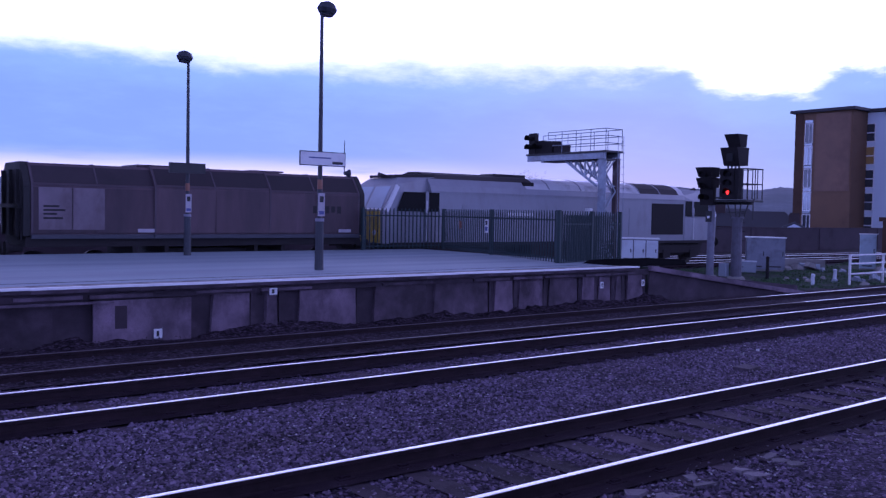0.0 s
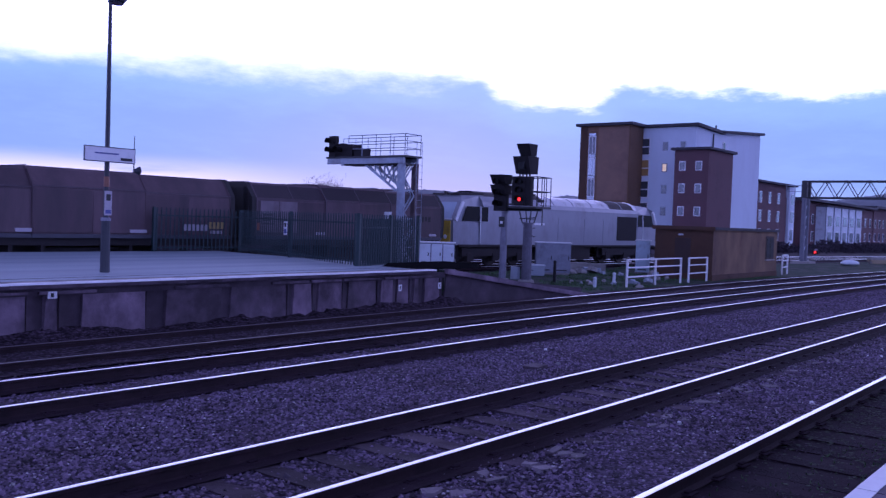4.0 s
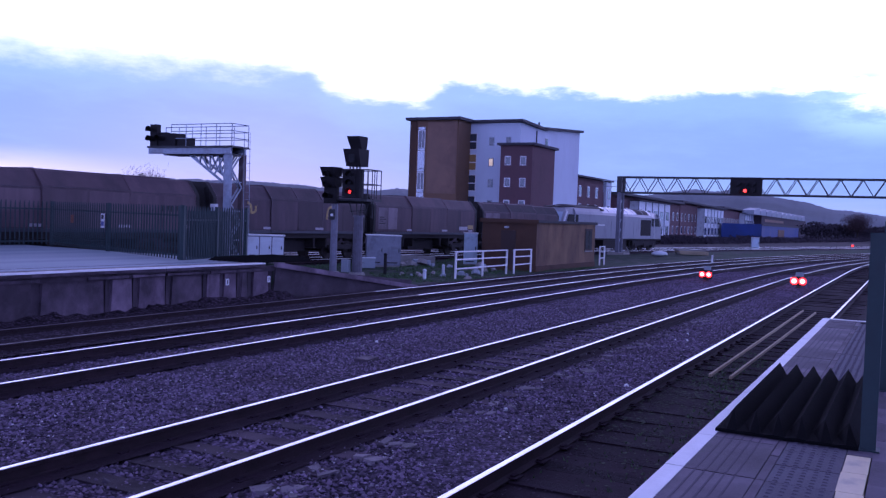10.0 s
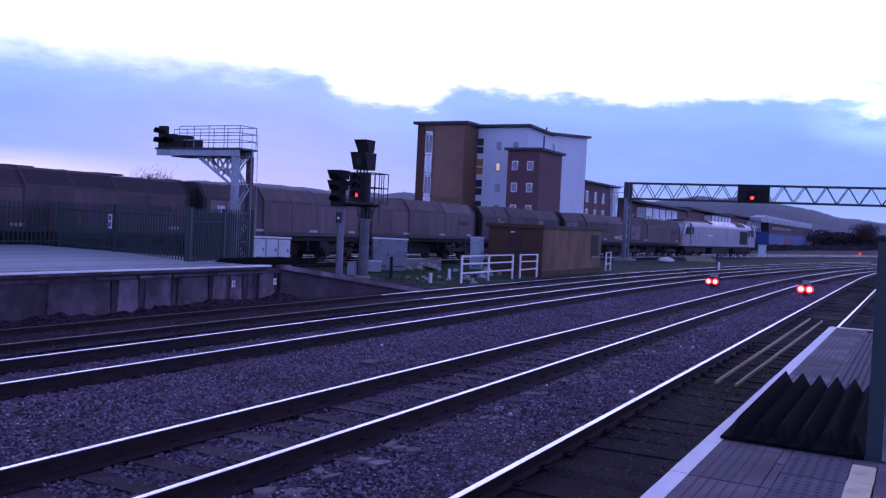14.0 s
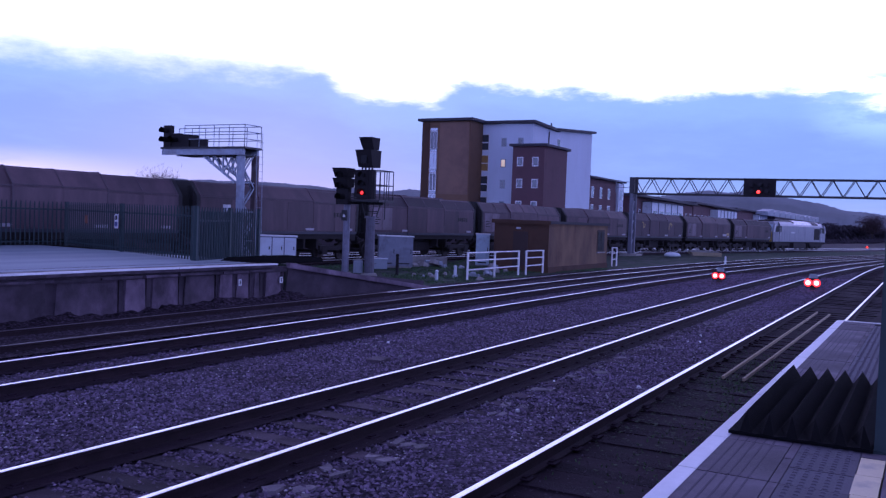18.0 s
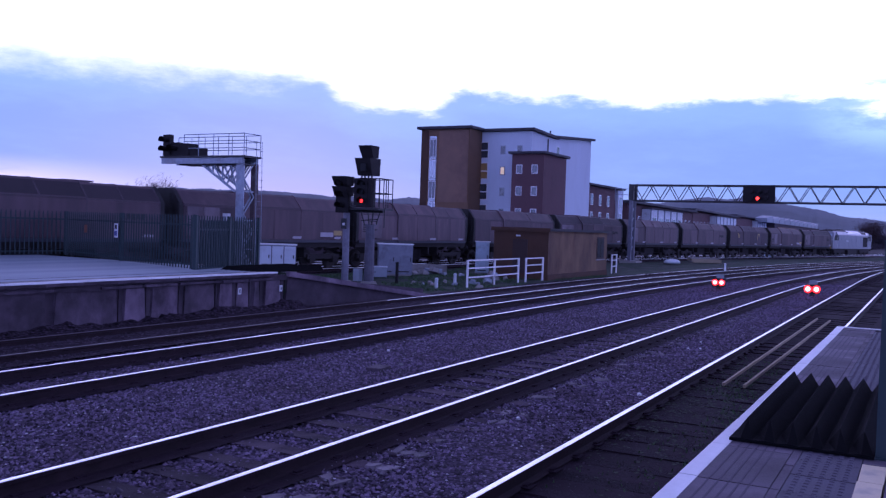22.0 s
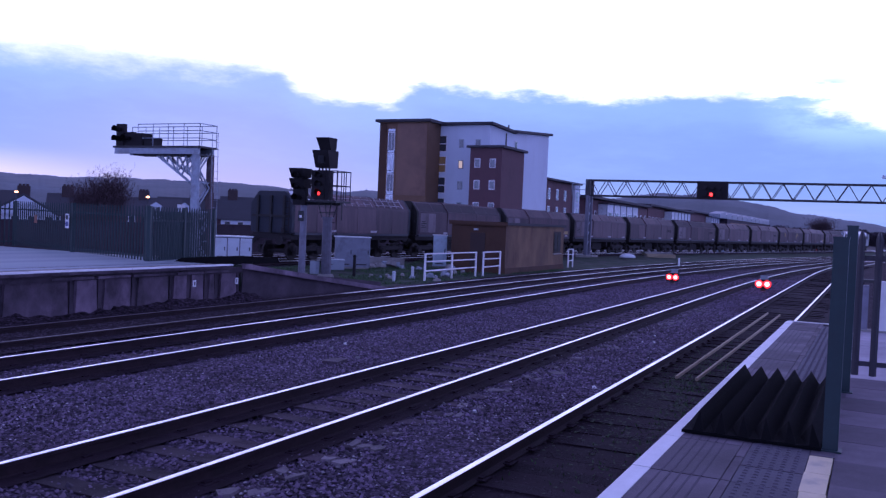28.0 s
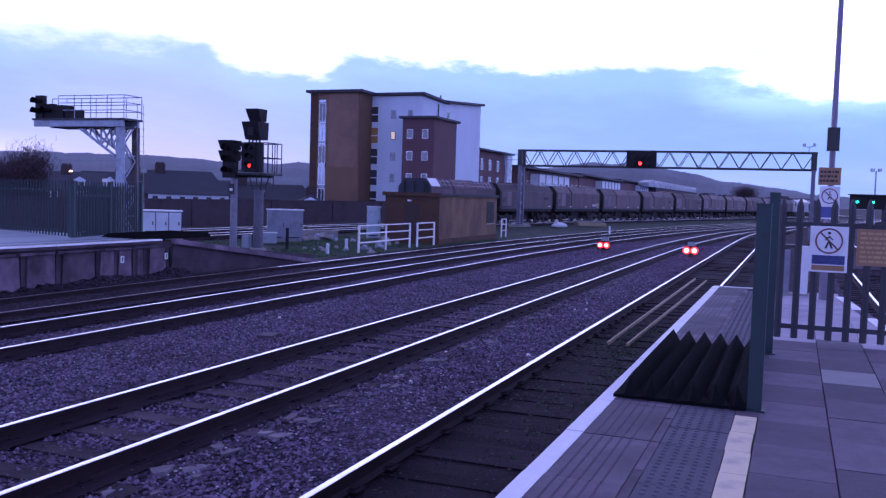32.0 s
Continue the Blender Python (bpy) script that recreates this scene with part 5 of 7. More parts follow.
def cabinet(name, x, y, z, w, d, h, mt, turn, label, doors=2, group="lineside cabinets"):
    th = thing(name, pose(x, y, z, 0, 0, turn), label, "cabinet", group)
    part("body", bx(-w / 2, w / 2, 0, d, 0.08, h - 0.05), M["gantry_grey" if doors == 3 else mt], th, bevel=0.015)
    part("lid", bx(-w / 2 - 0.04, w / 2 + 0.04, -0.04, d + 0.04, h - 0.05, h), M["sign_white"], th, bevel=0.01)
    part("plinth", bx(-w / 2 + 0.03, w / 2 - 0.03, 0.03, d - 0.03, 0, 0.08), M["concrete"], th)
    for i in range(doors):
        a = -w / 2 + w * i / doors
        dr = part("door", bx(a + 0.02, a + w / doors - 0.02, -0.015, 0.0, 0.12, h - 0.09), M[mt], th, bevel=0.004)
        part("handle", bx(a + w / doors - 0.12, a + w / doors - 0.08, -0.04, -0.015, h * 0.45, h * 0.58), M["dark_steel"], dr)
        part("vent", bx(a + 0.1, a + w / doors - 0.16, -0.02, -0.015, 0.18, 0.24), M["dark_steel"], dr)
    return th


cabinet("relay_cabinet", 36.2, 22.4, -0.12, 1.65, 0.65, 1.55, "relay_grey", -52, "large grey lineside relay cabinet with a pale lid", 2)
cabinet("equipment_locker", 26.9, 22.0, 0.42, 1.40, 0.6, 1.02, "pale_grp", -50, "pale three-door equipment locker beside the signal", 3)
cabinet("location_case", 42.0, 20.6, -0.12, 0.70, 0.38, 1.75, "pale_blue_case", -60, "tall pale blue-grey location case by the hut", 1)
stand = thing("locker_stand", pose(26.9, 22.0, -0.3, 0, 0, -50), "concrete plinth under the equipment locker", "plinth")
part("block", bx(-0.75, 0.75, -0.05, 0.65, 0, 0.72), M["concrete"], stand, bevel=0.02)


def bollard(x, y, h, mt, label):
    th = thing("marker_post", pose(x, y, -0.15), label, "marker post", "marker posts")
    part("shaft", tube((0, 0, 0), (0, 0, h), 0.07, 0.06, 10), M[mt], th)
    part("cap", lathe([(0.075, 0), (0.075, 0.05), (0.03, 0.09)], 10), M[mt], th, m=pose(0, 0, h))


bollard(31.5, 19.4, 0.85, "black", "short black marker post on the grass")
bollard(33.3, 17.6, 0.42, "pale_grp", "short pale marker post on the grass")
bollard(64.0, 12.4, 0.50, "pale_grp", "short pale marker post beside the line")
bollard(30.6, 17.0, 0.35, "pale_grp", "short pale marker post on the grass")


def telephone_post():
    th = thing("signal_telephone", pose(27.9, 25.58, -0.2), "white telephone box on a slim grey post", "telephone")
    part("post", tube((0, 0, 0), (0, 0, 2.36), 0.05, 0.05, 10), M["lattice_grey"], th)
    bxx = part("case", bx(-0.09, 0.09, -0.13, 0.13, 2.34, 2.77), M["sign_white"], th, bevel=0.02)
    part("door_panel", bx(-0.10, -0.09, -0.08, 0.08, 2.40, 2.64), M["grey_grp"], bxx)


telephone_post()


def chunk(rng, s, flat=0.6, bm=None, at=(0, 0, 0)):
    bm = bm or bmesh.new()
    pts = [(1, 0, 0), (0.5, 0.8, 0), (-0.6, 0.75, 0), (-1, 0, 0), (-0.5, -0.8, 0), (0.6, -0.75, 0)]
    lo = [bm.verts.new(Vector(at) + Vector((x * s * rng.uniform(0.7, 1.2), y * s * rng.uniform(0.7, 1.2), -0.05))) for x, y, _ in pts]
    hi = [bm.verts.new(Vector(at) + Vector((x * s * rng.uniform(0.4, 0.9), y * s * rng.uniform(0.4, 0.9), s * flat * rng.uniform(0.7, 1.2)))) for x, y, _ in pts]
    bm.faces.new(lo[::-1])
    bm.faces.new(hi)
    for i in range(6):
        j = (i + 1) % 6
        bm.faces.new((lo[i], lo[j], hi[j], hi[i]))
    return bm


def rubble():
    rng = random.Random(21)
    for cx, cy, n, sp, sz in ((32.5, 18.0, 8, 0.9, 0.14), (38.5, 18.3, 10, 0.7, 0.22), (39.5, 22.3, 10, 1.3, 0.30), (34.0, 16.6, 5, 0.8, 0.16)):
        th = thing("rubble_heap", pose(cx, cy, -0.14), "heap of broken grey concrete on the grass", "rubble", "rubble heaps")
        for k in range(n):
            x, y = rng.gauss(0, sp * 0.5), rng.gauss(0, sp * 0.5)
            h = max(0, 0.35 - 0.4 * math.hypot(x, y)) * rng.random()
            part("concrete_lump", chunk(rng, sz * rng.uniform(0.5, 1.3)), M["concrete" if rng.random() < 0.7 else "grey_grp"], th, m=pose(x, y, h, rng.uniform(-25, 25), rng.uniform(-25, 25), rng.uniform(0, 180)))
    th = thing("concrete_trough", pose(40.3, 23.5, -0.12, 0, 0, -50), "low concrete cable trough lying in the grass", "trough")
    for k in range(3):
        part("trough_lid", bx(-1.5 + k, -0.52 + k, -0.25, 0.25, 0.0, 0.42), M["concrete"], th, bevel=0.02)
    th = thing("ballast_bag", pose(73.0, 18.4, -0.1), "slumped pale sack beside the gantry leg", "sack")
    bm = lathe([(0.4, 0), (0.62, 0.06), (0.66, 0.18), (0.48, 0.34), (0.2, 0.40)], 12)
    for v in bm.verts:
        v.co.x *= 1.5 + 0.2 * noise.noise(v.co * 2)
    part("sack", bm, M["pale_grp"], th, smooth=True)
    th = thing("drain_cover", pose(12.74, 8.16, -0.165, 0, 0, 8), "flat weathered concrete cover in the ballast", "cover")
    part("slab", bx(-0.21, 0.21, -0.14, 0.14, 0, 0.05), M["wall_panel"], th, bevel=0.012)
    th = thing("spare_timbers", pose(0, 0, 0), "two long pale timbers laid between the platform rails", "timber")
    for (xa, ya), (xb, yb) in (((14.6, 2.78), (28.6, 2.80)), ((14.6, 2.46), (28.2, 2.42))):
        part("timber", bar((xa, ya, -0.06), (xb, yb, -0.06), 0.036, 0.05), M["yellow_wood"], th, bevel=0.006)


rubble()


def sleeper_stack():
    """Old sleepers and blocks stacked beside the goods line."""
    th = thing("sleeper_stack", pose(81.6, 17.7, -0.12, 0, 0, -58), "low stack of weathered sleepers beside the goods line", "timber stack")
    rng = random.Random(12)
    for layer in range(3):
        for k in range(5 - layer):
            y = (k - (4 - layer) / 2) * 0.30 + rng.uniform(-0.03, 0.03)
            part("sleeper", bx(-1.3 + rng.uniform(-0.15, 0.15), 1.3 + rng.uniform(-0.15, 0.15), y - 0.125, y + 0.125, layer * 0.16, layer * 0.16 + 0.15), M["yellow_wood" if rng.random() < 0.4 else "concrete"], th, bevel=0.01)
    cabinet("location_case", 118.0, 17.6, -0.12, 0.9, 0.5, 1.5, "pale_blue_case", -70, "pale location case far along the line", 1)
    bt = thing("battery_box", pose(34.6, 22.3, -0.12, 0, 0, -52), "low grey battery box beside the relay cabinet", "cabinet", "lineside cabinets")
    part("body", bx(-0.38, 0.38, 0, 0.45, 0, 0.46), M["grey_grp"], bt, bevel=0.015)
    part("lid", bx(-0.40, 0.40, -0.02, 0.47, 0.46, 0.50), M["pale_grp"], bt, bevel=0.01)


sleeper_stack()

# ---- platform end: fence, signs, lamp column ----


def end_fence():
    th = thing("gate_posts", None, "thick dark green gate posts at the platform end", "gate")
    for x, y, r, top in ((6.34, 0.190, 0.047, 2.31), (8.84, 0.175, 0.045, 2.42)):
        g = part("post", bx(x - r, x + r, y - r, y + r, PT, top), M["green_steel"], th, bevel=0.006)
        part("post_cap", bx(x - r - 0.004, x + r + 0.004, y - r - 0.004, y + r + 0.004, top, top + 0.012), M["green_steel"], g)
        part("hinge", bx(x + r, x + r + 0.03, y - 0.02, y + 0.02, top - 0.4, top - 0.3), M["dark_steel"], g)
        part("foot_plate", bx(x - 0.07, x + 0.07, y - 0.07, y + 0.07, PT, PT + 0.01), M["green_steel"], g)
    palisade([(9.93, 0.193), (9.98, -1.28)], PT, 1.46, 0.1475, "dark palisade fence closing off the platform end", "palisade fences", "picket_dark", rails=(0.14, 1.21), post_every=3, end_posts=False)


end_fence()


def board(name, x, y0, y1, z0, z1, mt, label, category="sign", group="warning signs"):
    """A flat sign facing -x, its plane at x."""
    th = thing(name, pose(x, (y0 + y1) / 2, (z0 + z1) / 2), label, category, group)
    w, h = abs(y1 - y0), z1 - z0
    part("panel", bx(-0.006, 0.006, -w / 2, w / 2, -h / 2, h / 2), M[mt], th, bevel=0.002)
    part("clip", bx(0.006, 0.05, -0.02, 0.02, -0.02, 0.02), M["dark_steel"], th)
    return th, w, h


def flat(parent, name, y0, y1, z0, z1, mt, label="", d=0.004):
    return part(name, bx(-0.006 - d, -0.0062, *sorted((y0, y1)), z0, z1), M[mt], parent, label)


def ring(parent, y, z, r, t, mt, slash=True):
    bm = bmesh.new()
    n = 28
    rows = []
    for k in range(n):
        a = 2 * math.pi * k / n
        rows.append([bm.verts.new((-0.0064 - dx, y + rr * math.cos(a), z + rr * math.sin(a))) for rr, dx in ((r - t, 0.0), (r - t, 0.004), (r, 0.004), (r, 0.0))])
    for k in range(n):
        A, B = rows[k], rows[(k + 1) % n]
        for i in range(3):
            bm.faces.new((A[i], A[i + 1], B[i + 1], B[i]))
    part("prohibition_ring", bm, M[mt], parent, "dark red ring")
    if slash:
        d = r * 0.70
        part("slash", bar((-0.0095, y + d, z + d), (-0.0095, y - d, z - d), 0.003, t), M[mt], parent)


def walker(parent, y, z, s):
    """The plain dark strokes of the pictogram inside the ring."""
    for a, b, w in (((0.0, 0.55), (0.02, 0.0), 0.22), ((0.02, 0.0), (0.28, -0.62), 0.15), ((0.02, 0.0), (-0.26, -0.60), 0.15), ((0.0, 0.45), (0.30, 0.10), 0.11), ((0.0, 0.45), (-0.30, 0.14), 0.11)):
        part("pictogram_stroke", bar((-0.0082, y + a[0] * s, z + a[1] * s), (-0.0082, y + b[0] * s, z + b[1] * s), 0.003, w * s), M["sign_black"], parent)
    part("pictogram_dot", tube((-0.0067, y, z + 0.74 * s), (-0.0095, y, z + 0.74 * s), 0.13 * s, seg=12), M["sign_black"], parent)


def text_bars(parent, y0, y1, z0, z1, rows, mt, seed):
    rng = random.Random(seed)
    p = (z1 - z0) / rows
    for k in range(rows):
        z = z1 - (k + 0.5) * p
        y = y0
        while y > y1 + 0.02:
            l = min(rng.uniform(0.025, 0.07), y - y1)
            flat(parent, "text_bar", y, y - l, z - p * 0.24, z + p * 0.24, mt)
            y -= l + 0.012


def near_signs():
    th, w, h = board("warning_sign", 9.862, -0.16, -0.52, 1.645, 2.115, "sign_white", "white no-access sign with a red ring on the fence")
    ring(th, 0, 0.085, 0.132, 0.016, "sign_red")
    walker(th, 0, 0.080, 0.118)
    flat(th, "blue_band", 0.155, -0.155, -0.155, -0.062, "sign_blue", "blue printed band")
    text_bars(th, 0.14, -0.14, -0.148, -0.07, 3, "blue_text", 3)
    flat(th, "amber_band", 0.155, -0.155, -0.218, -0.165, "sign_amber", "amber printed band")
    t2, w, h = board("notice_board", 9.868, -0.60, -1.02, 1.73, 2.10, "sign_amber", "amber notice with rows of dark lettering on the fence")
    text_bars(t2, 0.18, -0.18, -0.165, 0.165, 7, "amber_text", 5)
    lamp = thing("platform_lamp", pose(14.5, -0.48, PT), "tall slim lamp column carrying signs on the platform", "lamp post", "platform lamps")
    part("column_base", tube((0, 0, 0), (0, 0, 1.2), 0.085, 0.08, 12), M["purple_grey"], lamp)
    part("column_shaft", tube((0, 0, 1.2), (0, 0, 5.9), 0.045, 0.036, 12), M["purple_grey"], lamp)
    hd = lathe([(0.05, 0.0), (0.17, 0.03), (0.21, 0.12), (0.16, 0.24), (0.05, 0.30)], 12)
    part("lantern", hd, M["lamp_grey"], lamp, m=pose(0, 0.1, 5.88))
    sp = part("loudspeaker", bx(-0.085, 0.085, -0.085, 0.085, 2.24, 2.58), M["dark_steel"], lamp, "dark box loudspeaker", bevel=0.03)
    part("speaker_bracket", bx(-0.02, 0.12, -0.03, 0.03, 2.35, 2.45), M["dark_steel"], lamp)
    t3, w, h = board("column_sign", 14.42, -0.30, -0.61, 2.64, 2.90, "sign_amber", "amber plate on the lamp column", group="column signs")
    text_bars(t3, 0.13, -0.13, -0.10, 0.10, 3, "sign_black", 7)
    t4, w, h = board("column_sign", 14.42, -0.33, -0.61, 2.13, 2.62, "sign_white", "white no-access sign on the lamp column", group="column signs")
    ring(t4, 0, 0.10, 0.115, 0.015, "sign_red")
    walker(t4, 0, 0.10, 0.085)
    flat(t4, "blue_band", 0.12, -0.12, -0.22, -0.06, "sign_blue")
    box = thing("switch_cabinet", pose(14.95, -0.115, PT), "narrow white switch cabinet on the platform", "cabinet")
    part("body", bx(-0.1, 0.1, -0.125, 0.055, 0.03, 0.775), M["sign_white"], box, bevel=0.01)
    part("side_case", bx(-0.08, 0.1, 0.145, 0.305, 0.0, 0.70), M["post_grey"], box, "grey side case", bevel=0.01)
    part("foot", bx(-0.12, 0.12, -0.14, 0.33, 0, 0.03), M["concrete"], box)
    part("hood", bx(-0.12, 0.12, 0.0, 0.545, 0.745, 0.79), M["dark_steel"], box, "dark overhanging cover", bevel=0.008)
    part("hood_post", bx(-0.03, 0.03, 0.50, 0.54, 0, 0.745), M["dark_steel"], box)
    gs = thing("platform_signal", pose(60, -4.2, -0.2), "black signal board showing two green lights beyond the platform", "railway signal")
    part("board", bx(0, 0.2, -1.1, 1.1, 2.45, 3.30), M["black"], gs, bevel=0.03)
    for y in (-0.8, 0.8):
        part("post", tube((0.1, y, 0), (0.1, y, 2.45), 0.09, seg=10), M["dark_steel"], gs)
    for y in (0.67, -0.22):
        part("green_lamp", lathe([(0.02, -0.05), (0.06, -0.03), (0.075, 0.0), (0.075, 0.04)], 14, axis="X"), M["green_lamp"], gs, "lit green lens", m=pose(-0.03, y, 2.88))
        part("hood", bar((-0.05, y, 3.06), (-0.35, y, 3.08), 0.3, 0.03), M["black"], gs)
    part("cap", bx(-0.2, 0.3, -1.2, 1.2, 3.30, 3.36), M["dark_steel"], gs)
    fm = thing("floodlight_mast", pose(150, -11.2, -0.3), "distant slim floodlight mast", "mast")
    part("shaft", tube((0, 0, 0), (0, 0, 8.3), 0.16, 0.10, 10), M["lattice_grey"], fm)
    for y in (-0.5, 0.5):
        part("floodlight", bx(-0.25, 0.2, y - 0.3, y + 0.3, 8.2, 8.7), M["pale_grp"], fm, bevel=0.03)


near_signs()

# ---- the freight train ----
# local space: x forward along the train, y to its left, z up from the rail; origin under the rear buffer line of the vehicle


def wheelset(parent, x, r=0.46):
    ws = part("wheelset", tube((0, -0.72, 0), (0, 0.72, 0), 0.08), M["under"], parent, m=pose(x, 0, r))
    for y in (-0.76, 0.76):
        bm = lathe([(r * 0.25, -0.07), (r * 0.95, -0.06), (r, -0.05), (r, 0.05), (r * 0.92, 0.065), (r * 0.3, 0.03)], 18, axis="Y")
        for k in range(4):
            a = k * math.pi / 2 + 0.4
            tube((r * 0.58 * math.cos(a), -0.075, r * 0.58 * math.sin(a)), (r * 0.58 * math.cos(a), 0.07, r * 0.58 * math.sin(a)), r * 0.10, seg=7, bm=bm)
        part("wheel", bm, M["wheel"], ws, m=pose(0, y, 0))


def buffers(parent, x, sign):
    for y in (-0.87, 0.87):
        bm = tube((x, y, 1.05), (x + sign * 0.40, y, 1.05), 0.09, 0.09, 10)
        tube((x + sign * 0.40, y, 1.05), (x + sign * 0.46, y, 1.05), 0.23, 0.23, 14, bm)
        part("buffer", bm, M["under"], parent)
    part("coupling", bar((x, 0, 0.98), (x + sign * 0.5, 0, 0.92), 0.10, 0.16), M["under"], parent)


HOOD = [(-1.30, 1.42), (-1.34, 2.0), (-1.34, 2.80), (-1.30, 2.92), (-0.92, 3.42), (-0.80, 3.50), (0.80, 3.50), (0.92, 3.42), (1.30, 2.92), (1.34, 2.80), (1.34, 2.0), (1.30, 1.42)]


def grown(p, g):
    return [(y * (1 + g / 1.34), z + (g if z > 1.5 else 0)) for y, z in p]


def wagon(variant):
    """A brown covered steel wagon with telescopic hoods over a black underframe."""
    L = 12.1
    rng = random.Random(variant + 40)
    th = thing("covered_wagon", None, "grimy brown hooded steel wagon running in the goods train", "wagon", "train wagons")
    # underframe
    part("solebar", sweep([(-1.25, 1.10), (-1.25, 1.40), (1.25, 1.40), (1.25, 1.10)], [along_x(0.5), along_x(L - 0.5)]), M["under"], th, bevel=0.02)
    for x in (3.5, 4.5, 7.5, 8.5):
        part("cross_bearer", bx(x, x + 0.12, -1.2, 1.2, 0.62, 1.10), M["under"], th)
    part("brake_gear", bx(4.7, 7.4, -0.75, 0.75, 0.42, 1.0), M["under"], th, bevel=0.05)
    for x in (1.15, 2.95, 9.15, 10.95):
        wheelset(th, x)
    for x in (2.05, 10.05):
        for y in (-1.08, 1.08):
            b = bx(x - 1.25, x + 1.25, y - 0.09, y + 0.09, 0.52, 0.76)
            for dx in (-0.9, 0.9):
                bx(x + dx - 0.2, x + dx + 0.2, y - 0.13, y + 0.13, 0.34, 0.66, b)
            part("bogie_frame", b, M["under"], th, bevel=0.02)
    buffers(th, 0.5, -1)
    buffers(th, L - 0.5, 1)
    # black end bulkheads with frames
    for x0, x1 in ((0.42, 0.60), (L - 0.60, L - 0.42)):
        part("end_bulkhead", sweep(grown(HOOD, 0.02), [along_x(x0), along_x(x1)]), M["end_blue" if variant == 4 else "wagon_end"], th, bevel=0.02)
        bm = bmesh.new()
        xo = x0 - 0.05 if x0 < 6 else x1 + 0.05
        for y in (-0.85, 0.0, 0.85):
            bx(xo - 0.05, xo + 0.05, y - 0.06, y + 0.06, 1.4, 3.3, bm)
        bx(xo - 0.05, xo + 0.05, -1.2, 1.2, 2.2, 2.32, bm)
        part("end_frame", bm, M["wagon_end"], th)
    # three hoods, the middle one larger, with raised seams
    plain = variant in (1, 2)
    spans = ((0.62, 4.25, 0.0), (4.10, 8.0, 0.045), (7.85, L - 0.62, 0.0))
    for i, (a, b, g) in enumerate(spans):
        pr = grown(HOOD, g)
        hood = part("hood", sweep(pr, [along_x(a), along_x(b)]), M["wagon_soot" if variant == 5 else "wagon_hood"], th, bevel=0.015)
        for x in (a + 0.03, b - 0.03):
            part("hood_rib", sweep(grown(HOOD, g + 0.022), [along_x(x - 0.025), along_x(x + 0.025)]), M["wagon_hood" if plain else "hood_seam"], hood)
        if not plain:
            top = [p for p in grown(HOOD, g + 0.018) if p[1] > 2.85]
            part("hood_rib", sweep([*top, (1.0, 3.0), (-1.0, 3.0)], [along_x((a + b) / 2 - 0.02), along_x((a + b) / 2 + 0.02)]), M["hood_seam"], hood)
        if variant == 0:
            for sy in (-1, 1):
                q = [Vector((xx, sy * yy, zz + g)) for xx, yy, zz in ((a + 0.08, 1.30 + g, 2.925), (b - 0.08, 1.30 + g, 2.925), (b - 0.08, 0.93 + g, 3.415), (a + 0.08, 0.93 + g, 3.415))]
                part("roof_sheet", bm_quad(*(q if sy < 0 else q[::-1]), 0.006), M["hood_soot"], hood, "soot-blackened roof sheet")
        for sy in (-1, 1):
            part("hood_seam", bar((a, sy * (1.335 + g), 2.885 + g), (b, sy * (1.335 + g), 2.885 + g), 0.03, 0.035), M["hood_seam"], hood)
        for sy in (-1, 1):
            part("side_panel", bx(a + 0.06, (a + b) / 2 - 0.03, *sorted((sy * (1.335 + g), sy * (1.348 + g))), 1.50, 2.80 + g), M["wagon_soot" if variant == 5 else "wagon_side" if variant > 1 else "wagon_hood"], hood, "faded lighter side sheet" if 1 < variant < 5 else "")
            part("side_panel", bx((a + b) / 2 + 0.03, b - 0.06, *sorted((sy * (1.335 + g), sy * (1.348 + g))), 1.50, 2.80 + g), M["wagon_soot" if variant == 5 else "wagon_side" if variant > 1 else "wagon_hood"], hood, "faded lighter side sheet" if 1 < variant < 5 else "")
        part("hood_rail", sweep([(-1.40 - g, 1.34), (-1.40 - g, 1.46), (-1.28, 1.46), (-1.28, 1.34)], [along_x(a), along_x(b)]), M["rail_blue"], hood)
    # paler rear panel, plates and stencil patches on both sides
    for sy in (-1, 1):
        ys = sorted((sy * 1.372, sy * 1.345))
        if variant in (0, 1, 3):
            x0 = 0.82 if sy < 0 else L - 2.64
            part("faded_panel", bx(x0, x0 + 0.89, *ys, 1.60, 2.80), M["wagon_patch"], th, "pale faded side panel")
            part("faded_panel", bx(x0 + 0.92, x0 + 1.81, *ys, 1.60, 2.80), M["wagon_patch"], th, "pale faded side panel")
            for k, (zz, l) in enumerate(((2.24, 0.42), (2.13, 0.58), (2.02, 0.36), (1.90, 0.52))):
                part("stencil", bx(x0 + 0.12, x0 + 0.12 + l, *sorted((sy * 1.374, sy * 1.38)), zz, zz + 0.055), M["wagon_end"], th)
        ys = sorted((sy * 1.394, sy * 1.402))
        for x, w in ((3.6, 0.5), (7.4, 0.62), (10.6, 0.5)):
            if rng.random() < 0.75:
                part("data_plate", bx(x, x + w, *ys, 1.52, 1.63), M["plate_pale"], th, "small pale data plate")
        if variant in (0, 2):
            bm = bmesh.new()
            for k in range(5):
                bx(9.6 + k * 0.24, 9.75 + k * 0.24, *sorted((sy * 1.348, sy * 1.356)), 2.18 + 0.03 * (k % 2), 2.42, bm)
            part("faded_lettering", bm, M["wagon_end"], th)
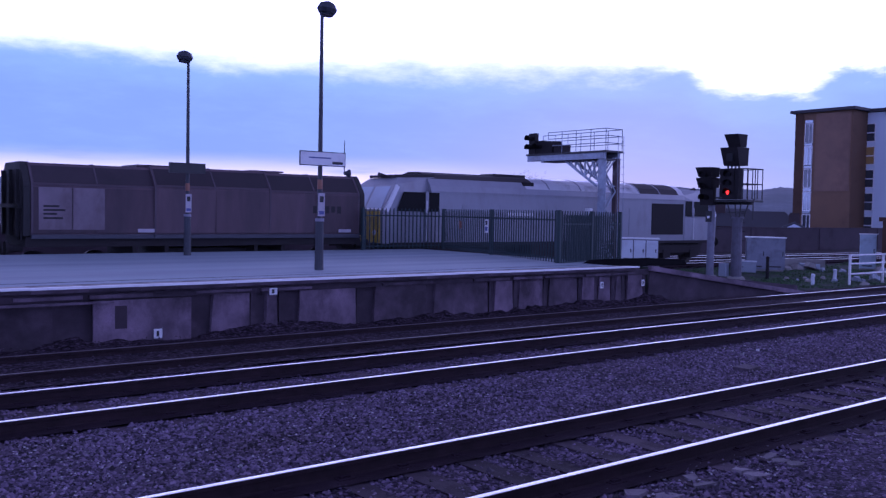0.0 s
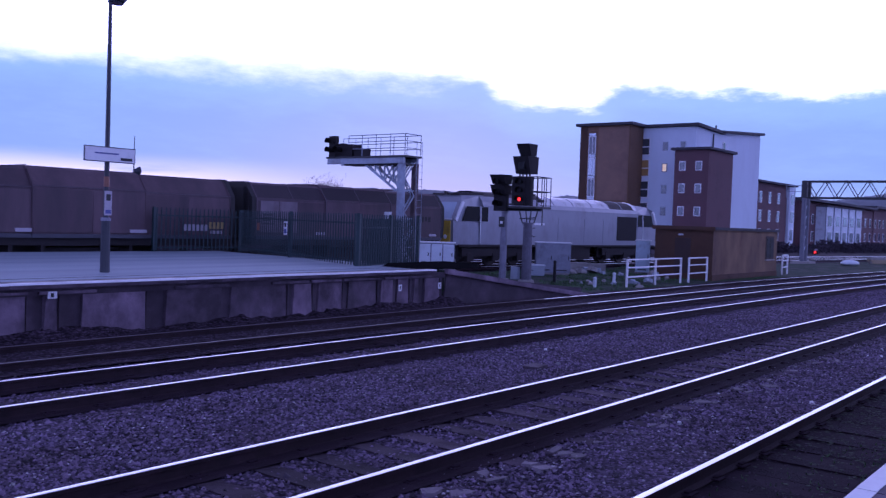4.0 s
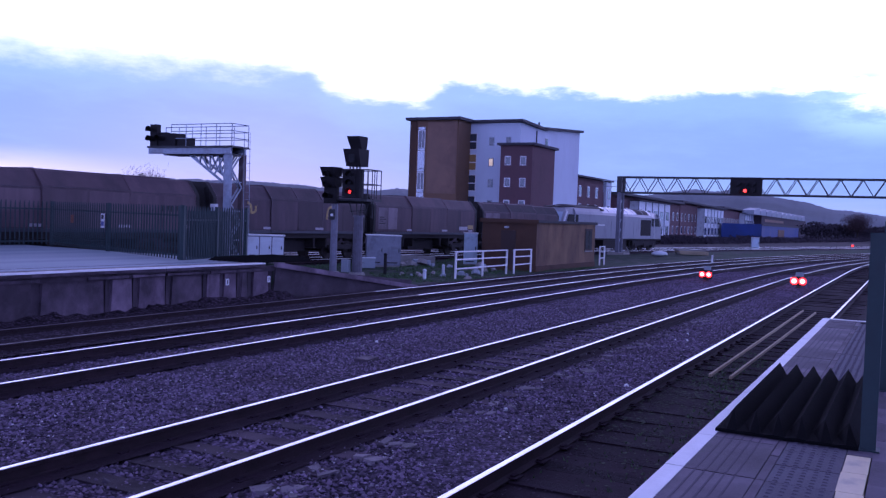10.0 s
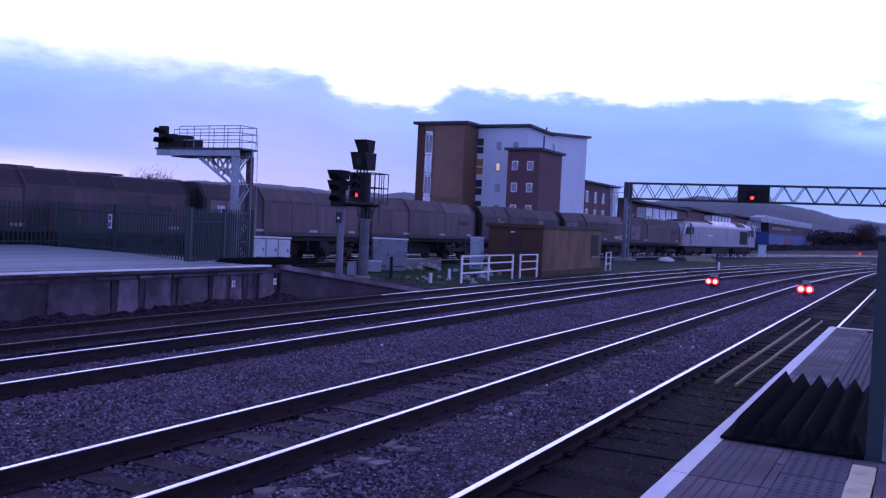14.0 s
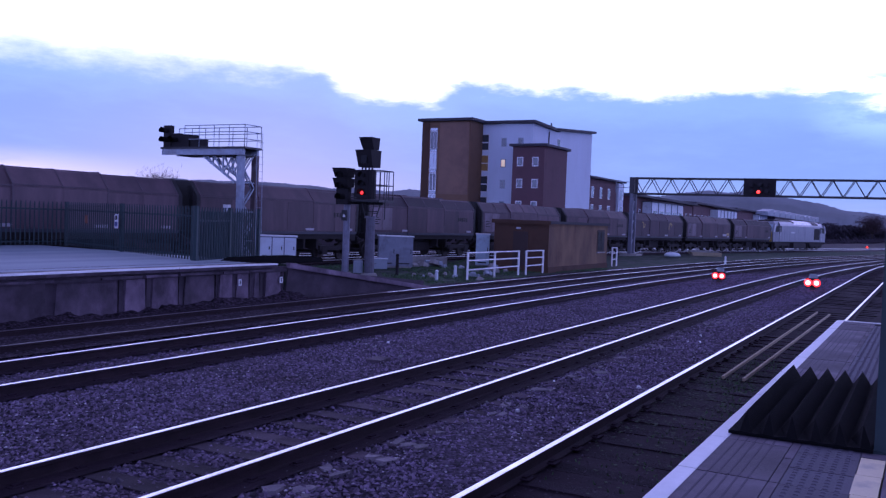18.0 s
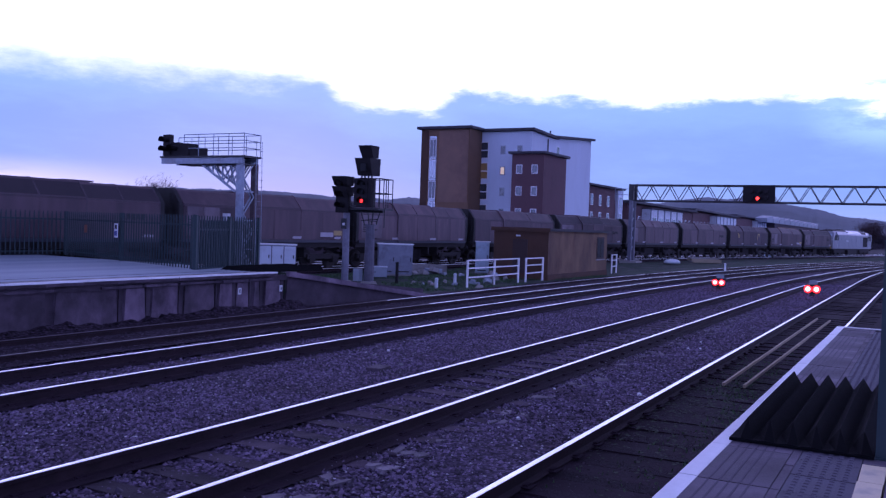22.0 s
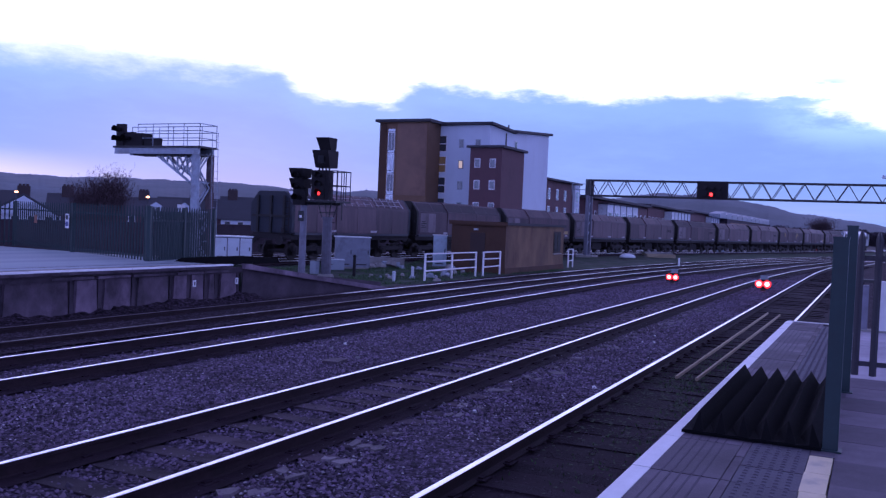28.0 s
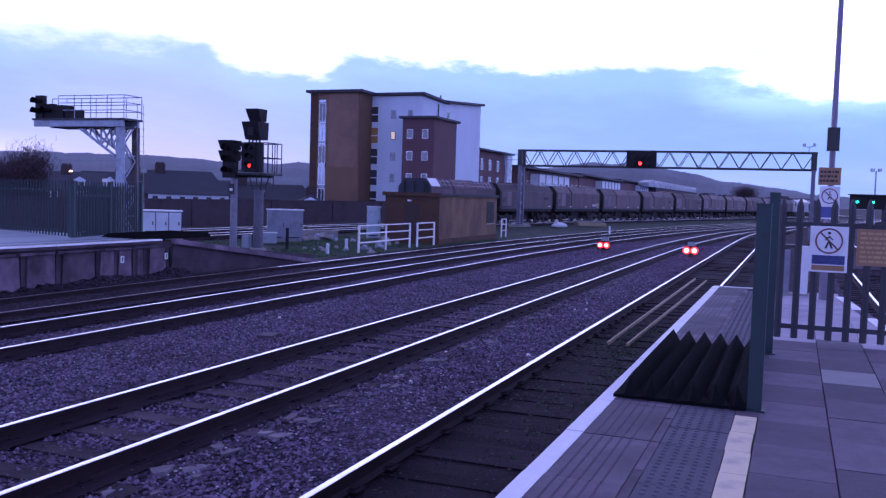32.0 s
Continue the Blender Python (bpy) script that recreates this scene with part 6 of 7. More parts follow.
        if variant == 1:
            part("pale_plate", bx(9.5, 10.5, *sorted((sy * 1.374, sy * 1.38)), 1.62, 1.84), M["plate_pale"], th, "pale rectangular plate")
            part("yellow_plate", bx(10.55, 11.2, *sorted((sy * 1.374, sy * 1.38)), 1.70, 1.94), M["faded_yellow"], th, "faded yellow plate")
        if variant == 5:
            yo = sy * 1.352
            for p, q in (((2.55, 2.72), (2.75, 2.62)), ((2.75, 2.62), (2.82, 2.24)), ((2.82, 2.24), (3.08, 2.32)), ((3.08, 2.32), (3.10, 2.58)), ((8.72, 2.70), (8.48, 2.62)), ((8.48, 2.62), (8.36, 2.36)), ((8.36, 2.36), (8.34, 2.05)), ((8.72, 2.70), (8.95, 2.58)), ((8.95, 2.58), (8.92, 2.40))):
                part("painted_stroke", bar((p[0], yo, p[1]), (q[0], yo, q[1]), 0.02, 0.11), M["faded_yellow"], th, "faded yellow painted stroke")
    # ladder and handrail at the rear end
    bm = bmesh.new()
    for y in (-1.15, -0.8):
        bar((0.40, y, 1.3), (0.40, y, 3.2), 0.035, bm=bm)
    for k in range(6):
        bar((0.40, -1.15, 1.5 + k * 0.3), (0.40, -0.8, 1.5 + k * 0.3), 0.03, bm=bm)
    part("ladder", bm, M["under"], th)
    if variant == 0:
        part("roof_plate", bx(3.8, 4.9, -0.7, 0.7, 3.52, 3.59), M["wagon_hood"], th, bevel=0.01)
        part("roof_plate", bx(7.6, 8.8, -0.7, 0.7, 3.52, 3.58), M["wagon_hood"], th, bevel=0.01)
    if variant == 2:
        part("roof_plate", bx(8.3, 10.6, -0.7, 0.7, 3.50, 3.56), M["wagon_hood"], th, bevel=0.01)
    if variant == 4:
        # the last wagon: dark rear end, a white panel and ladder rails on the roof
        part("roof_panel", bm_quad((0.62, -1.33, 2.95), (1.95, -1.33, 2.95), (1.95, -0.90, 3.52), (0.62, -0.90, 3.52), 0.03), M["white_panel"], th, "white painted roof panel")
        bm = bmesh.new()
        for k in range(14):
            x = 2.3 + k * 0.66
            bar((x, -1.32, 2.98), (x, -0.88, 3.52), 0.03, bm=bm)
        for y, z in ((-1.22, 3.10), (-1.02, 3.36)):
            bar((2.3, y, z), (10.9, y, z), 0.03, bm=bm)
        part("roof_ladder", bm, M["plate_pale"], th)
        part("tail_lamp", bx(0.25, 0.38, -0.95, -0.80, 1.45, 1.68), M["under"], th)
    return th


def bm_quad(a, b, c, d, thick):
    bm = bmesh.new()
    a, b, c, d = (Vector(p) for p in (a, b, c, d))
    n = (b - a).cross(d - a).normalized() * thick
    lo = [bm.verts.new(p) for p in (a, b, c, d)]
    hi = [bm.verts.new(p + n) for p in (a, b, c, d)]
    bm.faces.new(lo[::-1])
    bm.faces.new(hi)
    for i in range(4):
        j = (i + 1) % 4
        bm.faces.new((lo[i], lo[j], hi[j], hi[i]))
    return bm


def locomotive():
    """A large six-axle diesel with a cab at each end, grey with yellow fronts."""
    L = 21.3
    th = thing("diesel_locomotive", None, "large pale grey diesel locomotive with yellow cab fronts", "locomotive")
    side = [(-1.32, 1.12), (-1.33, 2.2), (-1.31, 3.05), (-1.22, 3.30)]
    roof = [(-1.22, 3.30), (-1.02, 3.55), (-0.70, 3.72), (-0.30, 3.80), (0.30, 3.80), (0.70, 3.72), (1.02, 3.55), (1.22, 3.30)]
    mirrored = [(-y, z) for y, z in side[::-1]]
    body = [*side, *[(y, z) for y, z in roof[1:-1]], *mirrored]
    part("body_shell", sweep([*side, *mirrored], [along_x(3.1), along_x(18.2)]), M["loco_body"], th)
    for a, b, mt, lb in ((3.1, 8.0, "loco_body", "dull grey roof section"), (8.0, 15.0, "loco_roof", "silver roof panels"), (15.0, 16.4, "loco_dark", ""), (16.46, 17.8, "loco_dark", ""), (17.8, 18.2, "loco_roof", "")):
        part("roof_section", sweep(roof, [along_x(a), along_x(b)], caps=True), M[mt], th, lb, smooth=False)
    part("soot_strip", sweep([(-1.00, 3.565), (-0.70, 3.738), (-0.30, 3.835), (0.30, 3.835), (0.70, 3.738), (1.00, 3.565)], [along_x(3.1), along_x(8.5)]), M["loco_dark"], th, "sooty strip along the roof")
    for x in (9.3, 11.2, 13.1, 15.0, 16.43):
        part("roof_seam", sweep([(y * 1.01, z + 0.015) for y, z in roof], [along_x(x - 0.03), along_x(x + 0.03)]), M["loco_body"], th)
    part("cantrail", sweep([(-1.335, 3.02), (-1.335, 3.08), (1.335, 3.08), (1.335, 3.02)], [along_x(3.1), along_x(18.2)]), M["loco_body"], th)
    part("exhaust_silencer", bx(6.9, 8.6, -0.45, 0.45, 3.72, 3.90), M["loco_dark"], th, bevel=0.05)
    part("roof_grille", bx(7.9, 8.5, -1.12, -0.86, 3.40, 3.58), M["black"], th)
    for fx, sg in ((0.35, 1), (L, -1)):
        def c(x, fx=fx, sg=sg):
            return fx + sg * x
        # cab: raked windscreen over an upright yellow nose
        st = []
        bm = bmesh.new()
        outline = [(0.62, 1.10), (0.58, 2.30), (1.12, 3.28), (1.45, 3.55), (3.1, 3.62)]
        rows = []
        for x, z in outline:
            wid = 1.26 if x < 0.8 else (1.27 if x < 1.3 else 1.0)
            rows.append((c(x), wid, z))
        left = [bm.verts.new((x, -w if z < 3.4 else -0.95, z)) for x, w, z in rows] + [bm.verts.new((c(3.1), -1.22, 3.28)), bm.verts.new((c(3.1), -1.32, 1.10))]
        right = [bm.verts.new((v.co.x, -v.co.y, v.co.z)) for v in left]
        n = len(left)
        for i in range(n):
            j = (i + 1) % n
            bm.faces.new((left[i], left[j], right[j], right[i]))
        bm.faces.new(left)
        bm.faces.new(right[::-1])
        cab = part("cab", bm, M["loco_body"], th, bevel=0.04)
        part("nose_panel", bx(*sorted((c(0.54), c(0.60))), -1.10, 1.10, 1.12, 2.28), M["loco_yellow"], cab, "yellow warning panel", bevel=0.03)
        if sg > 0:
            for y in (-1.345, 1.345):
                part("cab_side_panel", bx(*sorted((c(0.66), c(1.02))), *sorted((y * 0.905, y * 0.86)), 1.16, 2.26), M["loco_yellow"], cab, "yellow cab side")
        for y0, y1 in ((-1.08, -0.06), (0.06, 1.08)):
            part("windscreen", bm_quad((c(0.615), y0, 2.36), (c(0.615), y1, 2.36), (c(1.085), y1 * 0.97, 3.20), (c(1.085), y0 * 0.97, 3.20), 0.02 * -sg), M["cab_screen"], cab, "sloping windscreen with the sky's reflection painted in its colour")
        for y in (-1, 1):
            ys = sorted((y * 1.335, y * 1.31))
            part("cab_window", bm_side(c(1.16), c(1.46), c(2.46), c(2.46), y * 1.326, 2.30, 3.02), M["cab_glass"], cab, "dark cab side window")
            part("door_window", bm_side(c(2.62), c(2.62), c(3.10), c(3.10), y * 1.338, 2.30, 3.02), M["cab_glass"], cab)
            part("windscreen_pillar", bar((c(0.72), y * 1.27, 2.30), (c(1.22), y * 1.275, 3.24), 0.14, 0.17), M["frame_white"], cab, "white windscreen pillar")
            part("cab_door", bx(*sorted((c(2.54), c(3.16))), *sorted((y * 1.345, y * 1.32)), 1.15, 2.26), M["loco_body"], cab, bevel=0.01)
            part("window_divider", bx(*sorted((c(2.47), c(2.61))), *sorted((y * 1.348, y * 1.30)), 2.26, 3.06), M["loco_body"], cab)
            part("handrail", tube((c(2.50), y * 1.38, 1.2), (c(2.50), y * 1.38, 2.7), 0.02, seg=6), M["frame_white"], cab)
            part("headlight", lathe([(0.09, 0), (0.12, 0.03), (0.11, 0.06), (0.02, 0.07)], 12, axis="X"), M["frame_white"], cab, m=pose(c(0.52), y * 0.80, 1.50))
        if sg > 0:
            part("cab_roof", bm_quad((c(1.38), -0.90, 3.56), (c(3.12), -0.98, 3.64), (c(3.12), 0.98, 3.64), (c(1.38), 0.90, 3.56), 0.10), M["loco_dark"], cab, "sooty cab roof")
        part("windscreen_frame", bm_quad((c(0.60), -1.14, 2.33), (c(0.60), 1.14, 2.33), (c(0.625), 1.14, 2.37), (c(0.625), -1.14, 2.37), 0.03 * -sg), M["loco_roof"], cab)
        part("horn", tube((c(1.35), -0.25, 3.62), (c(1.05), -0.25, 3.66), 0.05, 0.09), M["loco_dark"], cab)
        buffers(th, c(0.55), -sg)
    # body-side doors, grilles and plates on both sides
    for y in (-1, 1):
        def slab(name, x0, x1, z0, z1, mt, lb="", d0=1.338, d1=1.325):
            return part(name, bx(x0, x1, *sorted((y * d0, y * d1)), z0, z1), M[mt], th, lb)
        g = slab("side_grille", 15.75, 18.05, 1.42, 2.87, "black", "large dark radiator grille")
        bm = bmesh.new()
        for k in range(9):
            bx(15.8, 18.0, *sorted((y * 1.345, y * 1.336)), 1.5 + k * 0.15, 1.54 + k * 0.15, bm)
        part("grille_slat", bm, M["black"], g)
        for x in (4.6, 6.5, 9.6, 12.2, 14.2):
            slab("access_door", x, x + 0.9, 1.25, 2.6, "loco_body", d0=1.342)
        slab("depot_plate", 6.9, 8.3, 2.2, 2.32, "loco_roof", "faded lettering strip", 1.346, 1.34)
        slab("solebar", 1.3, 20.3, 1.02, 1.14, "under", "", 1.35, 1.2)
        slab("fuel_tank", 8.3, 13.0, 0.30, 1.02, "under", "", 1.25, 0.4)
        for xa, xb in ((1.5, 7.1), (14.2, 19.8)):
            slab("brake_rigging", xa, xb, 0.40, 1.02, "under", "", 0.98, 0.90)
    # bogies
    for bxc in (4.3, 17.0):
        for y in (-1.12, 1.12):
            b = bx(bxc - 2.6, bxc + 2.6, y - 0.10, y + 0.10, 0.55, 0.95)
            for dx in (-2.0, 0, 2.0):
                bx(bxc + dx - 0.25, bxc + dx + 0.25, y - 0.15, y + 0.15, 0.30, 0.72, b)
                tube((bxc + dx + 0.45, y, 0.5), (bxc + dx + 0.45, y, 0.98), 0.09, seg=8, bm=b)
            part("bogie_frame", b, M["under"], th, bevel=0.02)
        for dx in (-2.0, 0, 2.0):
            wheelset(th, bxc + dx, 0.50)
    return th


def bm_side(xa0, xa1, xb1, xb0, y, z0, z1):
    """An upright pane on a body side: bottom xa0..xb0, top xa1..xb1."""
    bm = bmesh.new()
    o = 0.016 * (1 if y > 0 else -1)
    lo = [bm.verts.new(p) for p in ((xa0, y, z0), (xb0, y, z0), (xb1, y, z1), (xa1, y, z1))]
    hi = [bm.verts.new((v.co.x, y + o, v.co.z)) for v in lo]
    bm.faces.new(lo)
    bm.faces.new(hi[::-1])
    for i in range(4):
        j = (i + 1) % 4
        bm.faces.new((lo[i], lo[j], hi[j], hi[i]))
    return bm


LOCO = locomotive()
KINDS = [wagon(0), wagon(1), wagon(2), wagon(3), wagon(4), wagon(5)]
ORDER = [0, 1, 5, 2, 3, 0, 2, 3, 1, 0, 4]
WAGONS = []
for idx, kd in enumerate(ORDER):
    src = KINDS[kd]
    WAGONS.append(src if src not in WAGONS else copy_thing(src, pose(0, 0, 0)))
tagged(WAGONS[-1], "grimy brown hooded wagon with a white roof panel, last one")

# ---- distant buildings ----


def window_on(parent, axis, c, z, w, h, face, lit=False, frame_m="frame_white", pane="glass"):
    """A framed pane on a wall that faces -x (axis X) or -y (axis Y); c is its centre along the wall."""
    def slab(d0, d1, w0, h0, mt, name, par):
        if axis == "X":
            return part(name, bx(face - d1, face - d0, c - w0 / 2, c + w0 / 2, z - h0 / 2, z + h0 / 2), M[mt], par)
        return part(name, bx(c - w0 / 2, c + w0 / 2, face - d1, face - d0, z - h0 / 2, z + h0 / 2), M[mt], par)
    f = slab(0.002, 0.06, w + 0.22, h + 0.22, frame_m, "window", parent)
    slab(0.06, 0.075, w, h, lit if lit else pane, "pane", f)
    return f


def roof_plate(parent, x0, x1, y0, y1, za, zb, over=0.5, t=0.35, name="roof"):
    """A flat or gently tilted roof, za at x0 and zb at x1, overhanging the walls."""
    bm = bmesh.new()
    v = [bm.verts.new(p) for p in ((x0 - over, y0 - over, za), (x1 + over, y0 - over, zb), (x1 + over, y1 + over, zb), (x0 - over, y1 + over, za), (x0 - over, y0 - over, za + t), (x1 + over, y0 - over, zb + t), (x1 + over, y1 + over, zb + t), (x0 - over, y1 + over, za + t))]
    for f in ((0, 3, 2, 1), (4, 5, 6, 7), (0, 1, 5, 4), (1, 2, 6, 5), (2, 3, 7, 6), (3, 0, 4, 7)):
        bm.faces.new([v[i] for i in f])
    return part(name, bm, M["roof_grey"], parent, "dark overhanging roof")


def apartment_block():
    th = thing("apartment_building", None, "five-storey apartment block in ochre, white and red-brown", "building")
    part("ochre_wing", bx(102.3, 112, 52.6, 59.8, -3.6, 15.2), M["ochre_clad"], th, "ochre-clad wing")
    roof_plate(th, 102.3, 112, 52.6, 59.8, 15.2, 15.2)
    part("pale_panel", bx(102.22, 102.298, 52.75, 57.1, 5.6, 15.0), M["ochre_pale"], th, "paler ochre panel")
    part("corner_strip", bx(102.24, 102.298, 58.75, 59.8, -3.6, 15.1), M["brown_wall"], th, "darker strip down the corner")
    part("white_block", bx(105.9, 113.8, 45.4, 56, -3.6, 15.1), M["white_render"], th, "white rendered block")
    roof_plate(th, 105.9, 113.8, 45.4, 56, 15.15, 14.85)
    part("white_wing", bx(113.8, 128.6, 45.4, 56, -3.6, 14.9), M["white_render"], th, "white rendered wing")
    bm = bmesh.new()
    bx(113.8, 128.6, 45.4, 56, 14.9, 15.2, bm)
    for v in bm.verts:
        if v.co.z > 15 and v.co.x > 120:
            v.co.z = 16.1
    part("gable_top", bm, M["white_render"], th)
    roof_plate(th, 113.8, 128.6, 45.4, 56, 14.95, 16.1)
    part("red_block", bx(103.0, 110.8, 42.45, 46.8, -3.6, 11.9), M["red_brick"], th, "red-brown projecting block")
    roof_plate(th, 103.0, 110.8, 42.45, 46.8, 11.9, 11.9, 0.4, 0.3)
    zs = (1.6, 4.4, 7.2, 9.95)
    for z in zs:
        for y in (45.75, 43.65):
            window_on(th, "X", y, z, 0.62, 0.95, 103.0)
    for k, z in enumerate((1.6, 4.4, 7.2, 9.95, 12.7)):
        window_on(th, "X", 49.45, z, 0.50, 0.90, 105.9, lit="lit" if k == 3 else False, frame_m="grey_grp")
        if k == 4:
            window_on(th, "X", 47.05, z, 0.50, 0.90, 105.9, frame_m="grey_grp")
        window_on(th, "X", 52.15, z, 0.95, 2.0, 105.9, lit="lit_dim" if k == 3 else False)
        window_on(th, "X", 58.0, z, 0.85, 2.2, 102.3, pane="pale_glass" if k % 2 else "glass")
        part("spandrel", bx(102.24, 102.3, 57.48, 58.52, z + 1.25, z + 1.6), M["pale_glass"], th)
        part("transom", bx(105.80, 105.824, 51.67, 52.63, z - 0.10, z + 0.04), M["frame_white"], th)
        part("mullion", bx(102.20, 102.224, 57.90, 57.98, z - 1.1, z + 1.1), M["frame_white"], th)
    for z in (4.4, 7.2, 9.95, 13.3):
        window_on(th, "Y", 115.0, z, 0.8, 1.1, 45.4)
    part("roof_vent", tube((121, 49, 15.6), (121, 49, 16.9), 0.12), M["dark_steel"], th)
    part("drainpipe", tube((111.2, 45.30, 2.0), (111.2, 45.30, 14.6), 0.09, seg=8), M["frame_dark"], th)
    # lower brick range behind
    lo = thing("low_apartment_range", None, "three-storey red-brown range with white end bay", "building", "low apartment ranges")
    part("wall", bx(129.2, 146, 46, 56, -3.6, 9.5), M["red_brick"], lo)
    part("end_bay", bx(143.5, 146.2, 45.6, 56, -3.6, 9.4), M["white_render"], lo, "white end bay")
    roof_plate(lo, 129.2, 146, 46, 56, 9.5, 9.5, 0.7, 0.3)
    for x in (131.5, 135.5, 139.5):
        for z in (1.8, 4.6, 7.4):
            window_on(lo, "Y", x, z, 0.9, 1.5, 46.0, pane="pale_glass")
    for z in (1.8, 4.6, 7.4):
        window_on(lo, "Y", 144.8, z, 1.3, 1.7, 45.6, pane="pale_glass")


def terrace_range(x0, x1, y, z, white):
    """A long range of brick flats under one dark roof, with a broad pale glazed bay between x values white."""
    th = thing("housing_range", None, "long brick range of flats with a broad pale glazed bay", "building", "housing ranges")
    part("rear_wall", bx(x0, x1, y + 0.5, y + 10, -3.6, z), M["red_brick"], th)
    roof_plate(th, x0, x1, y, y + 10, z, z - 0.3, 0.9, 0.45)
    for a, b in ((x0, white[0]), (white[1], x1)):
        if b - a < 1:
            continue
        part("brick_front", bx(a + 0.05, b - 0.05, y, y + 0.5, -3.6, z - 0.6), M["red_brick"], th)
        n = max(1, int((b - a) / 3.6))
        for i in range(n):
            for zz in (1.7, 4.6):
                window_on(th, "Y", a + (b - a) * (i + 0.5) / n, zz, 0.9, 1.5, y, pane="pale_glass" if (i + int(zz)) % 3 == 0 else "glass")
    a, b = white
    part("pale_bay", bx(a, b, y - 1.6, y + 0.5, -3.6, z - 0.8), M["pale_grp"], th, "pale rendered and glazed bay")
    part("bay_roof", bx(a - 0.2, b + 0.2, y - 1.9, y, z - 0.8, z - 0.6), M["roof_grey"], th)
    n = max(2, int((b - a) / 4.0))
    for i in range(n):
        for zz in (1.6, 4.4):
            window_on(th, "Y", a + (b - a) * (i + 0.5) / n, zz, 2.2, 1.7, y - 1.6, pane="pale_glass" if (i * 3 + int(zz)) % 4 else "glass")
        part("mullion", bx(a + (b - a) * i / n - 0.12, a + (b - a) * i / n + 0.12, y - 1.75, y - 1.6, -3.6, z - 0.8), M["grey_grp"], th)


apartment_block()
terrace_range(150, 196, 45.5, 7.6, (157.5, 181))
terrace_range(201, 252, 46.5, 7.9, (219, 244))
terrace_range(258, 335, 48, 8.2, (287, 333))


def blue_shed():
    th = thing("industrial_shed", None, "low blue profiled-steel shed with a saw-toothed glazed roof behind", "shed")
    part("blue_wall", bx(237, 319, 34, 44, -3.6, 3.85), M["blue_shed"], th, "blue steel cladding")
    part("upper_wall", bx(305, 440, 44, 47, -3.6, 7.2), M["dark_wall"], th, "dark upper wall")
    part("loading_door", bx(268, 281, 33.9, 34.0, -0.3, 2.6), M["hut_side"], th, "dull ochre loading door")
    part("strip_window", bx(312, 360, 43.9, 44.0, 5.2, 6.1), M["ochre_pale"], th)
    part("eaves_band", bx(236.5, 319.5, 33.8, 34.0, 3.5, 4.0), M["roof_grey"], th)
    for k in range(11):
        x = 287 + k * 13.2
        tooth = bm_quad((x, 47.2, 7.2), (x + 12.4, 47.2, 7.2), (x + 12.4, 47.2, 9.5), (x, 47.2, 8.5), 3.5)
        part("sawtooth", tooth, M["grey_grp"], th, "pale glazed roof bay")


blue_shed()


TOWN = -3.6


def prism_up(outline, y0, y1):
    """A slab between y0 and y1 with an upright outline of (x, z) points."""
    bm = bmesh.new()
    a = [bm.verts.new((x, y0, z)) for x, z in outline]
    b = [bm.verts.new((x, y1, z)) for x, z in outline]
    bm.faces.new(a)
    bm.faces.new(b[::-1])
    for i in range(len(a)):
        j = (i + 1) % len(a)
        bm.faces.new((a[j], a[i], b[i], b[j]))
    return bm


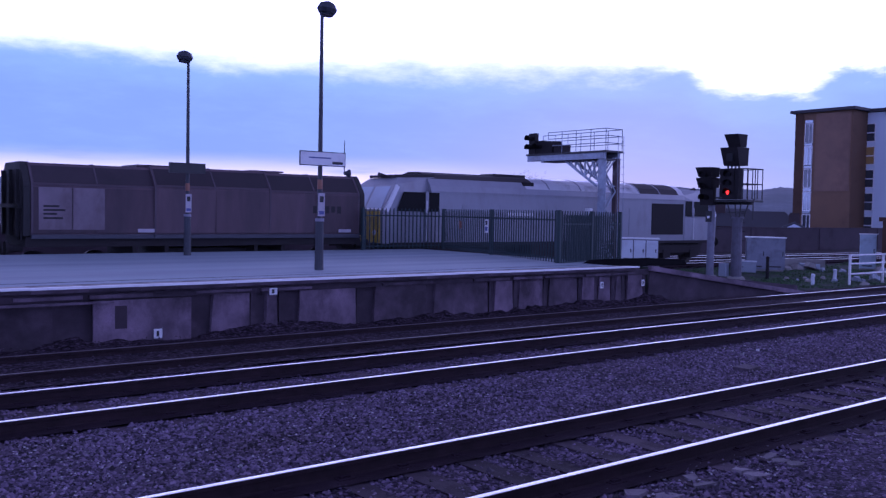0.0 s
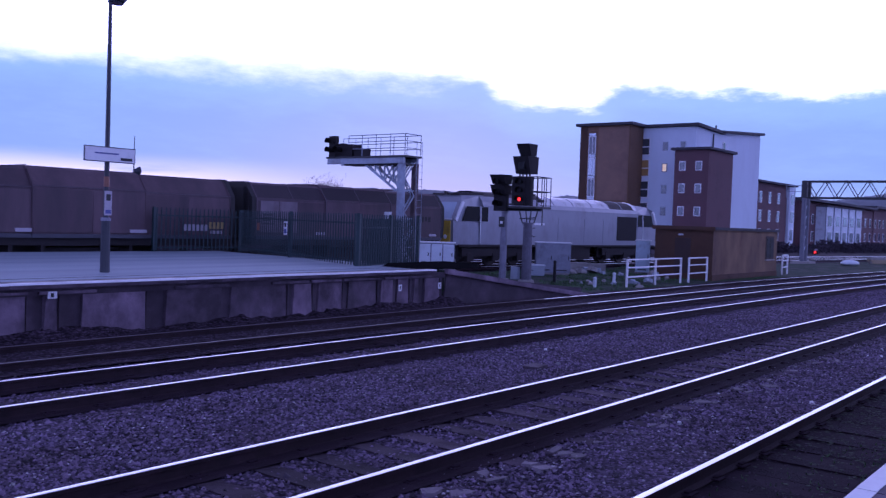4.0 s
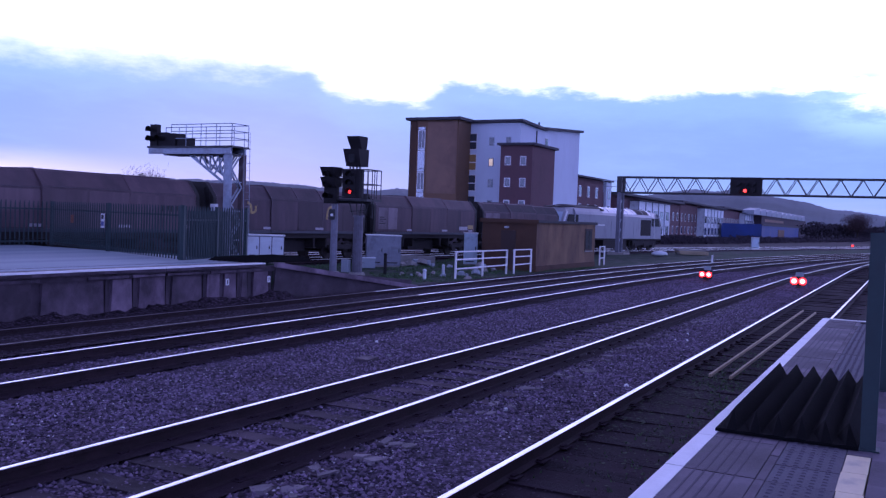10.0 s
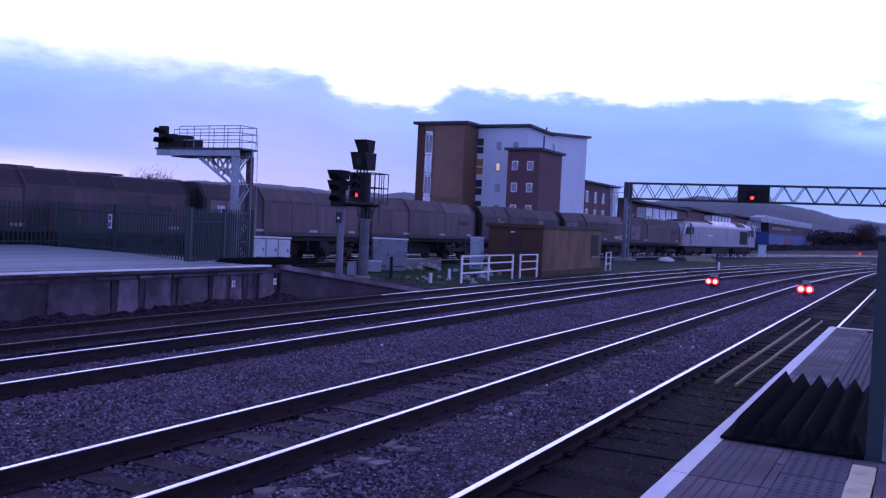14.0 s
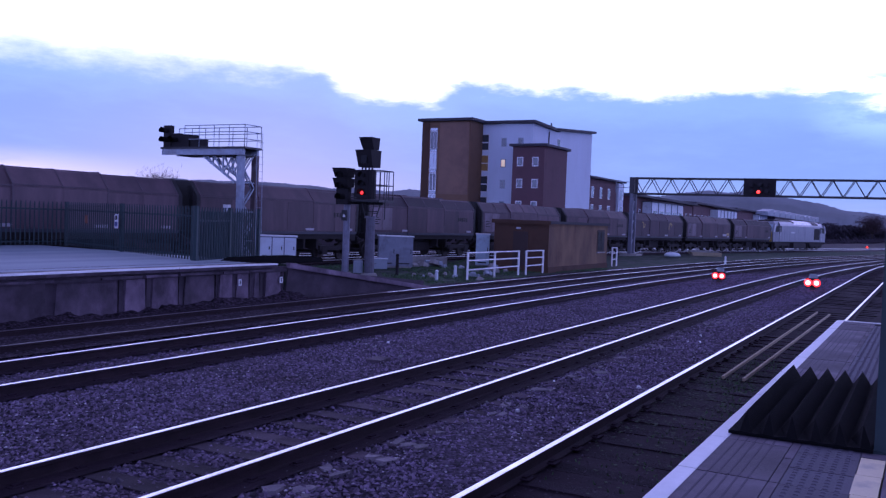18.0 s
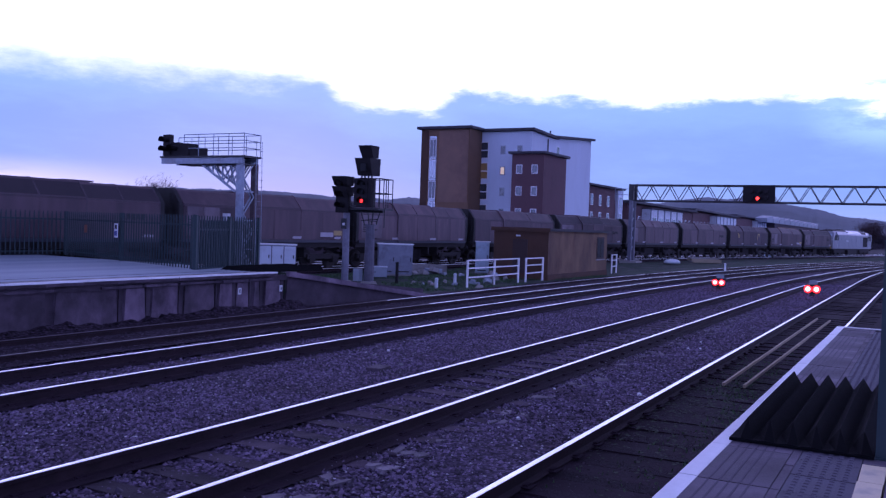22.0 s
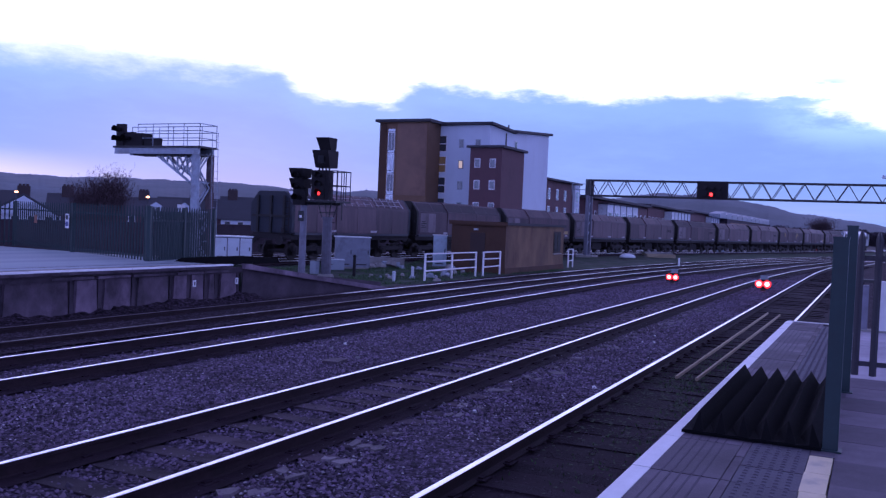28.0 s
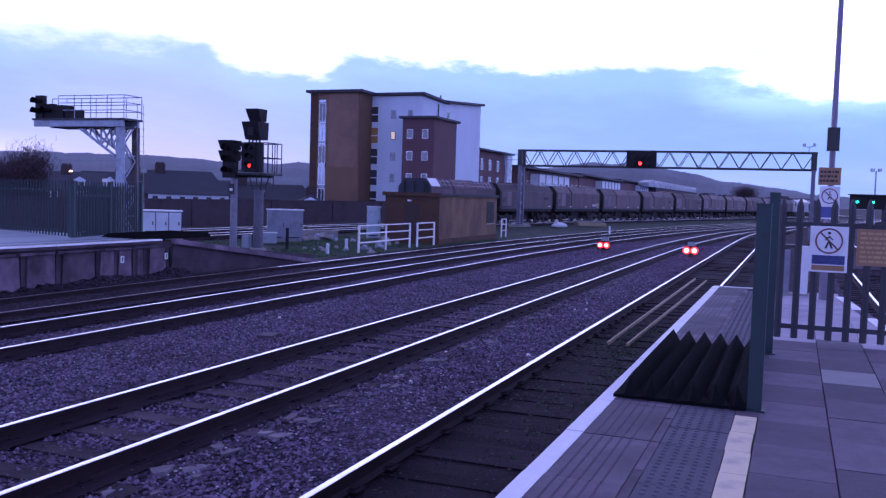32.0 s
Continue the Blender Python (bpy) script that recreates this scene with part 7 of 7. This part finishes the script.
def house(x, y, w, d, wall_h, ridge_h, turn, seed, wall_mat="white_render", gable=False, hip=0.0, bays=()):
    """A house facing -y of its own space; hip draws in the roof's end, bays are (x, foot, top, width) of white gablets."""
    th = thing("terraced_house", pose(x, y, TOWN, 0, 0, turn), "slate-roofed terraced house with brick chimneys, in dusk", "house", "terraced houses")
    part("wall", bx(-w / 2, w / 2, 0, d, 0, wall_h), M[wall_mat], th)
    bm = bmesh.new()
    o = 0.35
    if gable:
        v = [bm.verts.new(p) for p in ((-w / 2 - o, -o, wall_h), (w / 2 + o, -o, wall_h), (0, -o, ridge_h), (-w / 2 - o, d + o, wall_h), (w / 2 + o, d + o, wall_h), (0, d + o, ridge_h))]
        fs = ((0, 1, 2), (5, 4, 3), (0, 2, 5, 3), (1, 4, 5, 2), (0, 3, 4, 1))
    else:
        v = [bm.verts.new(p) for p in ((-w / 2 - o, -o, wall_h), (w / 2 + o, -o, wall_h), (w / 2 + o, d + o, wall_h), (-w / 2 - o, d + o, wall_h), (-w / 2 - o, d / 2, ridge_h), (w / 2 + o - hip, d / 2, ridge_h))]
        fs = ((0, 1, 5, 4), (2, 3, 4, 5), (0, 4, 3), (1, 2, 5), (0, 3, 2, 1))
    for f in fs:
        bm.faces.new([v[i] for i in f])
    part("roof", bm, M["slate"], th)
    if gable:
        part("gable_wall", prism_up([(-w / 2 + 0.1, wall_h - 0.02), (w / 2 - 0.1, wall_h - 0.02), (0, ridge_h - 0.25)], -o - 0.06, -o - 0.005), M[wall_mat], th, "pale gable end")
    for bxc, foot, top, bw in bays:
        bay = part("gablet", prism_up([(bxc - bw / 2, foot), (bxc + bw / 2, foot), (bxc + bw / 2, top - 0.4), (bxc, top), (bxc - bw / 2, top - 0.4)], -0.6, 2.5), M["white_render"], th, "white gabled bay")
        for sx in (-1, 1):
            part("pane", bx(bxc + sx * bw * 0.22 - bw * 0.14, bxc + sx * bw * 0.22 + bw * 0.14, -0.64, -0.602, foot + 0.25, top - 0.6), M["glass"], bay)
    for cx in (-w / 2 + 1.2 + (seed * 1.7) % (w - 3),) if not gable else (0.0,):
        st = part("chimney", bx(cx - 0.6, cx + 0.6, d / 2 - 0.7, d / 2 + 0.7, ridge_h - 0.8, ridge_h + 0.80), M["stack_brick"], th)
        for k in range(3):
            part("chimney_pot", tube((cx - 0.35 + 0.35 * k, d / 2, ridge_h + 0.80), (cx - 0.35 + 0.35 * k, d / 2, ridge_h + 1.0), 0.15, 0.13, 8), M["stack_brick"], st)
    n = max(2, int(w / 1.35))
    for i in range(n):
        cx = -w / 2 + w * (i + 0.5) / n
        window_on(th, "Y", cx, wall_h - 0.85, 0.62, 1.2, 0.0)
    return th


# terraces on lower ground behind the goods lines: bearing, distance, width, wall, ridge, gable end
for k, (az, dist, w, wh, rh, gb, hip, bays) in enumerate((
        (52.3, 112, 9.4, 5.05, 8.0, False, 2.4, ()), (57.0, 118, 12, 4.7, 6.7, False, 1.5, ()), (59.8, 104, 4.6, 4.2, 5.5, True, 0, ()),
        (48.3, 120, 9, 5.2, 7.7, False, 0, ((-1.3, 5.0, 7.0, 1.1),)), (45.4, 108, 7.5, 5.3, 7.3, False, 0, ((1.1, 4.9, 6.8, 1.3),)),
        (42.0, 98, 7, 5.0, 7.2, False, 0, ((0.7, 4.9, 6.6, 1.2),)), (38.6, 96, 6, 5.0, 7.0, True, 0, ()), (35.0, 104, 14, 5.2, 7.4, False, 0, ((-2.0, 5.0, 6.7, 1.2), (2.6, 5.0, 6.7, 1.2))),
        (28.0, 110, 16, 5.0, 7.4, False, 0, ()), (20.0, 112, 18, 5.0, 7.4, False, 0, ()), (55.2, 150, 14, 5.0, 7.3, False, 2.0, ()), (48.6, 152, 16, 5.0, 7.9, False, 0, ()), (43.0, 150, 16, 5.0, 7.9, False, 0, ()))):
    house(dist * math.sin(radians(az)), dist * math.cos(radians(az)), w, 8.0, wh, rh, -az, k, wall_mat="white_render" if k in (0, 2, 6) else "red_brick", gable=gb, hip=hip, bays=bays)


def boundary_wall():
    ob = part("boundary_wall", bx(-60, 100, 38.2, 38.55, -4.0, 1.48), M["dark_wall"], None, "sooty brick boundary wall behind the goods lines", kind="structure")
    tagged(ob, category="wall")
    x = 20.0
    while x < 98:
        part("pier", bx(x, x + 0.45, 38.14, 38.6, -0.4, 1.56), M["dark_wall"], ob)
        part("coping", bx(x + 0.45, x + 9.9, 38.16, 38.62, 1.48, 1.55), M["dark_wall"], ob)
        x += 9.9


boundary_wall()


def hills():
    """Wooded ridges far behind the town, with haze put into their colour."""
    for name, ctrl, dist, seed in (("hill_north", ((-5, 1.2), (10, 1.55), (25, 1.7), (42, 1.78), (49, 1.95), (54, 1.75), (60, 1.75), (66, 1.6), (75, 1.2)), 2600, 2), ("hill_east", ((68, 0.6), (72, 1.3), (76, 2.2), (80, 2.45), (82, 2.2), (84.8, 1.6), (88, 1.15), (90, 0.9), (94, 0.5), (100, 0.3)), 2200, 5)):
        bm = bmesh.new()
        rows = []
        a = ctrl[0][0]
        while a <= ctrl[-1][0]:
            el = float(np.interp(a, [c[0] for c in ctrl], [c[1] for c in ctrl]))
            r = radians(a)
            col = []
            for f, g in ((0.72, 0.0), (0.80, 0.30), (0.88, 0.62), (0.95, 0.86), (1.0, 1.0), (1.1, 0.8)):
                d = dist * f
                z = (2.3 + math.tan(radians(el)) * dist) * g + (8 * noise.noise((a * 0.6, g * 3, seed)) + (3.0 * noise.noise((a * 9, g * 9, seed))) if g > 0 else -10)
                col.append(bm.verts.new((d * math.sin(r), d * math.cos(r), z)))
            rows.append(col)
            a += 0.12
        for p, q in zip(rows, rows[1:]):
            for i in range(5):
                bm.faces.new((p[i], q[i], q[i + 1], p[i + 1]))
        tagged(part(name, bm, M["hill"], None, "wooded hillside beyond the town, haze painted into its colour", smooth=True, kind="structure"), category="hill")


hills()

# ---- trees, hedges, grass ----


def bare_tree(x, y, z, height, spread, seed, twigs=900, dense=1.0):
    rng = random.Random(seed)
    th = thing("bare_tree", pose(x, y, z), "leafless winter tree with a dense dark crown of twigs", "tree", "bare trees")
    bm = bmesh.new()
    tips = []
    trunk_h = height * 0.34
    tube((0, 0, 0), (0.1, 0, trunk_h), height * 0.035, height * 0.024, 9, bm)
    part("trunk", bm, M["bark"], th)
    lim = bmesh.new()
    for k in range(9):
        a = k * 2.4 + rng.uniform(-0.3, 0.3)
        r = spread * rng.uniform(0.35, 0.7)
        start = Vector((0.1, 0, trunk_h * rng.uniform(0.75, 1.0)))
        mid = start + Vector((math.cos(a) * r * 0.5, math.sin(a) * r * 0.5, height * rng.uniform(0.15, 0.25)))
        end = Vector((math.cos(a) * r, math.sin(a) * r, height * rng.uniform(0.6, 0.86)))
        tube(start, mid, height * 0.014, height * 0.009, 6, lim)
        tube(mid, end, height * 0.009, height * 0.003, 6, lim)
        tips += [mid, end, (mid + end) / 2]
    part("limbs", lim, M["bark"], th)
    vs, fs = [], []
    for k in range(twigs):
        p = rng.choice(tips)
        q = p + Vector((rng.gauss(0, spread * 0.25), rng.gauss(0, spread * 0.25), rng.gauss(0, height * 0.085)))
        d = (q - Vector((0, 0, height * 0.35))).normalized() * rng.uniform(0.3, 0.8) + Vector((rng.uniform(-0.3, 0.3), rng.uniform(-0.3, 0.3), rng.uniform(0, 0.3)))
        e = q + d * height * 0.06
        for f in range(3):
            s = q.lerp(e, f * 0.3)
            g = s + Vector((rng.uniform(-1, 1), rng.uniform(-1, 1), rng.uniform(0.1, 1))) * height * 0.038
            w = Vector((rng.uniform(-1, 1), rng.uniform(-1, 1), 0)).normalized() * height * 0.0035 * dense
            b = len(vs)
            vs += [s - w, s + w, g, s + w.cross(Vector((0, 0, 1)))]
            fs += [(b, b + 1, b + 2), (b + 1, b + 3, b + 2), (b + 3, b, b + 2)]
    part("crown", raw("crown", vs, fs, M["twig"]), None, th, "fine bare twigs", kind="stuff")
    return th


bare_tree(54.4, 59.0, -3.6, 8.9, 2.3, 3, 15000, 0.62)
bare_tree(340, 17, -0.3, 9.5, 5.5, 5, 4000, 2.0)


def hedge(points, seed, n, hmin, hmax, depth, label, mt="leaf"):
    """A loose belt of small leaf clumps along points."""
    rng = random.Random(seed)
    vs, fs = [], []
    segs = list(zip(points, points[1:]))
    for k in range(n):
        (xa, ya, za), (xb, yb, zb) = rng.choice(segs)
        f = rng.random()
        x, y, z0 = xa + (xb - xa) * f, ya + (yb - ya) * f, za + (zb - za) * f
        top = hmin + (hmax - hmin) * (0.5 + 0.5 * noise.noise((x * 0.23, y * 0.23, seed)))
        z = z0 + top * math.sqrt(rng.random())
        c = Vector((x + rng.gauss(0, depth), y + rng.gauss(0, depth), z))
        s = rng.uniform(0.10, 0.26) * (1 + top * 0.15)
        for q in range(3):
            d1 = Vector((rng.uniform(-1, 1), rng.uniform(-1, 1), rng.uniform(-1, 1))).normalized() * s
            d2 = d1.orthogonal().normalized() * s * 0.7
            b = len(vs)
            vs += [c - d1, c + d2, c + d1, c - d2]
            fs.append((b, b + 1, b + 2, b + 3))
    return tagged(part("hedge", raw("hedge", vs, fs, M[mt]), None, None, label, kind="stuff"), category="hedge")


hedge([(-20, 39.6, -3.6), (30, 40, -3.6), (62, 41, -3.6)], 5, 5000, 4.0, 5.1, 0.7, "dark overgrown hedge behind the boundary wall")
# this belt of clumps stands in for a long dark-brown building
hedge([(326, 33, -0.6), (345, 24, -0.6), (360, 12, -0.6), (372, 2, -0.6), (380, -6, -0.6)], 16, 9000, 3.6, 7.4, 1.6, "dark scrub belt put in place of a long brown building", "far_scrub")
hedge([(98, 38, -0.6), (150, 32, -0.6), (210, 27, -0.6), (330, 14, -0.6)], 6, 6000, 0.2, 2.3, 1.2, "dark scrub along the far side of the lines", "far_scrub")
hedge([(100, 40, -3.6), (180, 42, -3.6)], 7, 3000, 3.0, 4.5, 0.9, "dark scrub in front of the flats")


def grass_tufts():
    rng = random.Random(31)
    vs, fs = [], []
    for k in range(36000):
        x = rng.uniform(19.8, 50)
        y = rng.uniform(15.5, 25.0)
        if noise.noise((x * 0.35, y * 0.35, 2)) < -0.05 + 0.25 * noise.noise((x * 2.1, y * 2.1, 7)):
            continue
        h = rng.uniform(0.03, 0.11)
        base = -0.14 + (max(0, (26.2 - x) / 6.6) * 1.02 if x < 26.2 else 0)
        a = rng.uniform(0, math.pi)
        w = Vector((math.cos(a), math.sin(a), 0)) * 0.016
        p = Vector((x, y, base))
        t = p + Vector((rng.uniform(-0.06, 0.06), rng.uniform(-0.06, 0.06), h))
        b = len(vs)
        vs += [p - w, p + w, t]
        fs.append((b, b + 1, b + 2))
    tagged(part("grass_tufts", raw("grass_tufts", vs, fs, M["blade"]), None, None, "rough tufts of grass on the strip between the lines", kind="stuff"), category="grass")
    vs, fs = [], []
    for k in range(2600):
        x, y = rng.gauss(14.5, 3.2), rng.gauss(2.35, 0.45)
        if noise.noise((x * 0.5, y * 0.8, 6)) < -0.05 or not 1.3 < y < 3.2:
            continue
        p = Vector((x, y, -0.20))
        a = rng.uniform(0, math.pi)
        w = Vector((math.cos(a), math.sin(a), 0)) * 0.018
        b = len(vs)
        vs += [p - w, p + w, p + Vector((rng.uniform(-0.05, 0.05), rng.uniform(-0.05, 0.05), rng.uniform(0.02, 0.07)))]
        fs.append((b, b + 1, b + 2))
    tagged(part("trackside_weeds", raw("trackside_weeds", vs, fs, M["blade"]), None, None, "low weeds growing between the platform rails", kind="stuff"), category="weeds")


grass_tufts()


def street_lamp(az, dist, el):
    x, y = dist * math.sin(radians(az)), dist * math.cos(radians(az))
    z = 2.31 + dist * math.tan(radians(el))
    th = thing("street_lamp", pose(x, y, TOWN), "lit orange sodium street lamp among the houses", "street lamp", "street lamps")
    part("column", tube((0, 0, 0), (0, 0, z - TOWN + 0.1), 0.08, 0.05, 8), M["lamp_grey"], th)
    part("lantern", lathe([(0.04, -0.08), (0.17, -0.04), (0.18, 0.05), (0.05, 0.11)], 12), M["amber_lamp"], th, "glowing orange lantern", m=pose(0, 0, z - TOWN))


street_lamp(45.5, 92, 0.76)
street_lamp(38.2, 90, 0.70)
street_lamp(34.5, 120, 0.9)


# ---- loose ballast, nearest stretch ----


def ballast_stones():
    rng = np.random.default_rng(5)
    n = 230000
    x = 1.2 + 52 * rng.random(n) ** 1.75
    y = rng.uniform(3.55, 13.0, n)
    keep = np.ones(n, bool)
    for ty, s0 in ((6.14, 0.3), (10.94, 0.6)):
        for off in (-0.7525, 0.7525):
            gap = np.abs(y - ty - off)
            keep &= (gap > 0.24) | ((gap > 0.10) & (rng.random(n) < 0.10))
        over = np.abs(y - ty) < 1.25
        ph = np.abs(((x - s0 + 0.33) % 0.66) - 0.33) < 0.13
        keep &= ~(over & ph & (rng.random(n) < 0.70))
        keep &= ~((np.abs(y - ty) < 0.75) & (rng.random(n) < 0.35))
    x, y = x[keep], y[keep]
    n = len(x)
    s = rng.uniform(0.011, 0.030, n) * np.where(rng.random(n) < 0.05, 1.5, 1.0) * (1 + np.maximum(0, x - 20) * 0.012)
    d = np.maximum(0, x - np.interp(y, [2.6, 6.1, 10.9, 14.2], [57, 40, 29, 30]))
    c = np.stack([x, y - d * d / 780, np.full(n, -0.170) + rng.uniform(-0.008, 0.018, n)], 1)
    octa = np.array([(1, 0, 0), (0, 1, 0), (-1, 0, 0), (0, -1, 0), (0.2, 0.1, 0.85)])
    v = octa[None] * s[:, None, None] * rng.uniform(0.6, 1.35, (n, 5, 3))
    v[:, 4, :2] += rng.uniform(-0.5, 0.5, (n, 2)) * s[:, None]
    ang = rng.uniform(0, 6.28, n)
    ca, sa = np.cos(ang)[:, None], np.sin(ang)[:, None]
    vx = c[:, None, 0] + ca * v[:, :, 0] - sa * v[:, :, 1]
    vy = c[:, None, 1] + sa * v[:, :, 0] + ca * v[:, :, 1]
    v = np.stack([vx, vy, c[:, None, 2] + v[:, :, 2]], 2)
    f0 = np.array([(0, 1, 4), (1, 2, 4), (2, 3, 4), (3, 0, 4)])
    f = (f0[None] + 5 * np.arange(n)[:, None, None]).reshape(-1)
    me = bpy.data.meshes.new("ballast_stones")
    me.vertices.add(n * 5)
    me.vertices.foreach_set("co", v.reshape(-1).astype(np.float32))
    me.loops.add(len(f))
    me.loops.foreach_set("vertex_index", f.astype(np.int32))
    me.polygons.add(n * 4)
    me.polygons.foreach_set("loop_start", np.arange(0, len(f), 3, dtype=np.int32))
    me.update(calc_edges=True)
    me.materials.append(M["stone"])
    ob = part("ballast_stones", me, None, None, "loose grey-brown ballast stones around the sleepers", kind="stuff")
    tagged(ob, category="ballast")


ballast_stones()


def shard(rng, s):
    """A flat, sharp-cornered broken slab."""
    bm = bmesh.new()
    pts = [(-1.4, -0.6), (0.3, -0.8), (1.3, -0.4), (1.1, 0.5), (0.1, 0.75), (-1.1, 0.5)]
    pts = [(x * s * rng.uniform(0.6, 1.2), y * s * rng.uniform(0.5, 1.2)) for x, y in pts]
    lo = [bm.verts.new((x * 1.1, y * 1.1, -0.03)) for x, y in pts]
    hi = [bm.verts.new((x, y, rng.uniform(0.008, 0.026))) for x, y in pts]
    for i in range(6):
        j = (i + 1) % 6
        bm.faces.new((lo[i], lo[j], hi[j], hi[i]))
    bm.faces.new(hi)
    return bm


def sleeper_ends():
    """Pale concrete ends of the main-line sleepers where the ballast has slipped."""
    th = thing("exposed_sleeper_ends", None, "pale broken sleeper ends showing through the ballast", "sleeper end")
    rng = random.Random(77)
    x = 0.3
    while x < 30:
        if rng.random() < 0.72:
            for q in range(rng.choice((1, 2, 2, 3))):
                part("concrete_end", shard(rng, rng.uniform(0.05, 0.13)), M["sleeper_end"], th, m=pose(x + rng.uniform(-0.08, 0.08), 4.90 + rng.uniform(-0.26, 0.14), -0.158, rng.uniform(-5, 5), rng.uniform(-5, 5), rng.uniform(-40, 40)))
        x += 0.66
    rng = random.Random(78)
    lt = thing("scattered_litter", None, "scraps of pale litter lying in the ballast", "litter")
    for k in range(40):
        x, y = rng.uniform(2, 26), rng.choice((rng.uniform(3.7, 5.2), rng.uniform(7.3, 10.0), rng.uniform(12.0, 13.2)))
        part("scrap", chunk(rng, rng.uniform(0.025, 0.06), 0.3), M["sign_white" if rng.random() < 0.35 else "paver_light"], lt, m=pose(x, y, -0.15, rng.uniform(-20, 20), rng.uniform(-20, 20), rng.uniform(0, 180)))


sleeper_ends()


def bed_grit():
    """Small dark stones and pale-green moss cushions on the platform line's bed."""
    rng = np.random.default_rng(9)
    oct_f = np.array([(0, 1, 4), (1, 2, 4), (2, 3, 4), (3, 0, 4)])
    octa = np.array([(1, 0, 0), (0, 1, 0), (-1, 0, 0), (0, -1, 0), (0.15, 0.1, 0.7)])
    for name, n, lo, hi, mt, label, cat in (("bed_grit", 6000, 0.006, 0.018, "grit", "dark grit strewn over the platform line's bed", "grit"), ("cess_grit", 9000, 0.010, 0.030, "grit", "dark grit and clinker below the far platform", "grit"), ("pale_chips", 5200, 0.009, 0.022, "chip", "pale stone chips scattered through the ballast", "stone chips"), ("moss_cushions", 1400, 0.012, 0.035, "moss", "low moss cushions between the platform rails", "moss")):
        x = 2.0 + 26 * rng.random(n) ** 1.4
        y = rng.uniform(1.3, 3.6, n)
        if name == "cess_grit":
            x, y = rng.uniform(1, 30, n), rng.uniform(12.6, 15.5, n)
        if name == "pale_chips":
            x, y = 2.0 + 28 * rng.random(n) ** 1.3, rng.choice([4.4, 8.5, 12.4], n) + rng.uniform(-0.9, 1.2, n)
        if name == "moss_cushions":
            x = rng.normal(14.0, 2.6, n)
            y = rng.uniform(2.0, 3.3, n)
        s = rng.uniform(lo, hi, n)
        flat = 0.35 if name == "moss_cushions" else 1.0
        c = np.stack([x, y, np.full(n, {"cess_grit": -0.11, "pale_chips": -0.15}.get(name, -0.166))], 1)
        if name == "cess_grit":
            c[:, 2] += np.maximum(0, (y - 15.05) / 0.6) * 0.12
        v = c[:, None, :] + octa[None] * s[:, None, None] * rng.uniform(0.6, 1.3, (n, 5, 3)) * np.array([1, 1, flat])
        f = (oct_f[None] + 5 * np.arange(n)[:, None, None]).reshape(-1, 3)
        tagged(part(name, raw(name, v.reshape(-1, 3).tolist(), f.tolist(), M[mt]), None, None, label, kind="stuff"), category=cat)


bed_grit()

# ---- motion of the train along the goods line ----
SPEED = (-2.26232e-06, 0.000270321, -0.0125926, 0.279302, 2.92091, 17.2411)


def travelled(t):
    s = 0.0
    for c in SPEED:
        s = s * t + c
    return s


GOODS_X = [-230 + 0.5 * i for i in range(1300)]
GOODS_S = [0.0]
for xa, xb in zip(GOODS_X, GOODS_X[1:]):
    GOODS_S.append(GOODS_S[-1] + math.hypot(xb - xa, line_y(xb, *TRACKS["freight"]) - line_y(xa, *TRACKS["freight"])))
GOODS_ZERO = float(np.interp(0.0, GOODS_X, GOODS_S))


def at_arc(s):
    x = float(np.interp(s + GOODS_ZERO, GOODS_S, GOODS_X))
    return Vector((x, line_y(x, *TRACKS["freight"]), 0))


def rolling_pose(rear, length):
    a, b = at_arc(rear + length * 0.18), at_arc(rear + length * 0.82)
    yaw = math.atan2(b.y - a.y, b.x - a.x)
    d = (b - a).normalized()
    o = a - d * length * 0.18
    return pose(o.x, o.y, 0, 0, 0, math.degrees(yaw))


def motions():
    times = [i for i in range(33)]
    way = [travelled(0.02 * i) for i in range(1601)]
    steps = [0.02 * i for i in range(1601)]
    count = int((way[-1] - way[0]) / 0.58) + 1
    marks = [float(np.interp(way[0] + (way[-1] - way[0]) * i / count, way, steps)) for i in range(count + 1)]
    marks[0], marks[-1] = 0.0, 32.0
    walk(LOCO, [(t, rolling_pose(travelled(t), 21.3)) for t in times])
    for k, w in enumerate(WAGONS):
        walk(w, [(t, rolling_pose(travelled(t) + 0.45 - 12.1 * (k + 1), 12.1)) for t in times])
    for vehicle in (LOCO, *WAGONS):
        for ws in vehicle.children:
            if ws.name.startswith("wheelset"):
                x, r = ws.location.x, ws.location.z
                walk(ws, [(t, pose(x, 0, r, 0, math.degrees((travelled(t) - way[0]) / r) % 360, 0)) for t in marks])


motions()
